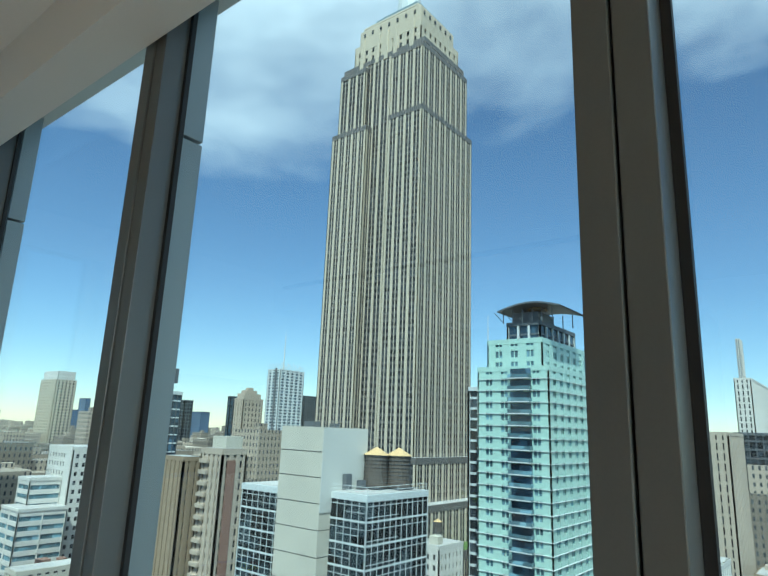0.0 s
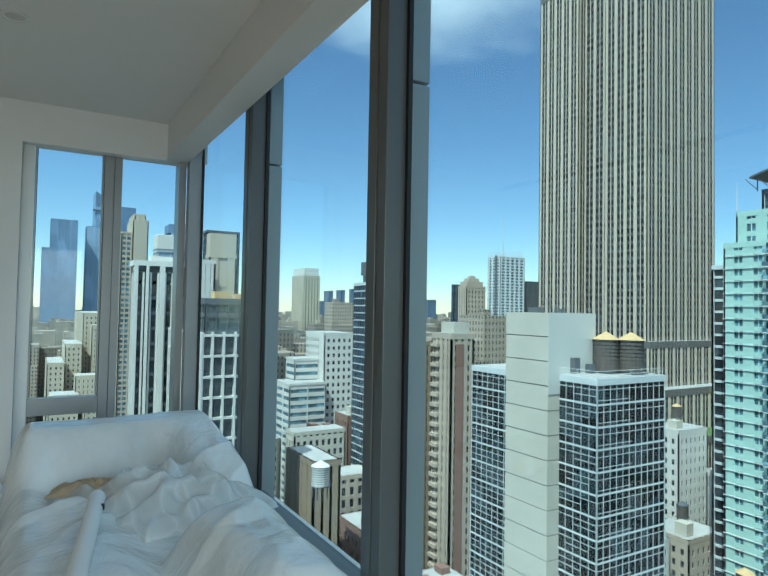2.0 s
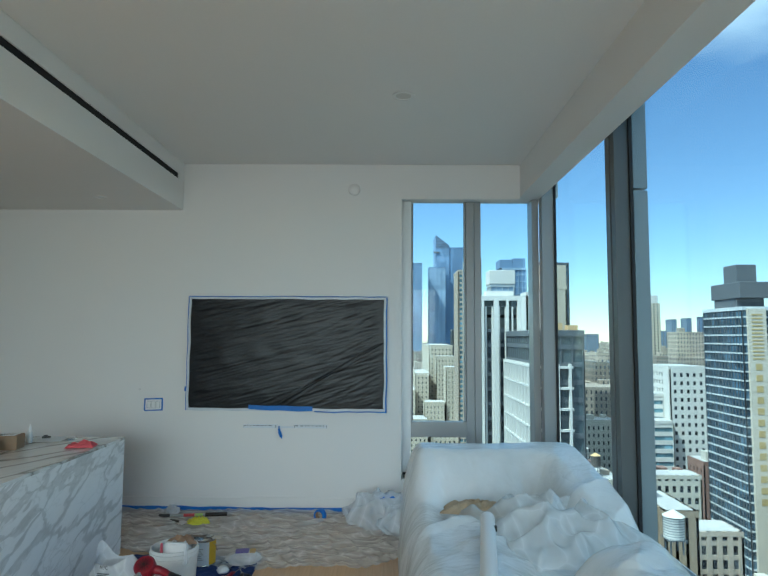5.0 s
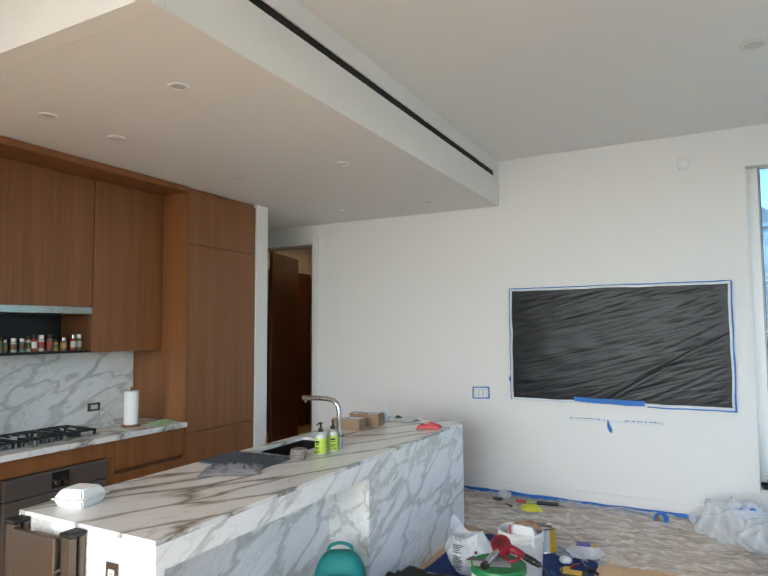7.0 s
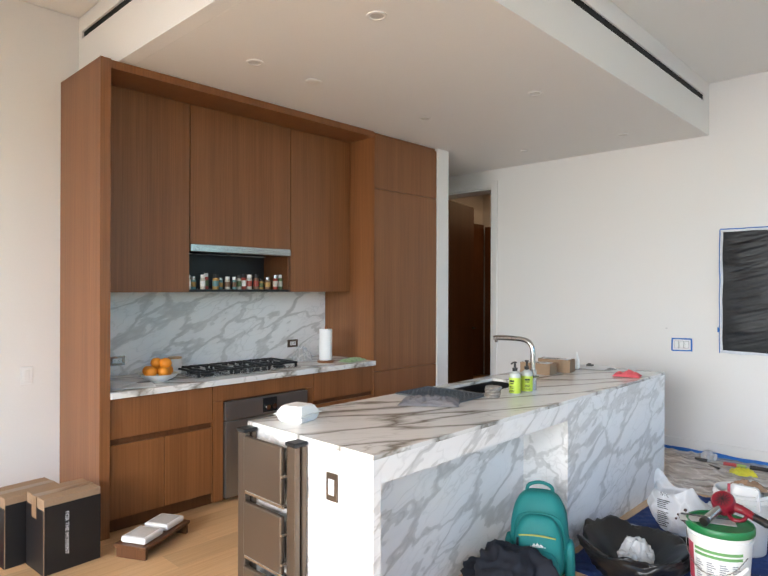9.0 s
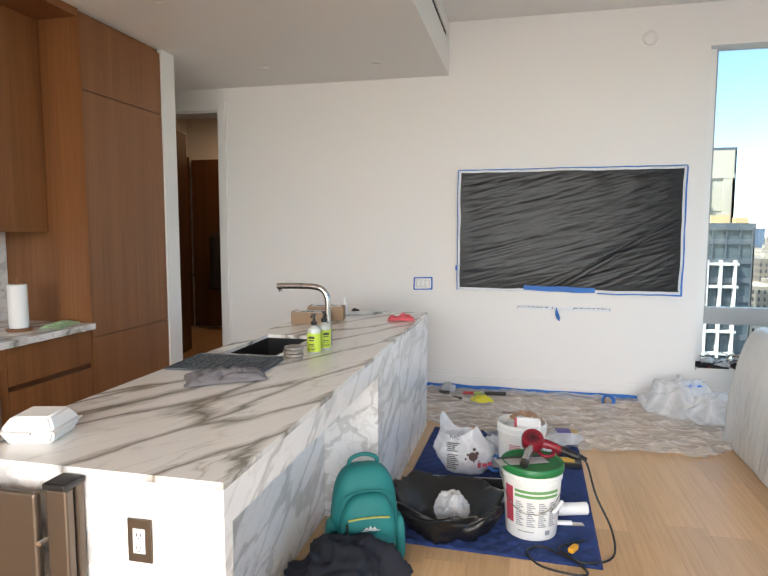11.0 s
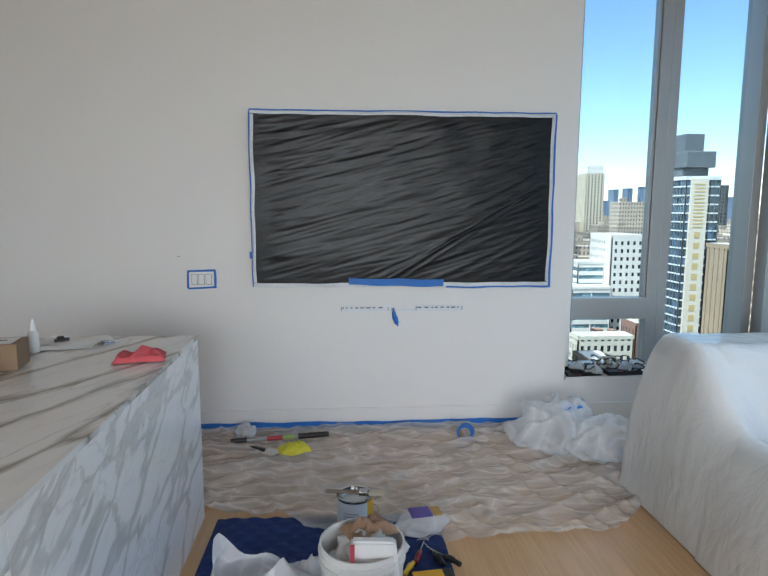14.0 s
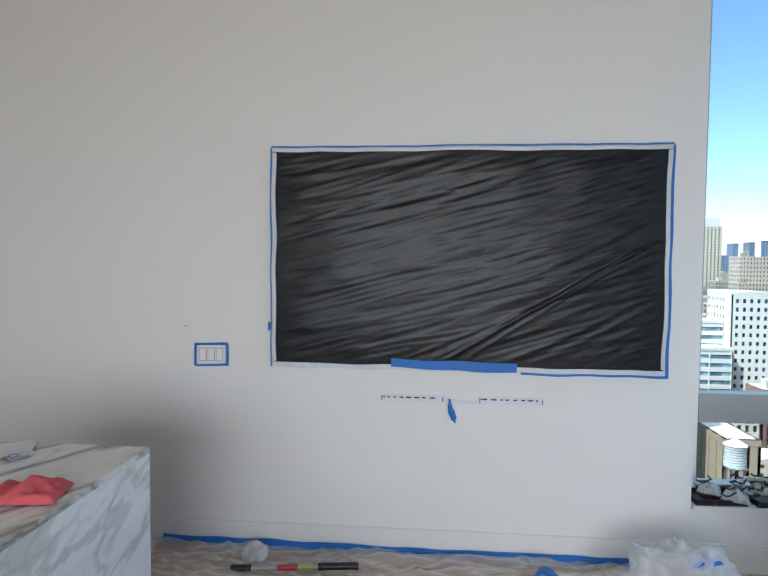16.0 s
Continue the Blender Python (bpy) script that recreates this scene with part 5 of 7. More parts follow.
solid("plastic_bag", pile(0.30, 0.34, 3.0, 5, (1.1, 0.75, 1)), BAGFILM, "crumpled white plastic bag with blue tape scraps", "plastic bag", at=(2.05, -0.45, 0.012), smooth=True)
solid("plastic_bag", pile(0.28, 0.27, 8.0, 5, (1.1, 0.7, 1)), BAGFILM, "crumpled bag of thin white plastic", "plastic bag", at=(2.33, -0.62, 0.012), smooth=True)
solid("tape_scrap", crumpled(0.16, 0.06, 0.03, 41, 20, 0.5, 12), BLUE_TAPE, "crumpled scrap of blue masking tape", "tape", at=(2.12, -0.50, 0.275), turn=25, smooth=True)
solid("plastic_wad", pile(0.075, 0.10, 5.0, 4), BAGFILM, "small wad of plastic with blue tape", "plastic", at=(0.05, -0.16, 0.012), smooth=True)
po = thing("extension_pole", "grey extension pole with black grips and coloured label", "pole", (0, 0, 0.045))
pa, pb2 = Vector((-0.02, -0.315, 0)), Vector((0.60, -0.225, 0))
part("shaft", cyl(bmesh.new(), pa, pb2, 0.013, seg=16), surface("grey_tube", (0.32, 0.33, 0.32), 0.4), po, smooth=40)
part("grip", cyl(bmesh.new(), pa.lerp(pb2, 0.68), pb2, 0.019, 0.017, 16), BLACK, po, smooth=40)
part("grip", cyl(bmesh.new(), pa, pa.lerp(pb2, 0.16), 0.018, seg=16), BLACK, po, smooth=40)
part("label", cyl(bmesh.new(), pa.lerp(pb2, 0.36), pa.lerp(pb2, 0.52), 0.0145, seg=16), surface("red_label", (0.45, 0.04, 0.05), 0.4), po, smooth=40)
part("label", cyl(bmesh.new(), pa.lerp(pb2, 0.525), pa.lerp(pb2, 0.64), 0.0145, seg=16), surface("green_label", (0.35, 0.50, 0.12), 0.4), po, smooth=40)
solid("rubber_glove", crumpled(0.20, 0.13, 0.06, 51, 26, 0.55, 13), surface("yellow_rubber", (0.72, 0.68, 0.04), 0.5, 0.08, 12, 90, 0.2), "crumpled yellow rubber glove", "glove", at=(0.385, -0.43, 0.018), turn=25, smooth=True)
pk = thing("putty_knife", "wide grey putty knife on the sheeting", "putty knife", (0.25, -0.46, 0.03), 60)
part("blade", boxes(((-0.05, -0.05, 0), (0.05, 0.05, 0.002))), STEEL, pk)
part("handle", boxes(((-0.012, 0.05, -0.004), (0.012, 0.16, 0.012)), bevel=0.004), BLACK, pk)

# ---- work mat with tools ----
BLUE_MAT = surface("blue_moving_blanket", (0.016, 0.042, 0.17), 0.9, 0.25, 4.0, 110, 0.8)
bm = bmesh.new()
NX, NY = 110, 180
g = [[None] * (NY + 1) for _ in range(NX + 1)]
for i in range(NX + 1):
    for k in range(NY + 1):
        u, v = i / NX, k / NY
        x, y = 0.055 + u * 1.085 + 0.03 * (v - 0.5), -3.01 + v * 1.81 - 0.03 * u
        quilt = abs(math.sin((x + y) * 31)) * abs(math.sin((x - y) * 31))
        z = 0.006 + 0.008 * quilt + 0.016 * max(0, noise.noise(Vector((x * 4, y * 4, 3))))
        if u in (0, 1) or v in (0, 1):
            z = 0.001
        g[i][k] = bm.verts.new((x, y, z))
for i in range(NX):
    for k in range(NY):
        bm.faces.new((g[i][k], g[i + 1][k], g[i + 1][k + 1], g[i][k + 1]))
solid("moving_blanket", bm, BLUE_MAT, "dark blue quilted moving blanket on the floor", "blanket", smooth=True)
BUCKET = surface("white_bucket_plastic", (0.78, 0.78, 0.75), 0.4, 0.03, 4, 60, 0.03)
GREEN_LID = surface("green_lid_plastic", (0.015, 0.17, 0.05), 0.4, 0.05, 6, 80, 0.05)
PRINT_RED = surface("red_print", (0.42, 0.05, 0.08), 0.5)
PRINT_GREY = surface("grey_print", (0.30, 0.31, 0.33), 0.5)
PRINT_GREEN = surface("green_print", (0.15, 0.36, 0.12), 0.5)


def arc_patch(bm, r0, r1, a0, a1, z0, z1, h, n=8):
    """A curved label patch on a bucket that tapers from r0 to r1 over h."""
    prev = None
    for i in range(n + 1):
        a = radians(a0 + (a1 - a0) * i / n)
        row = []
        for z in (z0, z1):
            r = r0 + (r1 - r0) * z / h + 0.0012
            row.append(bm.verts.new((r * math.cos(a), r * math.sin(a), z)))
        if prev:
            bm.faces.new((prev[0], row[0], row[1], prev[1]))
        prev = row
    return bm


def bucket(x, y, turn, label):
    b = thing("paint_bucket", label, "bucket", (x, y, 0.012), turn)
    prof = [(0, 0), (0.126, 0.0), (0.130, 0.006), (0.1475, 0.30), (0.153, 0.302), (0.153, 0.312), (0.148, 0.314), (0.148, 0.328), (0.154, 0.33), (0.154, 0.34), (0.149, 0.342), (0.149, 0.362), (0.142, 0.362), (0.122, 0.01), (0, 0.008)]
    part("pail", lathe(bmesh.new(), prof, seg=48), BUCKET, b, smooth=35)
    return b


b2 = bucket(0.80, -2.74, 0, "white plastic bucket with a green lid and printed label")
part("lid", lathe(bmesh.new(), [(0.151, 0.338), (0.158, 0.336), (0.160, 0.342), (0.160, 0.368), (0.156, 0.374), (0.146, 0.374), (0.143, 0.366), (0, 0.365)], seg=48), GREEN_LID, b2, "green lid", smooth=35)
bm = bmesh.new()
for a0, z0, z1, w in ((-152, 0.08, 0.27, 22),):
    arc_patch(bm, 0.130, 0.1475, a0, a0 + w, z0, z1, 0.3)
part("red_panel", bm, PRINT_RED, b2, "red printed panel")
bm = bmesh.new()
for row in range(2):
    arc_patch(bm, 0.130, 0.1475, -126, -32, 0.225 + row * 0.024, 0.24 + row * 0.024, 0.3)
part("green_bars", bm, PRINT_GREEN, b2)
bm = bmesh.new()
for col in range(4):
    for row in range(12):
        arc_patch(bm, 0.130, 0.1475, -124 + col * 24, -124 + col * 24 + 17 - 3 * (row % 3), 0.075 + row * 0.011, 0.081 + row * 0.011, 0.3, 3)
arc_patch(bm, 0.130, 0.1475, -120, -85, 0.045, 0.050, 0.3)
arc_patch(bm, 0.130, 0.1475, -60, -48, 0.03, 0.055, 0.3)
part("print_bars", bm, PRINT_GREY, b2)
part("bail", tube(bmesh.new(), [(0.157 * math.cos(radians(a)), 0.157 * math.sin(radians(a)), 0.318 - 0.17 * math.sin(radians((a + 180) / 1.0)) ) for a in range(-175, 0, 25)], 0.0025, 6), STEEL, b2, smooth=True)
part("bail_grip", tube(bmesh.new(), ((0.10, -0.135, 0.16), (0.125, -0.115, 0.18), (0.148, -0.085, 0.205)), 0.009, 8), WHITE_PLASTIC, b2, smooth=True)
BAGW2 = film_plastic("white_paper_film", (0.95, 0.95, 0.95), 0.05, 0.4, 0.5, 14, (0.84, 0.84, 0.84))
b1 = bucket(0.745, -2.06, 20, "open white bucket stuffed with paper bags")
bm = bmesh.new()
for row in range(16):
    arc_patch(bm, 0.130, 0.1475, -140, -112, 0.06 + row * 0.012, 0.067 + row * 0.012, 0.3, 4)
part("print_bars", bm, surface("pink_print", (0.55, 0.2, 0.24), 0.5), b1)
solid("paper_rubbish", pile(0.13, 0.13, 14, 5), BAGW2, "crumpled white paper bags in the bucket", "paper", at=(0.755, -2.06, 0.275), smooth=True)
solid("paint_rag", crumpled(0.17, 0.14, 0.05, 71, 20, 0.5, 12), surface("tan_rag", (0.38, 0.24, 0.15), 0.9, 0.15), "torn brown paper scraps", "paper", at=(0.77, -2.0, 0.37), turn=30, smooth=True)
part("print_mark", boxes(((0.70, -2.19, 0.30), (0.715, -2.185, 0.43))), PRINT_RED, solid("paper_bag", frustum(0.09, 0.03, 0.075, 0.02, 0, 0.13), WHITE_PLASTIC, "white paper bag with a red seam", "bag", at=(0.78, -2.14, 0.29), turn=-5)).matrix_parent_inverse = pose(0.78, -2.14, 0.29, 0, 0, -5).inverted()

# heat gun and scraper on the lid
hg = thing("heat_gun", "red heat gun with a steel nozzle", "heat gun", (0.80, -2.70, 0.386), 0)
RED = surface("red_tool_plastic", (0.20, 0.008, 0.02), 0.35, 0.05)
bm = bmesh.new()
lathe(bm, [(0, -0.035), (0.050, -0.035), (0.058, -0.025), (0.058, 0.025), (0.050, 0.036), (0, 0.036)], seg=28)
bmesh.ops.rotate(bm, verts=bm.verts, matrix=Matrix.Rotation(radians(42), 3, "X"))
bmesh.ops.translate(bm, verts=bm.verts, vec=(0.0, 0.03, 0.075))
part("motor_housing", bm, RED, hg, smooth=40)
bm = bmesh.new()
for k in range(12):
    a = k * math.pi / 6
    m = Matrix.Translation((0.0, 0.03, 0.075)) @ Matrix.Rotation(radians(42), 4, "X") @ Matrix.Rotation(a, 4, "Z")
    v = bmesh.ops.create_cube(bm, size=1, matrix=m @ Matrix.Translation((0.024, 0, 0.0365)) @ Matrix.Diagonal((0.024, 0.005, 0.004, 1)))
cyl(bm, Vector((0, 0.03, 0.075)) + Vector((0, -0.0241, 0.0268)), Vector((0, 0.03, 0.075)) + Vector((0, -0.0268, 0.0297)), 0.009, seg=14)
part("vents", bm, BLACK, hg)
part("nozzle", cyl(bmesh.new(), (-0.01, -0.01, 0.055), (-0.04, -0.15, 0.022), 0.022, 0.020, 22), STEEL, hg, smooth=40)
part("nozzle_tip", cyl(bmesh.new(), (-0.038, -0.143, 0.0235), (-0.043, -0.165, 0.019), 0.0225, 0.0225, 22), DARK_STEEL, hg, smooth=40)
part("guard", tube(bmesh.new(), ((0.03, 0.0, 0.03), (0.06, -0.03, 0.02), (0.10, -0.02, 0.025), (0.11, 0.02, 0.04)), 0.010, 8), RED, hg, smooth=True)
part("handle", tube(bmesh.new(), ((0.04, 0.03, 0.07), (0.10, 0.02, 0.06), (0.15, 0.0, 0.045)), [0.024, 0.021, 0.019], 12), RED, hg, smooth=True)
part("grip", tube(bmesh.new(), ((0.145, 0.003, 0.047), (0.19, -0.01, 0.036), (0.235, -0.025, 0.025)), [0.020, 0.021, 0.017], 12), BLACK, hg, smooth=True)
cord = [(1.03, -2.72, 0.41), (1.07, -2.72, 0.38), (1.12, -2.74, 0.22), (1.19, -2.80, 0.08), (1.18, -2.93, 0.012), (1.05, -3.02, 0.014), (0.93, -2.97, 0.02), (0.84, -2.93, 0.022), (0.78, -2.99, 0.02), (0.84, -3.10, 0.02), (0.98, -3.14, 0.02), (1.05, -3.10, 0.012), (0.98, -2.99, 0.02), (0.93, -2.94, 0.03), (1.0, -2.86, 0.022), (1.06, -2.82, 0.02)]
solid("extension_cable", tube(bmesh.new(), cord, 0.0055, 8), BLACK, "black extension cable looping over the floor", "cable", smooth=True)
pl = thing("power_plug", "black and yellow cord plug", "plug", (1.0, -2.92, 0.014), 60)
part("body", boxes(((-0.035, -0.014, 0), (0.03, 0.014, 0.026)), bevel=0.006), surface("yellow_plug", (0.75, 0.36, 0.02), 0.45), pl)
part("strain_relief", boxes(((0.03, -0.008, 0.005), (0.05, 0.008, 0.021)), bevel=0.003), BLACK, pl)
sc = thing("taping_knife", "broad steel taping knife lying on the lid", "taping knife", (0.755, -2.76, 0.383), 22)
# paler, less metallic grey puts the blade's sheen into its colour
part("blade", boxes(((-0.14, -0.045, 0), (0.12, 0.045, 0.0015))), surface("painted_sheen_steel", (0.55, 0.54, 0.52), 0.38, 0.06, 8, 90, 0.05, 0.4), sc)
part("back_rib", boxes(((-0.13, 0.036, 0.0015), (0.11, 0.045, 0.008))), DARK_STEEL, sc)
part("handle", boxes(((0.03, 0.045, 0.0), (0.06, 0.12, 0.016)), bevel=0.004), GREEN_LID, sc)
rl = thing("paint_roller_cover", "white fluffy paint roller cover", "roller cover", (1.0, -2.52, 0.045), 0)
FLUFF = surface("white_fleece", (0.82, 0.82, 0.81), 0.95, 0.03, 30, 300, 0.8)
bm = cyl(bmesh.new(), (-0.06, -0.03, 0), (0.10, 0.02, 0), 0.034, seg=22)
part("fleece", bm, FLUFF, rl, smooth=40)
part("core", cyl(bmesh.new(), (0.1005, 0.0203, 0), (0.106, 0.022, 0), 0.02, seg=16), BLACK, rl)
solid("rag", pile(0.085, 0.08, 22, 4, (1.3, 0.8, 1)), FLUFF, "white rag beside the bucket", "rag", at=(0.60, -2.44, 0.013), smooth=True)
kn = thing("caulk_knife", "steel blade with a black handle", "knife", (1.03, -2.62, 0.013), 10)
part("blade", boxes(((-0.02, -0.04, 0), (0.04, 0.0, 0.002))), STEEL, kn)
part("handle", boxes(((-0.12, -0.035, 0), (-0.02, -0.008, 0.018)), bevel=0.005), WHITE_PLASTIC, kn)

# printed carrier bag
cbag = thing("carrier_bag", "full white plastic carrier bag with dark print", "carrier bag", (0.40, -2.02, 0.012), 8)
bm = bmesh.new()
n, m_ = 40, 26
g = [[None] * n for _ in range(m_ + 1)]
for k in range(m_ + 1):
    v = k / m_
    for i in range(n):
        a = 2 * math.pi * i / n
        rr_ = 1 + 0.10 * noise.noise(Vector((math.cos(a) * 2, math.sin(a) * 2, v * 4))) + 0.05 * noise.noise(Vector((math.cos(a) * 6, math.sin(a) * 6, v * 9)))
        prof = (0.72 + 0.35 * math.sin(min(1, v * 1.5) * 1.9)) * (1 - 0.35 * smooth_step(0.55, 1.0, v))
        x, y = 0.185 * prof * rr_ * math.cos(a), 0.125 * prof * rr_ * math.sin(a)
        horn = 0.12 * max(0, math.cos(a * 1.0 - 2.6)) ** 6 + 0.05 * max(0, math.cos(a + 0.6)) ** 6
        g[k][i] = bm.verts.new((x - 0.05 * v * v, y, v * (0.25 + horn * smooth_step(0.5, 1, v)) + 0.012 * noise.noise(Vector((x * 20, y * 20, v)))))
for k in range(m_):
    for i in range(n):
        bm.faces.new((g[k][i], g[k][(i + 1) % n], g[k + 1][(i + 1) % n], g[k + 1][i]))
bm.faces.new(g[0][::-1])
BAGW = film_plastic("white_carrier_film", (0.95, 0.95, 0.95), 0.12, 0.25, 0.5, 16, (0.84, 0.85, 0.87))
part("film", bm, BAGW, cbag, smooth=True)
bm = bmesh.new()
rng = random.Random(7)
for row in range(14):
    z = 0.05 + row * 0.0125
    w = rng.uniform(0.05, 0.09)
    m2 = Matrix.Rotation(radians(-14), 4, "Z")
    for v in box(bm, (-0.045, -0.0035, z), (-0.045 + w, -0.0025, z + 0.005)).verts[-8:]:
        v.co = m2 @ (v.co + Vector((-0.055, -0.142, 0)))
part("print_block", bm, INK, cbag)
bm = bmesh.new()
for k in range(9):
    a = k * 0.7
    r_ = 0.02 + 0.014 * (k % 3)
    cyl(bm, (0.03 + r_ * math.cos(a), -0.152, 0.14 + r_ * math.sin(a)), (0.03 + r_ * math.cos(a), -0.146, 0.14 + r_ * math.sin(a)), 0.012 - 0.001 * k, seg=10)
cyl(bm, (0.03, -0.153, 0.14), (0.03, -0.145, 0.14), 0.027, seg=16)
part("splash_print", bm, surface("brown_print", (0.07, 0.035, 0.03), 0.5), cbag, "brown splash print")
part("red_bars", boxes(((0.06, -0.15, 0.07), (0.08, -0.144, 0.10)), ((0.09, -0.147, 0.075), (0.12, -0.140, 0.095)), ((0.125, -0.14, 0.08), (0.15, -0.125, 0.10))), PRINT_RED, cbag)
lettering("NYC", 0.03, (-0.085, -0.135, 0.255), (82, 0, -25), INK, cbag)
solid("plastic_bag", pile(0.16, 0.20, 33, 4, (1.1, 0.8, 1)), BAGW, "second crumpled white plastic bag", "bag", at=(0.56, -1.88, 0.012), smooth=True)
bm = lathe(bmesh.new(), [(0.038, -0.02), (0.055, -0.02), (0.055, 0.02), (0.038, 0.02), (0.038, -0.02)], seg=30)
bmesh.ops.rotate(bm, verts=bm.verts, matrix=Matrix.Rotation(radians(70), 3, "X"))
solid("tape_roll", bm, BLUE_TAPE, "blue masking tape roll between bag and bucket", "tape roll", at=(0.585, -2.02, 0.066), smooth=40)

# paint can with a brush
pc = thing("paint_can", "white and yellow labelled paint can", "paint can", (0.74, -1.38, 0.012))
part("can", lathe(bmesh.new(), [(0, 0), (0.083, 0), (0.085, 0.004), (0.083, 0.008), (0.083, 0.182), (0.086, 0.185), (0.086, 0.19), (0.074, 0.19), (0.072, 0.17), (0, 0.168)], seg=40), STEEL, pc, smooth=35)
bm = arc_patch(bmesh.new(), 0.0832, 0.0832, -190, -50, 0.012, 0.178, 0.3, 20)
part("label", bm, surface("pale_paint_label", (0.62, 0.68, 0.74), 0.5), pc, "pale label with grey print")
part("label_side", arc_patch(bmesh.new(), 0.0832, 0.0832, -50, 10, 0.012, 0.178, 0.3, 12), surface("yellow_label", (0.68, 0.42, 0.03), 0.5), pc, "yellow label side")
bm = bmesh.new()
for row in range(7):
    arc_patch(bm, 0.0838, 0.0838, -130, -80 - 6 * (row % 3), 0.05 + row * 0.013, 0.055 + row * 0.013, 0.3, 5)
part("print_bars", bm, PRINT_GREY, pc)
part("bail", tube(bmesh.new(), ((0.075, -0.04, 0.165), (0.10, -0.05, 0.15), (0.105, -0.03, 0.11), (0.09, 0.0, 0.10)), 0.002, 6), STEEL, pc)
br = thing("paint_brush", "flat paint brush resting across the can", "paint brush", (0.74, -1.38, 0.205), -8)
part("handle", boxes(((-0.14, -0.012, 0), (0.02, 0.012, 0.012)), bevel=0.004), surface("grey_wood", (0.25, 0.2, 0.16), 0.7), br)
part("ferrule", boxes(((0.02, -0.024, -0.002), (0.06, 0.024, 0.014)), bevel=0.002), STEEL, br)
bristle = part("bristles", frustum(0.04, 0.024, 0.036, 0.022, -0.002, 0.012), surface("cream_bristle", (0.62, 0.58, 0.50), 0.9), br)
bristle.location.x = 0.1
# small tools
cp_ = thing("wipes_pack", "soft pack of wipes with a blue and gold label", "pack", (1.05, -1.42, 0.03), 8)
part("pouch", pile(0.13, 0.10, 44, 4, (1.1, 0.6, 1)), BAGFILM, cp_, smooth=True)
part("label", boxes(((-0.06, -0.05, 0.09), (0.04, 0.04, 0.096)), bevel=0.002), surface("violet_label", (0.08, 0.05, 0.30), 0.4), cp_, "violet label")
part("label_end", boxes(((0.045, -0.045, 0.088), (0.09, 0.035, 0.094)), bevel=0.002), surface("gold_label", (0.45, 0.29, 0.08), 0.4), cp_, "gold label")
for k, (x, y, a, m1, nm, lb) in enumerate(((1.02, -1.58, 70, RED, "screwdriver", "red handled screwdriver"), (1.08, -1.60, 110, BLACK, "pliers", "black handled pliers"), (1.12, -1.62, 130, BLACK, "wire_brush", "black handled wire brush"), (0.98, -1.66, 60, surface("yellow_tool", (0.75, 0.5, 0.03), 0.4), "utility_knife", "yellow utility knife"))):
    tl = thing(nm, lb + " lying on the blanket", "tool", (x, y, 0.022), a)
    part("handle", tube(bmesh.new(), ((-0.09, 0, 0), (-0.04, 0, 0.003), (0.0, 0, 0)), [0.011, 0.014, 0.010], 10), m1, tl, smooth=True)
    part("shank", cyl(bmesh.new(), (0, 0, 0), (0.10, 0, 0), 0.004, 0.003, 8), STEEL, tl)
ts = thing("taping_tool_box", "yellow and black flat tool case", "tool case", (1.04, -1.80, 0.012), 6)
part("case", boxes(((-0.09, -0.05, 0), (0.09, 0.05, 0.035)), bevel=0.005), BLACK, ts)
part("face", boxes(((-0.075, -0.042, 0.035), (0.05, 0.042, 0.037))), surface("amber_label", (0.72, 0.40, 0.02), 0.45), ts, "amber label")
solid("dust_mask", pile(0.05, 0.05, 51, 3), WHITE_PLASTIC, "small white container beside the tools", "container", at=(0.93, -1.55, 0.012), smooth=True)

# open rubbish bag with a clear bag in it
rb = thing("rubbish_bag", "open black rubbish bag lying by the blanket", "rubbish bag", (0.37, -2.77, 0.01), 4)
bm = bmesh.new()
n, m_ = 64, 22
g = [[None] * n for _ in range(m_ + 1)]
for k in range(m_ + 1):
    v = k / m_
    for i in range(n):
        a = 2 * math.pi * i / n
        w1 = noise.noise(Vector((math.cos(a) * 2.2, math.sin(a) * 2.2, v * 3)))
        w2 = noise.noise(Vector((math.cos(a) * 7, math.sin(a) * 7, v * 8)))
        w3 = 1 - abs(noise.noise(Vector((math.cos(a) * 5, math.sin(a) * 5, v * 6)))) * 2
        s = v if v < 0.6 else 0.6
        r_ = (0.86 + 0.25 * math.sin(s / 0.6 * 2.0)) * (1 - 0.5 * smooth_step(0.62, 1.0, v))
        r_ *= 0.92 + 0.16 * w1 + 0.05 * w2 + 0.09 * w3
        z = 0.145 * math.sin(min(1, v / 0.62) * math.pi / 2) - 0.11 * smooth_step(0.66, 1.0, v)
        z *= 0.95 + 0.3 * w1 + 0.08 * w2 + 0.14 * w3
        g[k][i] = bm.verts.new((0.27 * r_ * math.cos(a), 0.25 * r_ * math.sin(a), max(0.001, z)))
for k in range(m_):
    for i in range(n):
        bm.faces.new((g[k][i], g[k][(i + 1) % n], g[k + 1][(i + 1) % n], g[k + 1][i]))
bm.faces.new(g[0][::-1])
bm.faces.new(g[m_])
part("film", bm, surface("black_bag_film", (0.010, 0.010, 0.011), 0.36, 0.15, 5, 9, 1.0), rb, smooth=True)
solid("clear_bag", pile(0.11, 0.16, 61, 5, (0.9, 0.9, 1)), BAGFILM, "crumpled clear plastic bag in the rubbish", "bag", at=(0.39, -2.79, 0.04), smooth=True)
bx = thing("cardboard_sheet", "black flat board standing at the rubbish bag", "board", (0.36, -2.47, 0.012), 6)
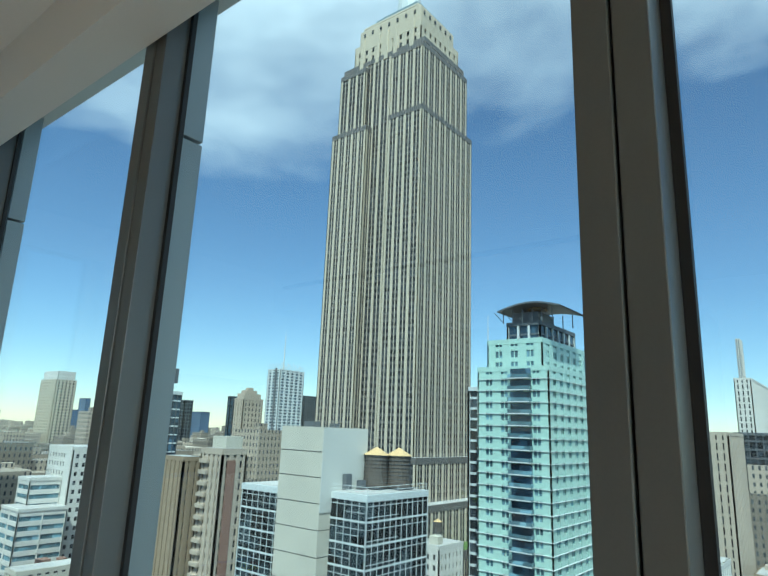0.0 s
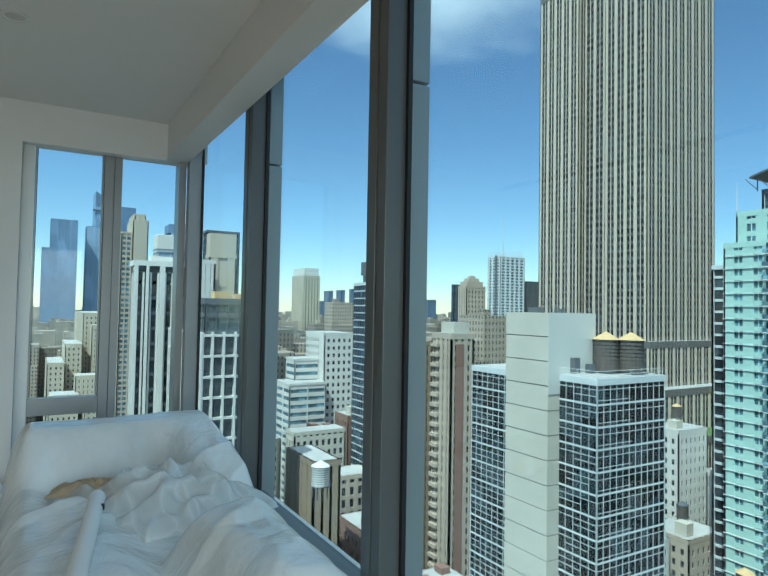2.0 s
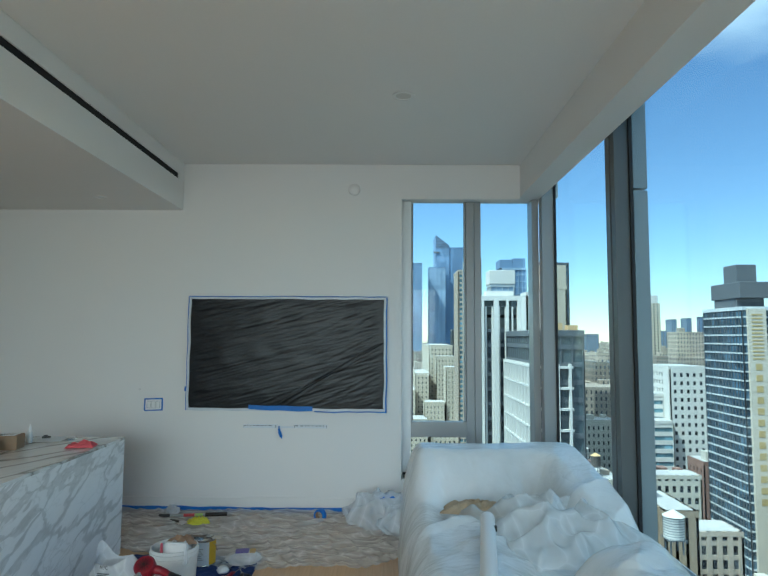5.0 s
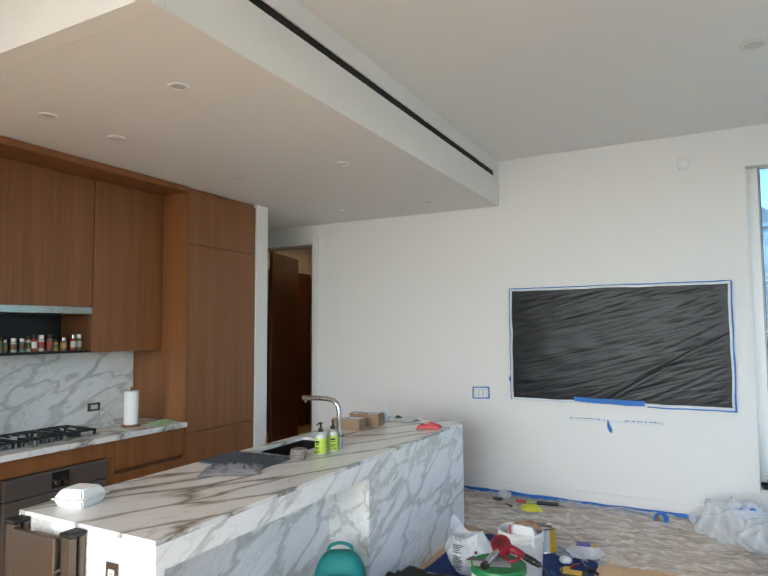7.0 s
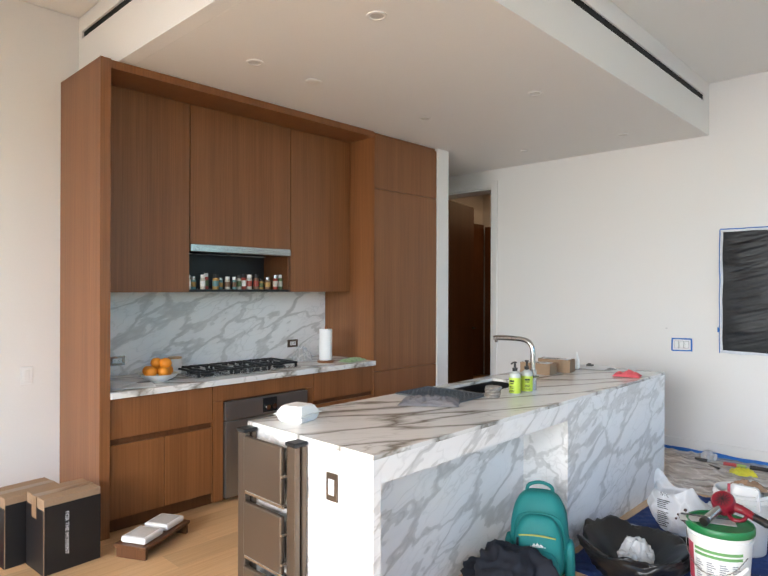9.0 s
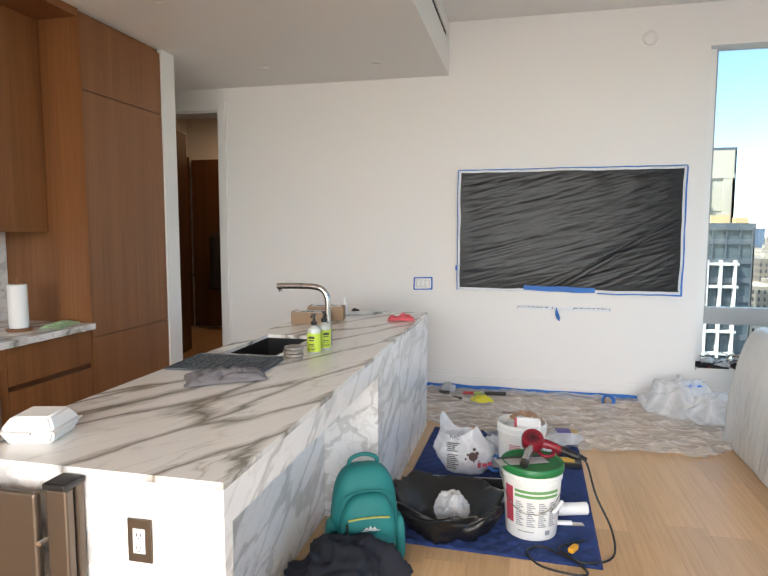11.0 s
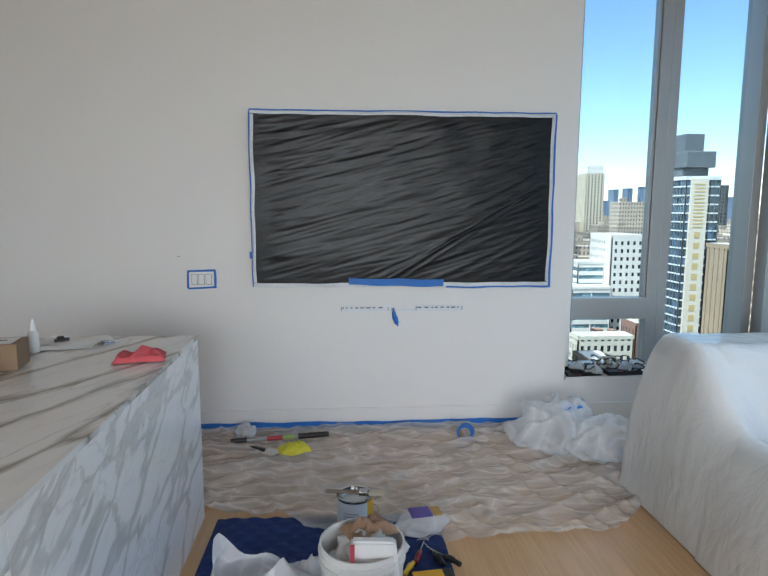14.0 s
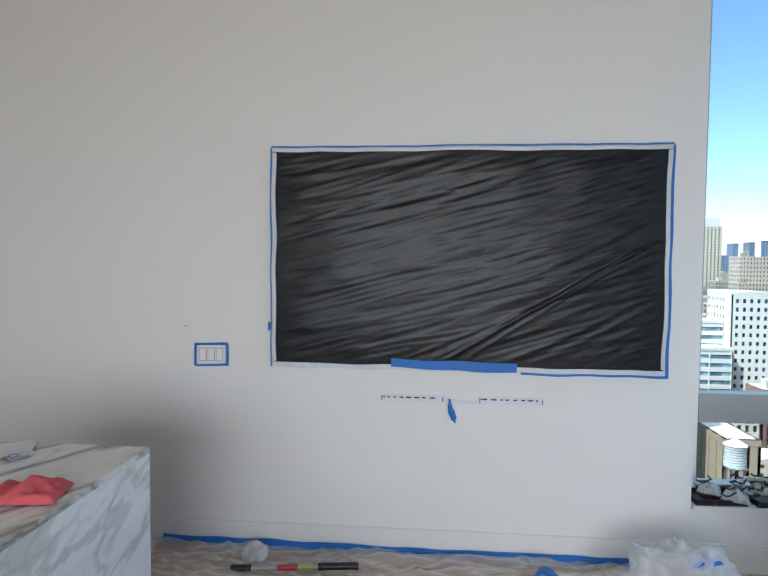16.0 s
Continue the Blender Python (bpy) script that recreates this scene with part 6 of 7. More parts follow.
part("board", boxes(((-0.26, -0.004, 0), (0.34, 0.004, 0.13))), BLACK, bx)
part("white_edge", boxes(((-0.26, -0.005, 0.13), (0.34, 0.005, 0.132))), PRINT_GREY, bx)
solid("paper_scrap", boxes(((-0.07, -0.05, 0), (0.07, 0.05, 0.002))), surface("cream_paper", (0.62, 0.56, 0.46), 0.8), "torn cream paper in the rubbish bag", "paper", at=(0.49, -2.87, 0.075), turn=30)

# backpack with a jacket
TEALC = surface("teal_nylon", (0.008, 0.19, 0.185), 0.65, 0.08, 5, 220, 0.35)
NAVY = surface("black_navy_cloth", (0.008, 0.010, 0.018), 0.85, 0.12, 5, 160, 0.4)
bp = thing("backpack", "teal backpack standing against the island", "backpack", (0.025, -3.21, 0), 26)


def pillow(sx, sy, sz, seed, p=3.2, sub=5, taper=0.12):
    """A padded pouch: a rounded block with soft uneven sides, standing on z = 0."""
    bm = bmesh.new()
    bmesh.ops.create_icosphere(bm, subdivisions=sub, radius=1)
    for v in bm.verts:
        d = v.co.normalized()
        k = (abs(d.x) ** p + abs(d.y) ** p + abs(d.z) ** p) ** (-1 / p)
        q = d * k
        t = 1 - taper * (q.z + 1) ** 1.5 / 2
        w = 1 + 0.025 * noise.noise(q * 2.5 + Vector((seed, 0, 0))) + 0.008 * noise.noise(q * 8)
        v.co = Vector((q.x * sx * t * w, q.y * sy * t * w, (q.z + 1) * sz))
    return bm


part("main_pouch", pillow(0.165, 0.10, 0.24, 1.0), TEALC, bp, smooth=True)
o = part("front_pouch", pillow(0.135, 0.07, 0.18, 2.0), TEALC, bp, smooth=True)
o.location = (0.0, -0.085, 0.015)
o = part("lower_pocket", pillow(0.115, 0.045, 0.10, 3.0), TEALC, bp, smooth=True)
o.location = (0.0, -0.145, 0.01)
for sx in (-1, 1):
    o = part("side_pocket", pillow(0.03, 0.07, 0.11, 4.0 + sx), TEALC, bp, smooth=True)
    o.location = (sx * 0.16, -0.02, 0.01)
part("top_handle", tube(bmesh.new(), ((-0.07, 0.02, 0.45), (-0.06, 0.02, 0.495), (0, 0.02, 0.515), (0.06, 0.02, 0.495), (0.07, 0.02, 0.45)), 0.010, 8), TEALC, bp, smooth=True)
part("zip", tube(bmesh.new(), ((-0.10, -0.146, 0.275), (-0.04, -0.155, 0.285), (0.03, -0.155, 0.285), (0.09, -0.146, 0.275)), 0.005, 6), surface("lime_piping", (0.45, 0.42, 0.10), 0.6), bp, "yellow zip", smooth=True)
part("zip", tube(bmesh.new(), ((-0.135, -0.07, 0.20), (-0.12, -0.10, 0.34), (-0.06, -0.11, 0.385), (0.06, -0.11, 0.385), (0.12, -0.10, 0.34), (0.135, -0.07, 0.2)), 0.004, 6), TEALC, bp, smooth=True)
part("zip_pull", boxes(((-0.112, -0.158, 0.215), (-0.100, -0.150, 0.265)), bevel=0.002), BLACK, bp)
part("badge", boxes(((-0.022, -0.192, 0.15), (0.022, -0.186, 0.19)), bevel=0.002), STEEL, bp)
bm = bmesh.new()
for k in range(3):
    x = -0.02 + 0.018 * k
    q = [bm.verts.new(p) for p in ((x - 0.012, -0.160, 0.232), (x + 0.012, -0.160, 0.232), (x, -0.160, 0.246 + 0.006 * (k == 1)))]
    bm.faces.new(q)
box(bm, (-0.04, -0.161, 0.227), (0.04, -0.159, 0.230))
part("emblem", bm, WHITE_PLASTIC, bp, "small white peak emblem")
solid("jacket", pile(0.26, 0.27, 77, 5, (1.05, 0.75, 1)), NAVY, "dark navy jacket dropped before the backpack", "jacket", at=(0.03, -3.50, 0.001), turn=15, smooth=True)

# window ledge clutter
for x, nm in ((2.42, "parts"), (2.72, "parts")):
    ty = thing("tool_tray", "black plastic tray full of small tools and cables", "tray", (x, 0.085, 0.3355), 3, "tool trays")
    part("tray", boxes(((-0.13, -0.085, 0), (0.13, 0.085, 0.006)), ((-0.13, -0.085, 0.006), (0.13, -0.08, 0.03)), ((-0.13, 0.08, 0.006), (0.13, 0.085, 0.03)), ((-0.13, -0.08, 0.006), (-0.125, 0.08, 0.03)), ((0.125, -0.08, 0.006), (0.13, 0.08, 0.03)), bevel=0.002), BLACK, ty)
rng = random.Random(19)
for k in range(26):
    x, y, z = 2.33 + rng.random() * 0.56, 0.03 + rng.random() * 0.11, 0.345 + rng.random() * 0.035
    kind = k % 4
    if kind == 0:
        ob = thing("cable_coil", "black coiled cable on the ledge", "cable", (x, y, z + 0.01), rng.uniform(0, 180), "cables")
        part("coil", tube(bmesh.new(), [(0.035 * math.cos(a * 0.7), 0.03 * math.sin(a * 0.7), 0.004 * a + 0.006 * math.sin(a * 2)) for a in range(0, 20)], 0.004, 6), BLACK, ob, smooth=True)
    elif kind == 1:
        ob = thing("hand_tool", "small black handled tool on the ledge", "tool", (x, y, z), rng.uniform(0, 180), "hand tools")
        part("handle", tube(bmesh.new(), ((-0.05, 0, 0), (0, 0, 0.004), (0.02, 0, 0.002)), 0.009, 8), rng.choice((BLACK, RED, GREY_RUBBER)), ob, smooth=True)
        part("shank", cyl(bmesh.new(), (0.02, 0, 0.002), (0.08, 0, 0.006), 0.003, seg=8), STEEL, ob)
    elif kind == 2:
        solid("plastic_pouch", crumpled(0.11, 0.09, 0.05, 80 + k, 14, 0.6, 14), BAGFILM, "crumpled clear pouch of screws", "pouch", "pouches", at=(x, y, z), turn=rng.uniform(0, 180), smooth=True)
    else:
        solid("screw_box", boxes(((-0.03, -0.02, 0), (0.03, 0.02, 0.02)), ((-0.025, -0.015, 0.02), (0.025, 0.015, 0.022)), bevel=0.002), rng.choice((BLACK, DARK_STEEL, WHITE_PLASTIC, GREY_RUBBER)), "small plastic parts box on the ledge", "box", "parts boxes", at=(x, y, z - 0.005), turn=rng.uniform(0, 180))
for x, m1 in ((2.66, CLEAR), (2.60, WHITE_PLASTIC)):
    bm = lathe(bmesh.new(), [(0.03, -0.022), (0.045, -0.022), (0.045, 0.022), (0.03, 0.022), (0.03, -0.022)], seg=28)
    bmesh.ops.rotate(bm, verts=bm.verts, matrix=Matrix.Rotation(radians(75), 3, "X"))
    solid("packing_tape", bm, surface("clear_tape_roll", (0.45, 0.42, 0.36), 0.25), "roll of clear packing tape on the ledge", "tape roll", "packing tape rolls", at=(x, 0.10, 0.41), smooth=40)
gb_ = thing("glue_bottle", "small white glue bottle with a green tip", "bottle", (2.98, 0.12, 0.3355))
part("bottle", lathe(bmesh.new(), [(0, 0), (0.017, 0), (0.018, 0.05), (0.008, 0.06), (0, 0.06)], seg=14), WHITE_PLASTIC, gb_, smooth=40)
part("tip", lathe(bmesh.new(), [(0.008, 0.06), (0.007, 0.075), (0.002, 0.10), (0, 0.10)], seg=12), GREEN_LID, gb_, smooth=40)

# ---- the city outside, on one street grid with the room ----
def city_glass(name, color, rough=0.08, vary=0.5, cell=(0.35, 0.35, 0.28)):
    """Dark panes with blinds and reflections painted into the base colour, differing from pane to pane."""
    m = material(name, color, rough, 0.0, 0.5)
    mp = coords(m, cell)
    v = node(m, "ShaderNodeTexVoronoi", Scale=1.0)
    v.distance = "CHEBYCHEV"
    link(m, mp, "Vector", v, "Vector")
    bw = node(m, "ShaderNodeRGBToBW")
    link(m, v, "Color", bw, "Color")
    lo, hi = [c * (1 - vary) for c in color], [min(1, c * (1 + vary * 2.2)) for c in color]
    r = ramp(m, bw, "Val", [(0.25, lo), (0.6, color), (0.9, hi)])
    link(m, r, "Color", bsdf(m), "Base Color")
    return m


def far_blocks(name, color, pane, cell):
    """Masonry with rows of windows for blocks too far off to part."""
    m = material(name, color, 0.8)
    mp = coords(m, (1, 1, 1))
    sep = node(m, "ShaderNodeSeparateXYZ")
    link(m, mp, "Vector", sep, "Vector")
    flat = node(m, "ShaderNodeMath")
    link(m, sep, "X", flat, 0)
    link(m, sep, "Y", flat, 1)
    com = node(m, "ShaderNodeCombineXYZ")
    link(m, flat, "Value", com, "X")
    link(m, sep, "Z", com, "Y")
    b = node(m, "ShaderNodeTexBrick", Scale=1.0)
    b.offset = 0.0
    b.inputs["Brick Width"].default_value, b.inputs["Row Height"].default_value = cell
    b.inputs["Mortar Size"].default_value = 0.85
    b.inputs["Mortar Smooth"].default_value = 0.0
    info = node(m, "ShaderNodeNewGeometry")
    hue = node(m, "ShaderNodeMixRGB")
    hue.inputs["Color1"].default_value = (*[c * 0.55 for c in color], 1)
    hue.inputs["Color2"].default_value = (*[min(1, c * 1.45) for c in color], 1)
    link(m, info, "Random Per Island", hue, "Fac")
    link(m, com, "Vector", b, "Vector")
    b.inputs["Color1"].default_value, b.inputs["Color2"].default_value = (*pane, 1), (*[p * 2.5 for p in pane], 1)
    link(m, hue, "Color", b, "Mortar")
    link(m, b, "Color", bsdf(m), "Base Color")
    return m


LIME = surface("pale_limestone", (0.56, 0.485, 0.37), 0.8, 0.06, 0.02, 0.4, 0.0)
SPANDREL = surface("grey_spandrel", (0.15, 0.14, 0.13), 0.5, 0.12, 0.1, 1.2, 0.0)
MATT_PANE = city_glass("dull_tower_panes", (0.035, 0.04, 0.045), 0.45, 0.5)
bsdf(MATT_PANE).inputs["Specular IOR Level"].default_value = 0.15
DARK_PANE = city_glass("dark_tower_panes", (0.035, 0.042, 0.05))
BLUE_PANE = city_glass("blue_tower_panes", (0.05, 0.085, 0.12), 0.05, 0.5)
# far blue glass: haze and reflected sky are put into the base colour
HAZED_BLUE = city_glass("hazed_blue_panes", (0.19, 0.28, 0.42), 0.5, 0.14, (0.05, 0.05, 0.03))
HAZED_PALE = city_glass("hazed_pale_panes", (0.34, 0.44, 0.56), 0.5, 0.14, (0.05, 0.05, 0.03))
for far_pane in (HAZED_BLUE, HAZED_PALE):
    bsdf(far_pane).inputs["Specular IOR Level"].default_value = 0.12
TEAL_PANE = city_glass("teal_tower_panes", (0.13, 0.22, 0.26), 0.08, 0.4)
TEAL = surface("pale_teal_panel", (0.43, 0.61, 0.54), 0.3, 0.05, 0.1, 1.0, 0.0)
CONCRETE = surface("pale_concrete", (0.55, 0.515, 0.43), 0.85, 0.07, 0.25, 2.5, 0.1)
WHITE_METAL = surface("pale_metal_frame", (0.60, 0.63, 0.62), 0.4, 0.04, 0.3, 2.0, 0.0)
BEIGE = surface("beige_brick", (0.46, 0.39, 0.31), 0.85, 0.08, 0.05, 1.5, 0.0)
TAN = surface("tan_brick", (0.30, 0.23, 0.155), 0.85, 0.08, 0.05, 1.5, 0.0)
RED_BRICK = surface("red_brick", (0.25, 0.145, 0.11), 0.85, 0.08, 0.05, 1.5, 0.0)
WHITE_STONE = surface("white_stone", (0.64, 0.62, 0.57), 0.7, 0.04, 0.05, 1.0, 0.0)
# grey lifted slightly to carry the haze over distant towers
GREY_METAL = surface("dark_grey_metal", (0.11, 0.12, 0.13), 0.5, 0.1, 0.2, 2.0, 0.0)
CREAM = surface("cream_stone", (0.50, 0.44, 0.34), 0.8, 0.05, 0.05, 1.0, 0.0)
ROOF = surface("pale_roof_membrane", (0.46, 0.45, 0.43), 0.9, 0.15, 0.08, 0.6, 0.0)
COPPER = surface("green_copper_roof", (0.16, 0.38, 0.29), 0.7, 0.1, 0.1, 1.0, 0.0)
CEDAR = surface("weathered_tank_cedar", (0.13, 0.105, 0.085), 0.85, 0.15, 0.3, 3.0, 0.0)
TANK_ROOF = surface("tan_tank_roof", (0.58, 0.40, 0.20), 0.8, 0.06, 0.4, 3.0, 0.0)
LAWN = surface("roof_lawn", (0.10, 0.17, 0.04), 0.95, 0.2, 0.3, 3.0, 0.0)
FAR_MASONRY = far_blocks("far_masonry", (0.34, 0.29, 0.23), (0.03, 0.035, 0.04), (2.6, 3.6))
GROUND_Z = -135.0


def quick_box(verts, faces, lo, hi):
    n = len(verts)
    verts += [(x, y, z) for z in (lo[2], hi[2]) for x, y in ((lo[0], lo[1]), (hi[0], lo[1]), (hi[0], hi[1]), (lo[0], hi[1]))]
    faces += [tuple(n + i for i in f) for f in ((0, 3, 2, 1), (4, 5, 6, 7), (0, 1, 5, 4), (1, 2, 6, 5), (2, 3, 7, 6), (3, 0, 4, 7))]


def quick_part(name, items, mat, parent, label="", stuff=False):
    verts, faces = [], []
    for lo, hi in items:
        quick_box(verts, faces, lo, hi)
    me = bpy.data.meshes.new(name)
    me.from_pydata(verts, [], faces)
    me.materials.append(mat)
    ob = new(name, me)
    ob.parent = parent
    tagged(ob, label, kind="stuff" if stuff else "")
    return ob


def clad(parent, x0, y0, x1, y1, z0, z1, pane, pier, band, bay=3.0, pier_w=1.0, storey=3.5, band_h=1.2, out=0.45, band_out=0.25, thin=0.0, thin_mat=None, cap=1.2, roof=None):
    """A storeyed block: glazed core, upright piers, floor bands, a parapet and a roof."""
    quick_part("glazing", [((x0 + out, y0 + out, z0), (x1 - out, y1 - out, z1 - 0.3))], pane, parent)
    up, mid, flat = [], [], []
    for a0, a1, side in ((y0, y1, "x"), (x0, x1, "y")):
        n = max(1, round((a1 - a0) / bay))
        step = (a1 - a0 - pier_w) / n
        for i in range(n + 1):
            c = a0 + i * step
            if side == "x":
                up += [((x0, c, z0), (x0 + out + 0.1, c + pier_w, z1)), ((x1 - out - 0.1, c, z0), (x1, c + pier_w, z1))]
            else:
                up += [((c, y0, z0), (c + pier_w, y0 + out + 0.1, z1)), ((c, y1 - out - 0.1, z0), (c + pier_w, y1, z1))]
            if thin and i < n:
                d = c + pier_w / 2 + step / 2 - thin / 2
                q = out * 0.45
                if side == "x":
                    mid.append(((x0 + q, d, z0), (x0 + out + 0.1, d + thin, z1)))
                else:
                    mid.append(((d, y0 + q, z0), (d + thin, y0 + out + 0.1, z1)))
    q = out - band_out
    z = z1 - cap
    first = True
    while z > z0:
        h = cap if first else band_h
        k = -0.05 if first else q
        flat.append(((x0 + k, y0 + k, z), (x1 - k, y1 - k, z + h)))
        z -= storey if not first else storey - band_h
        first = False
    ob = quick_part("pier", up, pier, parent, stuff=True)
    quick_part("floor_band", flat, band, parent, stuff=True)
    if mid:
        quick_part("mullion", mid, thin_mat or band, parent, stuff=True)
    quick_part("roof", [((x0 + 0.6, y0 + 0.6, z1 - 0.6), (x1 - 0.6, y1 - 0.6, z1 + 0.06))], roof or ROOF, parent)
    return ob


def tower(name, label, x0, y0, x1, y1, top, pane=DARK_PANE, pier=BEIGE, band=None, group="", **more):
    ob = thing(name, label, "building", group=group)
    clad(ob, x0, y0, x1, y1, GROUND_Z, top, pane, pier, band or pier, **more)
    return ob


def water_tank(x, y, z, r, h, legs=4.0, mat=CEDAR, cone=TANK_ROOF, label="dark wooden rooftop water tank with a conical roof"):
    ob = thing("water_tank", label, "water tank", (x, y, z), group="rooftop water tanks")
    bm = cyl(bmesh.new(), (0, 0, legs), (0, 0, legs + h), r, r * 0.94, 20)
    part("barrel", bm, mat, ob)
    bm = bmesh.new()
    for k in range(9):
        zz = legs + 0.15 + k * (h - 0.3) / 8
        cyl(bm, (0, 0, zz - 0.035), (0, 0, zz + 0.035), r * 1.015, r * 1.015, 20)
    part("hoops", bm, GREY_METAL, ob)
    part("cone_roof", cyl(bmesh.new(), (0, 0, legs + h), (0, 0, legs + h + r * 0.62), r * 1.06, 0.05, 20), cone, ob)
    bm = bmesh.new()
    for sx in (-1, 1):
        for sy in (-1, 1):
            box(bm, (sx * r * 0.6 - 0.12, sy * r * 0.6 - 0.12, 0), (sx * r * 0.6 + 0.12, sy * r * 0.6 + 0.12, legs))
    box(bm, (-r * 0.9, -r * 0.9, legs - 0.25), (r * 0.9, r * 0.9, legs))
    part("stand", bm, GREY_METAL, ob)
    return ob


# the great limestone setback tower
esb = thing("limestone_skyscraper", "tall pale limestone setback skyscraper with dark window strips", "skyscraper")
E = dict(bay=6.1, pier_w=1.7, storey=3.75, band_h=1.3, out=0.3, band_out=0.1, thin=0.45, thin_mat=LIME, cap=3.2)
clad(esb, 250.5, 171.5, 294, 234.5, GROUND_Z, 226, MATT_PANE, LIME, SPANDREL, **E)
clad(esb, 245.3, 168.4, 299, 192.3, GROUND_Z, 179, MATT_PANE, LIME, SPANDREL, **E)
clad(esb, 245.3, 209.0, 299, 236.7, GROUND_Z, 178.5, MATT_PANE, LIME, SPANDREL, **E)
clad(esb, 247.5, 170.4, 296.2, 193.4, 176, 221, MATT_PANE, LIME, SPANDREL, **E)
clad(esb, 247.5, 213.5, 296.2, 234.3, 176, 220, MATT_PANE, LIME, SPANDREL, **E)
clad(esb, 250.9, 174.5, 292, 226.5, 215, 240, MATT_PANE, LIME, LIME, bay=6.1, pier_w=3.4, storey=7.5, band_h=2.2, out=0.5, band_out=0.3, cap=5.0)
clad(esb, 243.5, 165.5, 302, 191.5, GROUND_Z, -11, MATT_PANE, LIME, SPANDREL, **E)
clad(esb, 240.0, 158.0, 302, 178, GROUND_Z, -32, MATT_PANE, LIME, SPANDREL, **E)
clad(esb, 236.0, 146.5, 302, 176, GROUND_Z, -51, MATT_PANE, LIME, SPANDREL, roof=LAWN, **E)
clad(esb, 236.0, 205.0, 302, 243, GROUND_Z, -51, MATT_PANE, LIME, SPANDREL, **E)
part("crown", boxes(((252.5, 176.5, 238), (290, 224.5, 252)), ((253.2, 178.5, 252), (289, 222.5, 254.5)), bevel=1.0), LIME, esb)
part("buttress", boxes(*[((250.2, yy - 1.6, 222), (251.6, yy + 1.6, 243)) for yy in (181, 193.5, 200.5, 207.5, 220)], bevel=0.6), LIME, esb)
part("crown_steps", boxes(((257, 181, 254.5), (287, 220, 258)), ((259.5, 184, 258), (285, 217, 261.5)), ((262.5, 187, 261.5), (282, 214, 265))), surface("blue_grey_metal", (0.26, 0.33, 0.35), 0.4, 0.1, 0.1, 1.0, 0.0, 0.3), esb)
bm = cyl(bmesh.new(), (273, 200.5, 265), (273, 200.5, 296), 8.5, 6.0, 12)
cyl(bm, (273, 200.5, 296), (273, 200.5, 328), 3.0, 0.8, 10)
part("mast", bm, WHITE_METAL, esb)
bm = bmesh.new()
for k in range(7):
    yy = 180.5 + 6.6 * k
    box(bm, (252.1, yy - 0.7, 246.5), (252.7, yy + 0.7, 249.0))
for k in range(6):
    xx = 256.5 + 5.8 * k
    box(bm, (xx - 0.7, 176.1, 246.5), (xx + 0.7, 176.7, 249.0))
part("crown_windows", bm, DARK_PANE, esb)
bm = bmesh.new()
for k in range(3):
    cyl(bm, (252 + k, 180 + k * 3, 205), (252 + k, 180 + k * 3, 222 - k * 4), 0.25, 0.15, 6)
part("antennas", bm, WHITE_METAL, esb)

# glass apartment block with its concrete core, near by
CORE_PANE = city_glass("core_block_panes", (0.016, 0.023, 0.027), 0.06, 0.8)
core = thing("concrete_core_building", "glass apartment block with a pale concrete lift core", "building")
G = dict(bay=1.35, pier_w=0.06, storey=3.0, band_h=0.27, out=0.07, band_out=0.06, cap=0.9)
clad(core, 67.9, 48.4, 82.5, 56.6, GROUND_Z, -7.2, CORE_PANE, WHITE_METAL, WHITE_METAL, **G)
clad(core, 66.2, 63.4, 80, 72.8, GROUND_Z, -7.4, CORE_PANE, WHITE_METAL, WHITE_METAL, **G)
bars = []
for k in range(26):
    zz = -8.1 - 3.0 * k
    for dz, x0, x1 in ((0.62, 67.94, 82.4), (2.05, 67.94, 75.0)):
        bars.append(((x0, 48.43, zz - dz), (x1, 48.5, zz - dz + 0.09)))
    bars.append(((67.93, 48.5, zz - 0.62), (68.0, 56.5, zz - 0.53)))
    bars.append(((67.93, 48.5 + 1.35 * (k % 3), zz - 1.5), (68.0, 52.4 + 1.35 * (k % 3), zz - 1.41)))
    for dz in (0.62, 1.6):
        bars.append(((66.23, 63.5, zz - dz - 0.2), (66.3, 72.7, zz - dz - 0.11)))
quick_part("transom", bars, WHITE_METAL, core, stuff=True)
slabs = []
for k in range(24):
    top = 1.6 - k * 3.5
    slabs.append(((65.6 + 0.05 * (k % 2), 55.1, top - 3.36), (75.5, 63.8, top)))
quick_part("concrete_lift", slabs, CONCRETE, core, "pale board-marked concrete")
quick_part("joint", [((65.75, 55.2, -82), (75.4, 63.7, 1.4))], GREY_METAL, core)
part("side_wall", boxes(((65.62, 55.0, -10), (75.4, 55.09, 1.55))), surface("pale_render", (0.58, 0.575, 0.53), 0.8, 0.04, 0.3, 3.0, 0.0), core)
rng = random.Random(5)
items = []
for k in range(15):
    zz = -8.1 - 3.0 * k
    for j in range(11):
        if rng.random() < 0.42:
            xx = 68.3 + j * 1.3
            items.append(((xx, 48.55, zz - 2.55), (xx + 0.7, 48.65, zz - 2.55 + rng.choice((0.8, 1.3)))))
        if j < 6 and rng.random() < 0.55:
            yy = 49 + j * 1.2
            items.append(((68.02, yy, zz - 2.1), (68.14, yy + 1.15, zz - 2.02)))
            items.append(((68.02, yy, zz - 1.2), (68.14, yy + 1.15, zz - 1.12)))
quick_part("sash_panels", items, WHITE_METAL, core, stuff=True)
bm = bmesh.new()
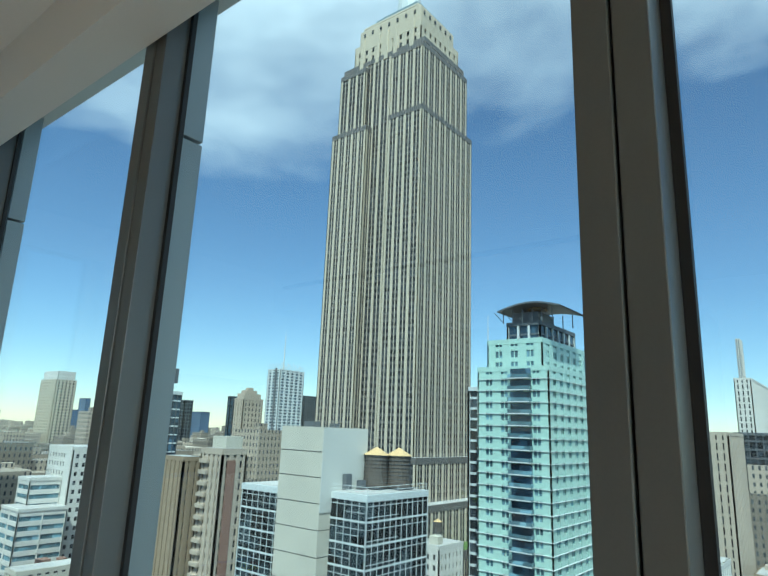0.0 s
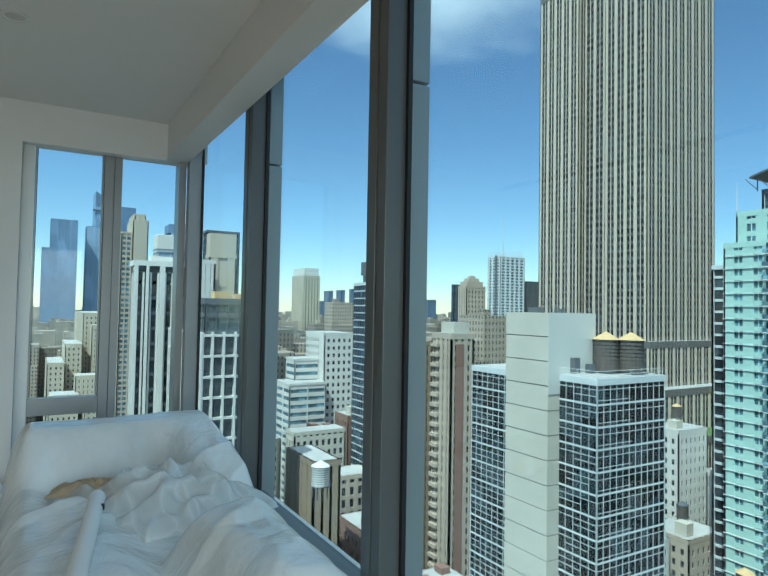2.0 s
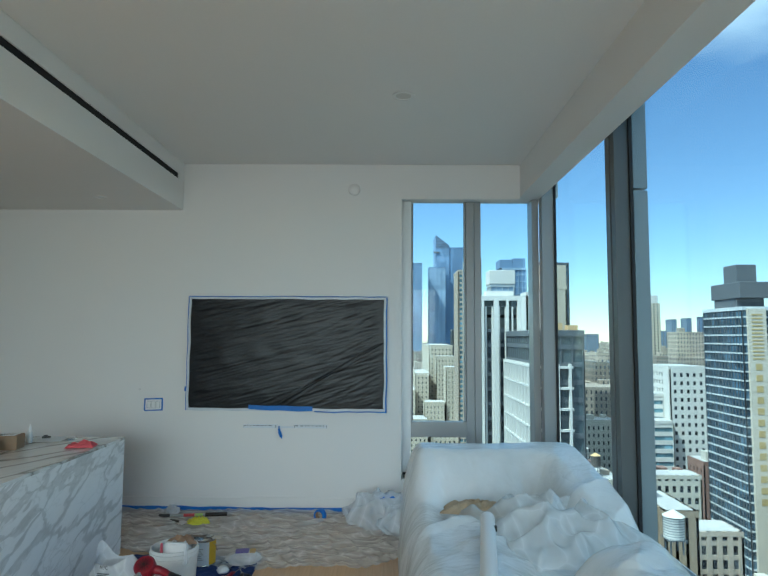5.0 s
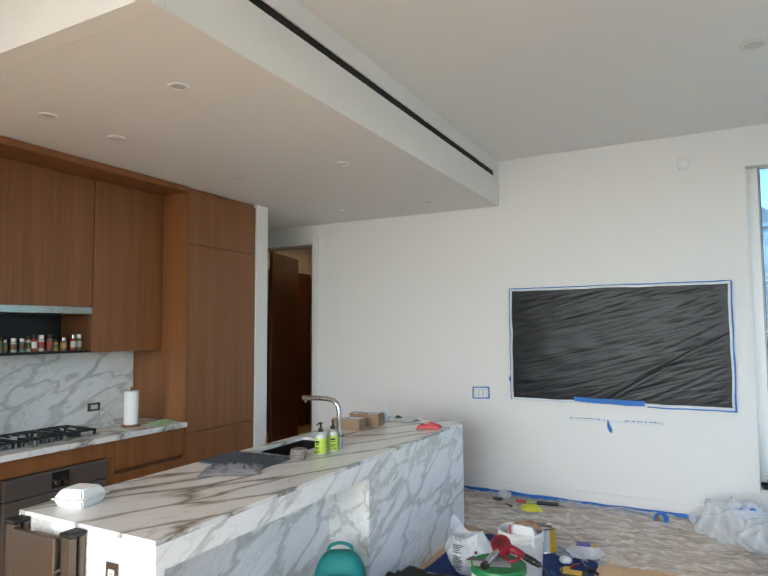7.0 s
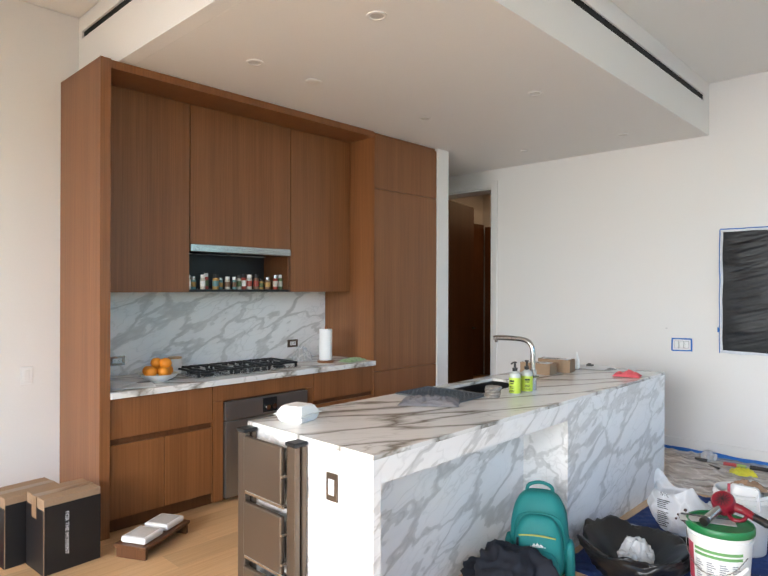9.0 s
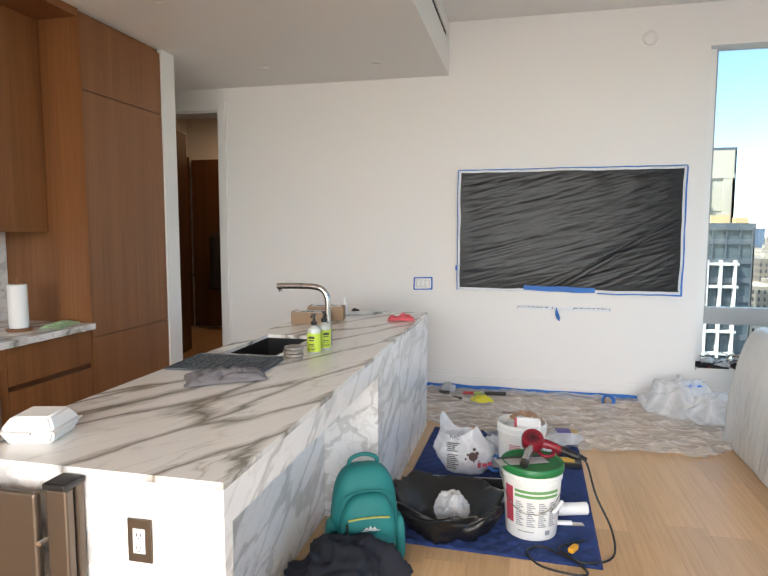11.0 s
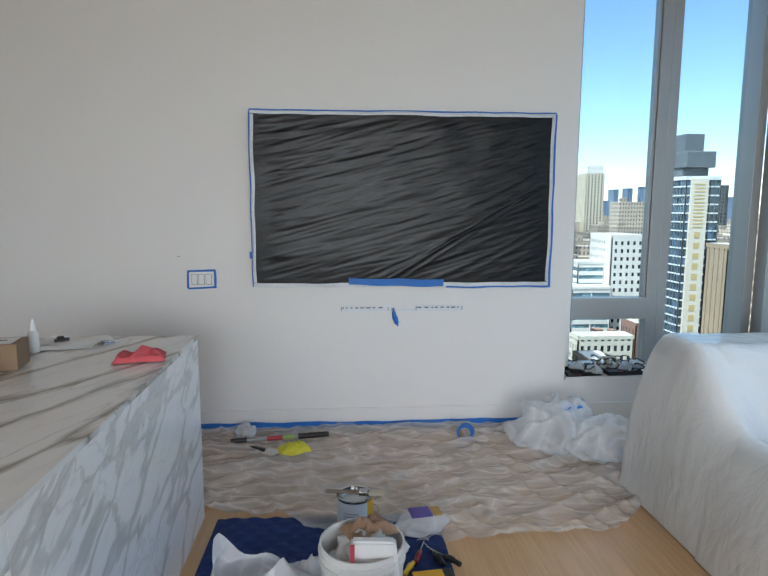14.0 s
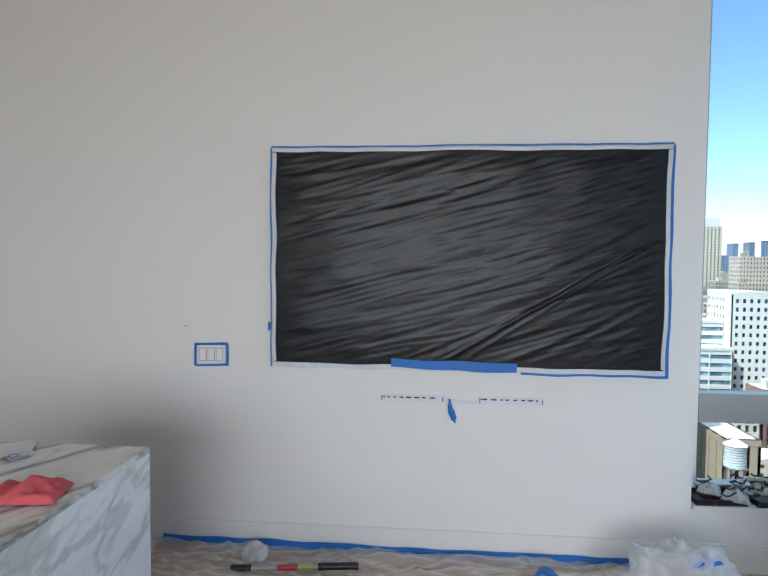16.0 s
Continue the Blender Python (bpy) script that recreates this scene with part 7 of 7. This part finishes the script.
for p in ((68.1, 48.6), (75, 48.6), (82.2, 48.6), (68.1, 52), (68.1, 56)):
    cyl(bm, (*p, -7.2), (*p, -6.2), 0.04, seg=6)
for zz in (-6.2, -6.7):
    cyl(bm, (68.1, 48.6, zz), (82.2, 48.6, zz), 0.035, seg=6)
    cyl(bm, (68.1, 48.6, zz), (68.1, 56, zz), 0.035, seg=6)
part("roof_rail", bm, WHITE_METAL, core)
bm = boxes(((70, 54.2, -7.1), (71.2, 55, -4.9)), ((72.5, 53.5, -7.1), (73.6, 54.4, -5.8)), ((66.4, 58, 1.6), (67.8, 60, 2.4)), ((70, 57, 1.6), (71, 58.2, 2.2)))
for p in ((66.1, 55.6), (66.1, 63.3), (75, 55.6), (75, 63.3)):
    cyl(bm, (*p, 1.6), (*p, 2.6), 0.04, seg=6)
part("roof_plant", bm, GREY_METAL, core)
water_tank(76.0, 53.6, -7.4, 1.9, 4.6, 0.6)
water_tank(78.6, 51.3, -7.4, 1.9, 4.6, 0.6)

# pale teal apartment tower with balconies
teal = thing("teal_apartment_tower", "pale teal glass and panel apartment tower with balconies", "building")
T = dict(bay=5.2, pier_w=2.6, storey=3.15, band_h=1.25, out=0.3, band_out=0.22, thin=0.25, thin_mat=TEAL, cap=1.4)
clad(teal, 154, 59.3, 190, 80.8, GROUND_Z, 20, TEAL_PANE, TEAL, TEAL, **T)
clad(teal, 156.5, 62.0, 188, 79.0, 19, 28, TEAL_PANE, TEAL, TEAL, **T)
clad(teal, 160, 64, 186, 74.5, 27, 33.5, BLUE_PANE, WHITE_METAL, GREY_METAL, bay=4, pier_w=0.6, storey=3.3, band_h=0.5)
ledges, rails, shade = [], [], []
for k in range(36):
    zz = 16.4 - k * 3.15
    ledges.append(((152.3, 64.3, zz), (154.2, 70.6, zz + 0.3)))
    ledges.append(((153.7, 59.0, zz), (190, 80.9, zz + 0.16)))
    rails.append(((152.3, 64.3, zz + 0.3), (152.4, 70.6, zz + 1.25)))
    rails.append(((152.3, 64.2, zz + 0.3), (154.2, 64.3, zz + 1.25)))
    # blue-dark panes paint the shade between the balcony slabs
    shade.append(((153.93, 64.4, zz + 0.4), (154.05, 70.5, zz + 2.9)))
quick_part("balcony", ledges, WHITE_METAL, teal, "white balcony slabs", stuff=True)
quick_part("balcony_rail", rails, TEAL_PANE, teal, stuff=True)
quick_part("balcony_gap_shade", shade, BLUE_PANE, teal, stuff=True)
bm = bmesh.new()
for i in range(12):
    a0, a1 = i / 12, (i + 1) / 12
    y0, y1 = 76 - a0 * 19, 76 - a1 * 19
    z0, z1 = 36.2 + 1.9 * math.sin(a0 * 3.0), 36.2 + 1.9 * math.sin(a1 * 3.0)
    vs = [bm.verts.new(p) for p in ((157, y0, z0), (157, y1, z1), (176, y1, z1), (176, y0, z0), (157, y0, z0 + 0.45), (157, y1, z1 + 0.45), (176, y1, z1 + 0.45), (176, y0, z0 + 0.45))]
    for f in ((0, 1, 2, 3), (4, 5, 6, 7), (0, 1, 5, 4), (3, 2, 6, 7)):
        bm.faces.new([vs[j] for j in f])
for yy in range(60, 76, 3):
    cyl(bm, (159, yy, 33), (159, yy, 37), 0.16, seg=6)
    cyl(bm, (174, yy, 33), (174, yy, 37), 0.16, seg=6)
    cyl(bm, (159, yy, 33.4), (159, yy + 3, 36.6), 0.1, seg=6)
part("roof_canopy", bm, GREY_METAL, teal, "dark curved steel roof canopy")
part("tank_cone", cyl(bmesh.new(), (165, 67, 37.4), (165, 67, 39.4), 3.0, 0.3, 16), TANK_ROOF, teal)
part("roof_louvres", boxes(((161, 65, 33.4), (172, 73, 36.4)), bevel=0.2), GREY_METAL, teal)
bm = cyl(bmesh.new(), (155.5, 78.2, 28), (155.5, 78.2, 35.3), 0.14, 0.06, 6)
part("roof_antenna", bm, WHITE_STONE, teal)
tower("balcony_block", "grey apartment block with white balconies", 166, 84, 190, 91, 15.5, DARK_PANE, WHITE_METAL, bay=3, pier_w=0.5, storey=3.2, band_h=0.7)

# towers of the north-west
b1 = tower("brick_apartment_tower", "beige and red brick apartment tower with balconies", 104.8, 129.8, 113, 139.5, -5, DARK_PANE, BEIGE, bay=2.6, pier_w=1.3, storey=2.9, band_h=1.2, out=0.5, cap=1.6)
part("brick_panel", boxes(((106.5, 129.6, -110), (109.2, 129.9, -8))), RED_BRICK, b1)
part("penthouse", boxes(((106.5, 131, -5), (112, 137, -1.8))), CONCRETE, b1)
quick_part("balcony", [((104.0, 135.5, -9 - 2.9 * k), (105, 139, -8.0 - 2.9 * k)) for k in range(30)], BEIGE, b1, stuff=True)
tower("tan_apartment_tower", "tan brick apartment tower", 102, 143.2, 108, 153, -7.8, DARK_PANE, TAN, bay=2.8, pier_w=1.6, storey=2.9, band_h=1.3, out=0.5)
cp = tower("ornate_office_tower", "cream stone office tower with a stepped crown", 281.8, 346.8, 300, 357.5, 20, DARK_PANE, BEIGE, bay=3.4, pier_w=2.0, storey=3.7, band_h=1.6)
part("crown", boxes(((283.5, 348, 20), (298.5, 356.5, 23.5)), ((286, 349.5, 23.5), (296, 355.5, 26)), ((288.5, 351, 26), (293.5, 354, 28))), BEIGE, cp)
ny = tower("screened_office_tower", "pale grey office tower with a rod screen and spire", 532.6, 593, 576, 618, 74, BLUE_PANE, WHITE_METAL, bay=9, pier_w=3.0, storey=4.0, band_h=1.5, out=0.6)
quick_part("rod_screen", [((532.4 + (k % 3), 593 + k * 1.0, 74), (532.6 + (k % 3), 593.35 + k * 1.0, 79 + (k * 7 % 5))) for k in range(25)] + [((532 + k * 1.7, 592.8, 74), (532.4 + k * 1.7, 593, 79 + (k * 5 % 6))) for k in range(26)], WHITE_METAL, ny, stuff=True)
part("notch", boxes(((532.0, 600, -60), (532.7, 603, 76))), GREY_METAL, ny)
part("spire", cyl(bmesh.new(), (540, 596, 74), (540, 596, 126), 0.9, 0.2, 8), WHITE_METAL, ny)
for nm, x0, y0, x1, y1, top in (("dark", 626, 642, 656, 650, 46), ("blue", 365, 472, 376, 476, 27.5), ("dark", 383, 575, 394, 586, 25)):
    tower(nm + "_glass_tower", "distant " + nm + " glass office tower", x0, y0, x1, y1, top, BLUE_PANE if nm == "blue" else DARK_PANE, GREY_METAL, bay=4, pier_w=0.6, storey=3.8, band_h=0.8, group="distant towers")
tower("crowned_stone_tower", "tall cream stone tower with a bright crown", 350, 820, 376, 868, 50, DARK_PANE, CREAM, bay=5, pier_w=2.6, storey=3.8, band_h=1.4)
tower("tower_crown", "bright cream stepped tower top", 352, 822, 374, 866, 61, DARK_PANE, WHITE_STONE, bay=4, pier_w=2.6, storey=4.5, band_h=2.2)
for x0, y0, x1, y1, top in ((557, 1170, 566, 1198, 39), (580, 1158, 589, 1183, 41), (576, 1104, 597, 1113, 42), (470, 1050, 490, 1066, 15), (330, 990, 350, 1010, 8), (700, 1000, 720, 1030, 22)):
    tower("river_tower", "distant blue glass apartment tower by the river", x0, y0, x1, y1, top, HAZED_BLUE, GREY_METAL, bay=5, pier_w=0.7, storey=3.8, band_h=0.8, group="river towers")
wb = tower("white_office_building", "white stone office building with square windows", 128.7, 266, 145, 290, -10.8, DARK_PANE, WHITE_STONE, bay=3.0, pier_w=1.6, storey=3.7, band_h=1.9, out=0.35, band_out=0.34)
part("blank_wall", boxes(((128.3, 266.6, -70), (128.8, 272, -10.4))), WHITE_STONE, wb)
tower("stepped_office_wing", "white stepped office wing with ribbon windows", 115.3, 271.8, 128.5, 284, -23.7, TEAL_PANE, WHITE_STONE, bay=12, pier_w=0.4, storey=3.7, band_h=1.9)
tower("low_office_building", "low white office building with ribbon windows", 109, 262, 128, 280, -34.6, TEAL_PANE, WHITE_STONE, bay=12, pier_w=0.4, storey=3.7, band_h=1.9)
so = tower("glass_apartment_tower", "dark glass apartment tower with a blank sign wall", 118.6, 192, 131, 216.5, 12.4, BLUE_PANE, GREY_METAL, WHITE_METAL, bay=1.9, pier_w=0.18, storey=3.0, band_h=0.5, out=0.3)
part("sign_wall", boxes(((120.2, 191.3, -105), (126.2, 192.2, 11.6))), surface("cream_render", (0.60, 0.54, 0.44), 0.8, 0.04, 0.05, 1.0, 0.0), so, "cream blank wall with a column of tan bars")
GOLD = surface("tan_sign_paint", (0.50, 0.38, 0.17), 0.6, 0.06)
quick_part("sign_bar", [((122.1, 191.2, -8.5 - k * 3.6), (124.2, 191.31, -6.4 - k * 3.6)) for k in range(13)] + [((121.3, 191.2, -5 + k * 1.2), (124.9, 191.31, -4.5 + k * 1.2)) for k in range(13)], GOLD, so, stuff=True)
part("plant_room", boxes(((120.5, 198, 12.4), (130, 212, 15.5)), ((120, 195, 15.5), (130.5, 213, 21)), ((122, 200, 21), (129, 208, 27.4)), bevel=0.2), GREY_METAL, so)
of = tower("grid_office_building", "pale grey office building with paired windows", 81.7, 188, 101.5, 196, -41.6, DARK_PANE, CONCRETE, bay=2.6, pier_w=1.1, storey=3.6, band_h=1.5, out=0.4, band_out=0.38)
tower("brick_loft_building", "tan brick loft building", 55.4, 112.6, 62, 128.4, -31.5, DARK_PANE, TAN, bay=4, pier_w=2.6, storey=3.8, band_h=2.0)
water_tank(52.7, 103, -36, 1.8, 3.8, 2.6, WHITE_STONE, WHITE_STONE, "pale rooftop water tank on a steel stand")
tower("green_roof_block", "far block with a green copper roof", 265, 533, 288, 545, -14, DARK_PANE, BEIGE, bay=4, pier_w=2, roof=COPPER, cap=3.0)
tower("stone_loft_block", "old stone loft block with a pale flat roof", 80, 150, 92, 160, -47, DARK_PANE, BEIGE, bay=3, pier_w=1.3)

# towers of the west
hy = tower("angular_glass_tower", "tall blue glass tower with an angled top", 145, 1485, 203, 1560, 227, HAZED_BLUE, HAZED_BLUE, bay=8, pier_w=0.6, storey=4.2, band_h=0.5)
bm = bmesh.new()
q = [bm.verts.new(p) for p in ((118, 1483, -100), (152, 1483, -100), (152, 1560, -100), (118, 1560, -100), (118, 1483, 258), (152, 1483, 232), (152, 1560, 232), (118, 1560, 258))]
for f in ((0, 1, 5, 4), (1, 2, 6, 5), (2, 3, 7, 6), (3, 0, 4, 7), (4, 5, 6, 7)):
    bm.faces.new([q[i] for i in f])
part("angled_shaft", bm, HAZED_BLUE, hy)
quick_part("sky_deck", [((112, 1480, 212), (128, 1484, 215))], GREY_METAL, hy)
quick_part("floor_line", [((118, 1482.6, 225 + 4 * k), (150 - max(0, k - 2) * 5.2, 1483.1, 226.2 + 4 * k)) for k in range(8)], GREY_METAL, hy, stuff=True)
tower("pale_blue_tower", "tall pale blue glass tower with rounded corners", 98, 1440, 139, 1478, 171, HAZED_PALE, HAZED_BLUE, bay=10, pier_w=0.6, storey=4.2, band_h=0.4)
tower("slim_blue_tower", "tall blue glass tower", 29, 1393, 79, 1440, 176, HAZED_BLUE, HAZED_PALE, bay=12, pier_w=0.8, storey=4.2, band_h=0.5)
tower("low_blue_tower", "distant blue glass office tower", 14, 1300, 40, 1340, 108, HAZED_BLUE, HAZED_BLUE, bay=8, pier_w=0.6, storey=4.2, band_h=0.5)
tower("unfinished_tower", "concrete tower frame under construction", 62, 560, 96, 580, 9, DARK_PANE, GREY_METAL, bay=7, pier_w=0.8, storey=4.5, band_h=0.5)
cb_ = tower("cream_balcony_tower", "cream apartment tower with glazed balconies", 45.4, 368, 56.2, 395, 44, TEAL_PANE, BEIGE, bay=2.6, pier_w=0.7, storey=3, band_h=1.3)
clad(cb_, 51.2, 366.5, 59.8, 392, GROUND_Z, 51.5, DARK_PANE, CREAM, CREAM, bay=4.2, pier_w=2.9, storey=3, band_h=1.6)
clad(cb_, 52.2, 368, 58.4, 392, 51, 55, DARK_PANE, CREAM, CREAM, bay=4.2, pier_w=2.9, storey=3, band_h=1.6)
ws = tower("white_topped_glass_tower", "glass tower with a blank white top", 54, 300, 66.4, 312, 29, HAZED_PALE, WHITE_METAL, bay=3, pier_w=0.2, storey=3.6, band_h=0.4)
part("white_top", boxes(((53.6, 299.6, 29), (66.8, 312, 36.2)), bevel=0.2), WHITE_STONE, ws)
sg = tower("stepped_glass_tower", "blue glass tower with a stepped top", 66, 330, 79.5, 345, 41, HAZED_BLUE, HAZED_PALE, bay=2.4, pier_w=0.3, storey=3.6, band_h=0.5)
quick_part("top_block", [((64.8, 331, 41), (72, 344, 45.8)), ((72.2, 331, 41), (79.2, 344, 46.5))], HAZED_BLUE, sg)
wl_ = tower("white_slim_tower", "slim white apartment tower", 44.4, 178, 50.5, 186, 15.8, DARK_PANE, WHITE_STONE, bay=2.2, pier_w=1.4, storey=3.3, band_h=1.9)
st = tower("striped_tower", "black glass tower with white upright fins", 22.7, 142.6, 34.6, 149, 9.5, DARK_PANE, WHITE_STONE, GREY_METAL, bay=1.75, pier_w=0.42, storey=3.6, band_h=0.8, out=0.6, band_out=0.2, cap=0.1)
part("cap_band", boxes(((22.3, 142.2, 10.9), (35.0, 149.4, 12.1))), WHITE_STONE, st)
part("cap_glass", boxes(((23.1, 143, 4.5), (34.2, 148.6, 10.9))), DARK_PANE, st)
quick_part("broad_fin", [((22.5, 142.1, -130), (23.3, 143, 10.9)), ((25.1, 142.1, -130), (25.7, 143, 10.9)), ((28.1, 142.1, -130), (29.3, 143, 10.9)), ((31.2, 142.1, -130), (31.8, 143, 10.9)), ((34.0, 142.1, -130), (34.8, 143, 10.9))], WHITE_STONE, st)
part("roof_plant", boxes(((26.5, 144.5, 12.1), (33.5, 148, 13.4))), WHITE_STONE, st)
GREY_PANE = city_glass("grey_tower_panes", (0.09, 0.115, 0.125), 0.12, 0.12)
gb = tower("white_grid_building", "white gridded and dark glass office block", 31, 110.4, 40, 142, 3.2, GREY_PANE, GREY_METAL, bay=2.2, pier_w=0.2, storey=3.4, band_h=0.9, out=0.3)
grid = []
for k in range(30):
    grid.append(((30.2, 109.7, -4.2 - 4.0 * k), (37.6, 111, -3.75 - 4.0 * k)))
    grid.append(((30.25, 111.2, -4.2 - 4.0 * k), (31.0, 141, -3.8 - 4.0 * k)))
for xx in (30.2, 32.3, 34.5, 36.8):
    grid.append(((xx, 109.6, -130), (xx + 0.42, 110.6, -3.3)))
for k in range(12):
    grid.append(((30.1, 109.75 + k * 2.8, -130), (30.9, 110.15 + k * 2.8, -3.45)))
quick_part("white_frame", grid, WHITE_STONE, gb, stuff=True)
quick_part("roof_tent", [((33, 111, 3.2), (36, 114, 4.6)), ((37, 111, 3.2), (39, 113, 4.2))], TANK_ROOF, gb)
tower("pale_blank_tower", "pale stone tower with blank walls", 51, 188, 60, 193, 18.6, CREAM, CREAM, bay=20, pier_w=3, storey=9, band_h=8.5)
tower("slate_tower", "dark slate glass tower", 73.8, 285, 90, 292, 38.5, BLUE_PANE, GREY_METAL, bay=3, pier_w=0.4, storey=3.6, band_h=0.8)
for i, (x0, y0, x1, y1, top) in enumerate(((32, 443, 50, 538, -4.4), (21, 423, 31, 470, -24), (11, 414, 21, 460, -35), (40.6, 402, 52, 420, -18.6), (36, 425, 50, 440, -12), (26, 400, 40, 415, -42), (12, 390, 28, 410, -52), (30, 380, 52, 398, -58))):
    tower("old_hotel_wing", "stepped beige brick hotel wing with many windows", x0, y0, x1, y1, top, DARK_PANE, CREAM, bay=3.1, pier_w=1.9, storey=3.4, band_h=1.9, out=0.4, band_out=0.36, group="hotel wings")
# the north-east beyond the third window post
tower("white_ribbed_tower", "white ribbed office tower", 345, 66, 370, 77, 62, DARK_PANE, WHITE_STONE, bay=2.6, pier_w=1.2, storey=3.7, band_h=1.0)
tower("pencil_tower", "very slim pale gridded tower", 1687, 224, 1733, 233, 253, BLUE_PANE, WHITE_STONE, bay=4.5, pier_w=1.6, storey=5, band_h=1.6)
tower("cream_office_tower", "cream stone office tower", 419, 47, 512, 56, 40, DARK_PANE, WHITE_STONE, bay=3.4, pier_w=1.6, storey=3.8, band_h=1.0)
tower("black_office_tower", "black glass office tower", 329, 30, 460, 45, 6.5, DARK_PANE, GREY_METAL, bay=3, pier_w=0.4, storey=3.8, band_h=0.8)
tower("beige_office_tower", "beige stone office tower", 259, 35.5, 292, 44, 5.4, DARK_PANE, BEIGE, bay=3, pier_w=1.7, storey=3.7, band_h=1.0)
tower("white_loft_building", "low white office block with ribbon windows", 179, 27, 193, 31, -28, DARK_PANE, WHITE_STONE, bay=3, pier_w=1.4, storey=3.7, band_h=1.2)
tower("brick_warehouse", "brick and stone warehouse", 150, 10, 178, 30, -45, DARK_PANE, RED_BRICK, bay=3.2, pier_w=1.8, storey=3.7, band_h=1.8)

# lesser blocks down to the street, near ones with real windows
rng = random.Random(11)
taken = [(60, 45, 85, 76), (230, 140, 310, 250), (148, 55, 195, 95), (98, 125, 118, 156), (105, 258, 150, 294), (114, 188, 136, 220), (78, 184, 105, 200), (52, 108, 66, 132), (18, 138, 38, 152), (28, 106, 44, 146), (46, 184, 64, 196), (8, 376, 56, 540)]
mats = (BEIGE, TAN, RED_BRICK, CONCRETE, WHITE_STONE)
for gx in range(45, 330, 26):
    for gy in range(14, 330, 22):
        x0, y0 = gx + rng.uniform(0, 6), gy + rng.uniform(0, 4)
        x1, y1 = x0 + rng.uniform(13, 19), y0 + rng.uniform(11, 17)
        far = math.hypot(x0, y0)
        if gx % 3 == 0 and far < 70 or any(x0 < c and x1 > a and y0 < d and y1 > b for a, b, c, d in taken):
            continue
        top = rng.uniform(-88, -52) if far < 190 else rng.uniform(-75, -38)
        ob = tower("loft_building", "old city loft building with a flat roof", x0, y0, x1, y1, top, DARK_PANE, rng.choice(mats), bay=rng.uniform(2.6, 3.4), pier_w=rng.uniform(1.3, 1.9), storey=3.7, band_h=1.8, out=0.35, band_out=0.32, group="loft buildings")
        quick_part("roof_house", [((x0 + 2, y0 + 2, top - 0.3), (x0 + 5.5, y0 + 6, top + rng.uniform(2, 4))), ((x1 - 5, y1 - 5, top - 0.3), (x1 - 2.5, y1 - 2, top + 1.6))], rng.choice(mats), ob)
        if rng.random() < 0.4:
            water_tank((x0 + x1) / 2, (y0 + y1) / 2, top, 1.8, 3.8, 3.5, *rng.choice(((CEDAR, TANK_ROOF), (WHITE_STONE, WHITE_STONE), (CEDAR, GREY_METAL))), label="rooftop water tank on a steel stand")
verts, faces = [], []
for k in range(3600):
    a, d = rng.uniform(-0.05, 1.62), 320 + 2900 * rng.random() ** 1.5
    x0, y0 = d * math.sin(a), d * math.cos(a)
    w, l = rng.uniform(14, 34), rng.uniform(14, 34)
    if 225 < x0 < 312 and 130 < y0 < 252 or 100 < x0 < 160 and y0 < 330 or x0 < 60 and y0 < 600:
        continue
    h = rng.choice((rng.uniform(-80, -45), rng.uniform(-60, -25), rng.uniform(-45, -12)))
    if rng.random() < 0.03:
        h += 25
    quick_box(verts, faces, (x0, y0, GROUND_Z), (x0 + w, y0 + l, h))
    quick_box(verts, faces, (x0 + 3, y0 + 3, h), (x0 + 8, y0 + 8, h + 3.5))
me = bpy.data.meshes.new("distant_city")
me.from_pydata(verts, [], faces)
me.materials.append(FAR_MASONRY)
tagged(new("distant_city", me), "distant low masonry city blocks", "buildings", kind="stuff")
structure("ground", boxes(((-4200, -4200, GROUND_Z - 1), (4600, 4600, GROUND_Z))), surface("street_asphalt", (0.06, 0.06, 0.062), 0.9, 0.1, 0.02, 0.5, 0.0), "grey city streets", "ground")
structure("water", boxes(((-4200, 2600, GROUND_Z + 0.2), (3000, 3700, GROUND_Z + 1))), surface("river_water", (0.05, 0.09, 0.11), 0.15, 0.1, 0.01, 0.3, 0.0), "far blue-grey river", "river")

# ---- oak planks ----
floor = tagged(new("floor"), "pale oak plank floor", "floor", kind="structure")
rng = random.Random(4)
PW = 0.20
lengths = (1.2, 1.6, 2.0, 2.4)
meshes = {}
for L in lengths:
    meshes[L] = mesh_of("plank", boxes(((0.0003, 0.0003, -0.02), (PW - 0.0003, L - 0.0003, 0.0)), bevel=0.0005), OAK)
x = -2.9
while x < 3.7:
    y = BACK_Y - rng.uniform(0, 1.2)
    while y < 0:
        L = rng.choice(lengths)
        if y + L > 0.0 + 0.3:
            L = max([l for l in lengths if y + l <= 0.3] or [1.2])
        o = new("plank", meshes[L])
        o.location = (x, y, 0.0)
        o.parent = floor
        y += L
    x += PW
structure("floor_strip", boxes(((-4.6, -1.2, -0.02), (-2.9, 0.3, -0.0005))), OAK, "pale oak hall threshold", "floor")
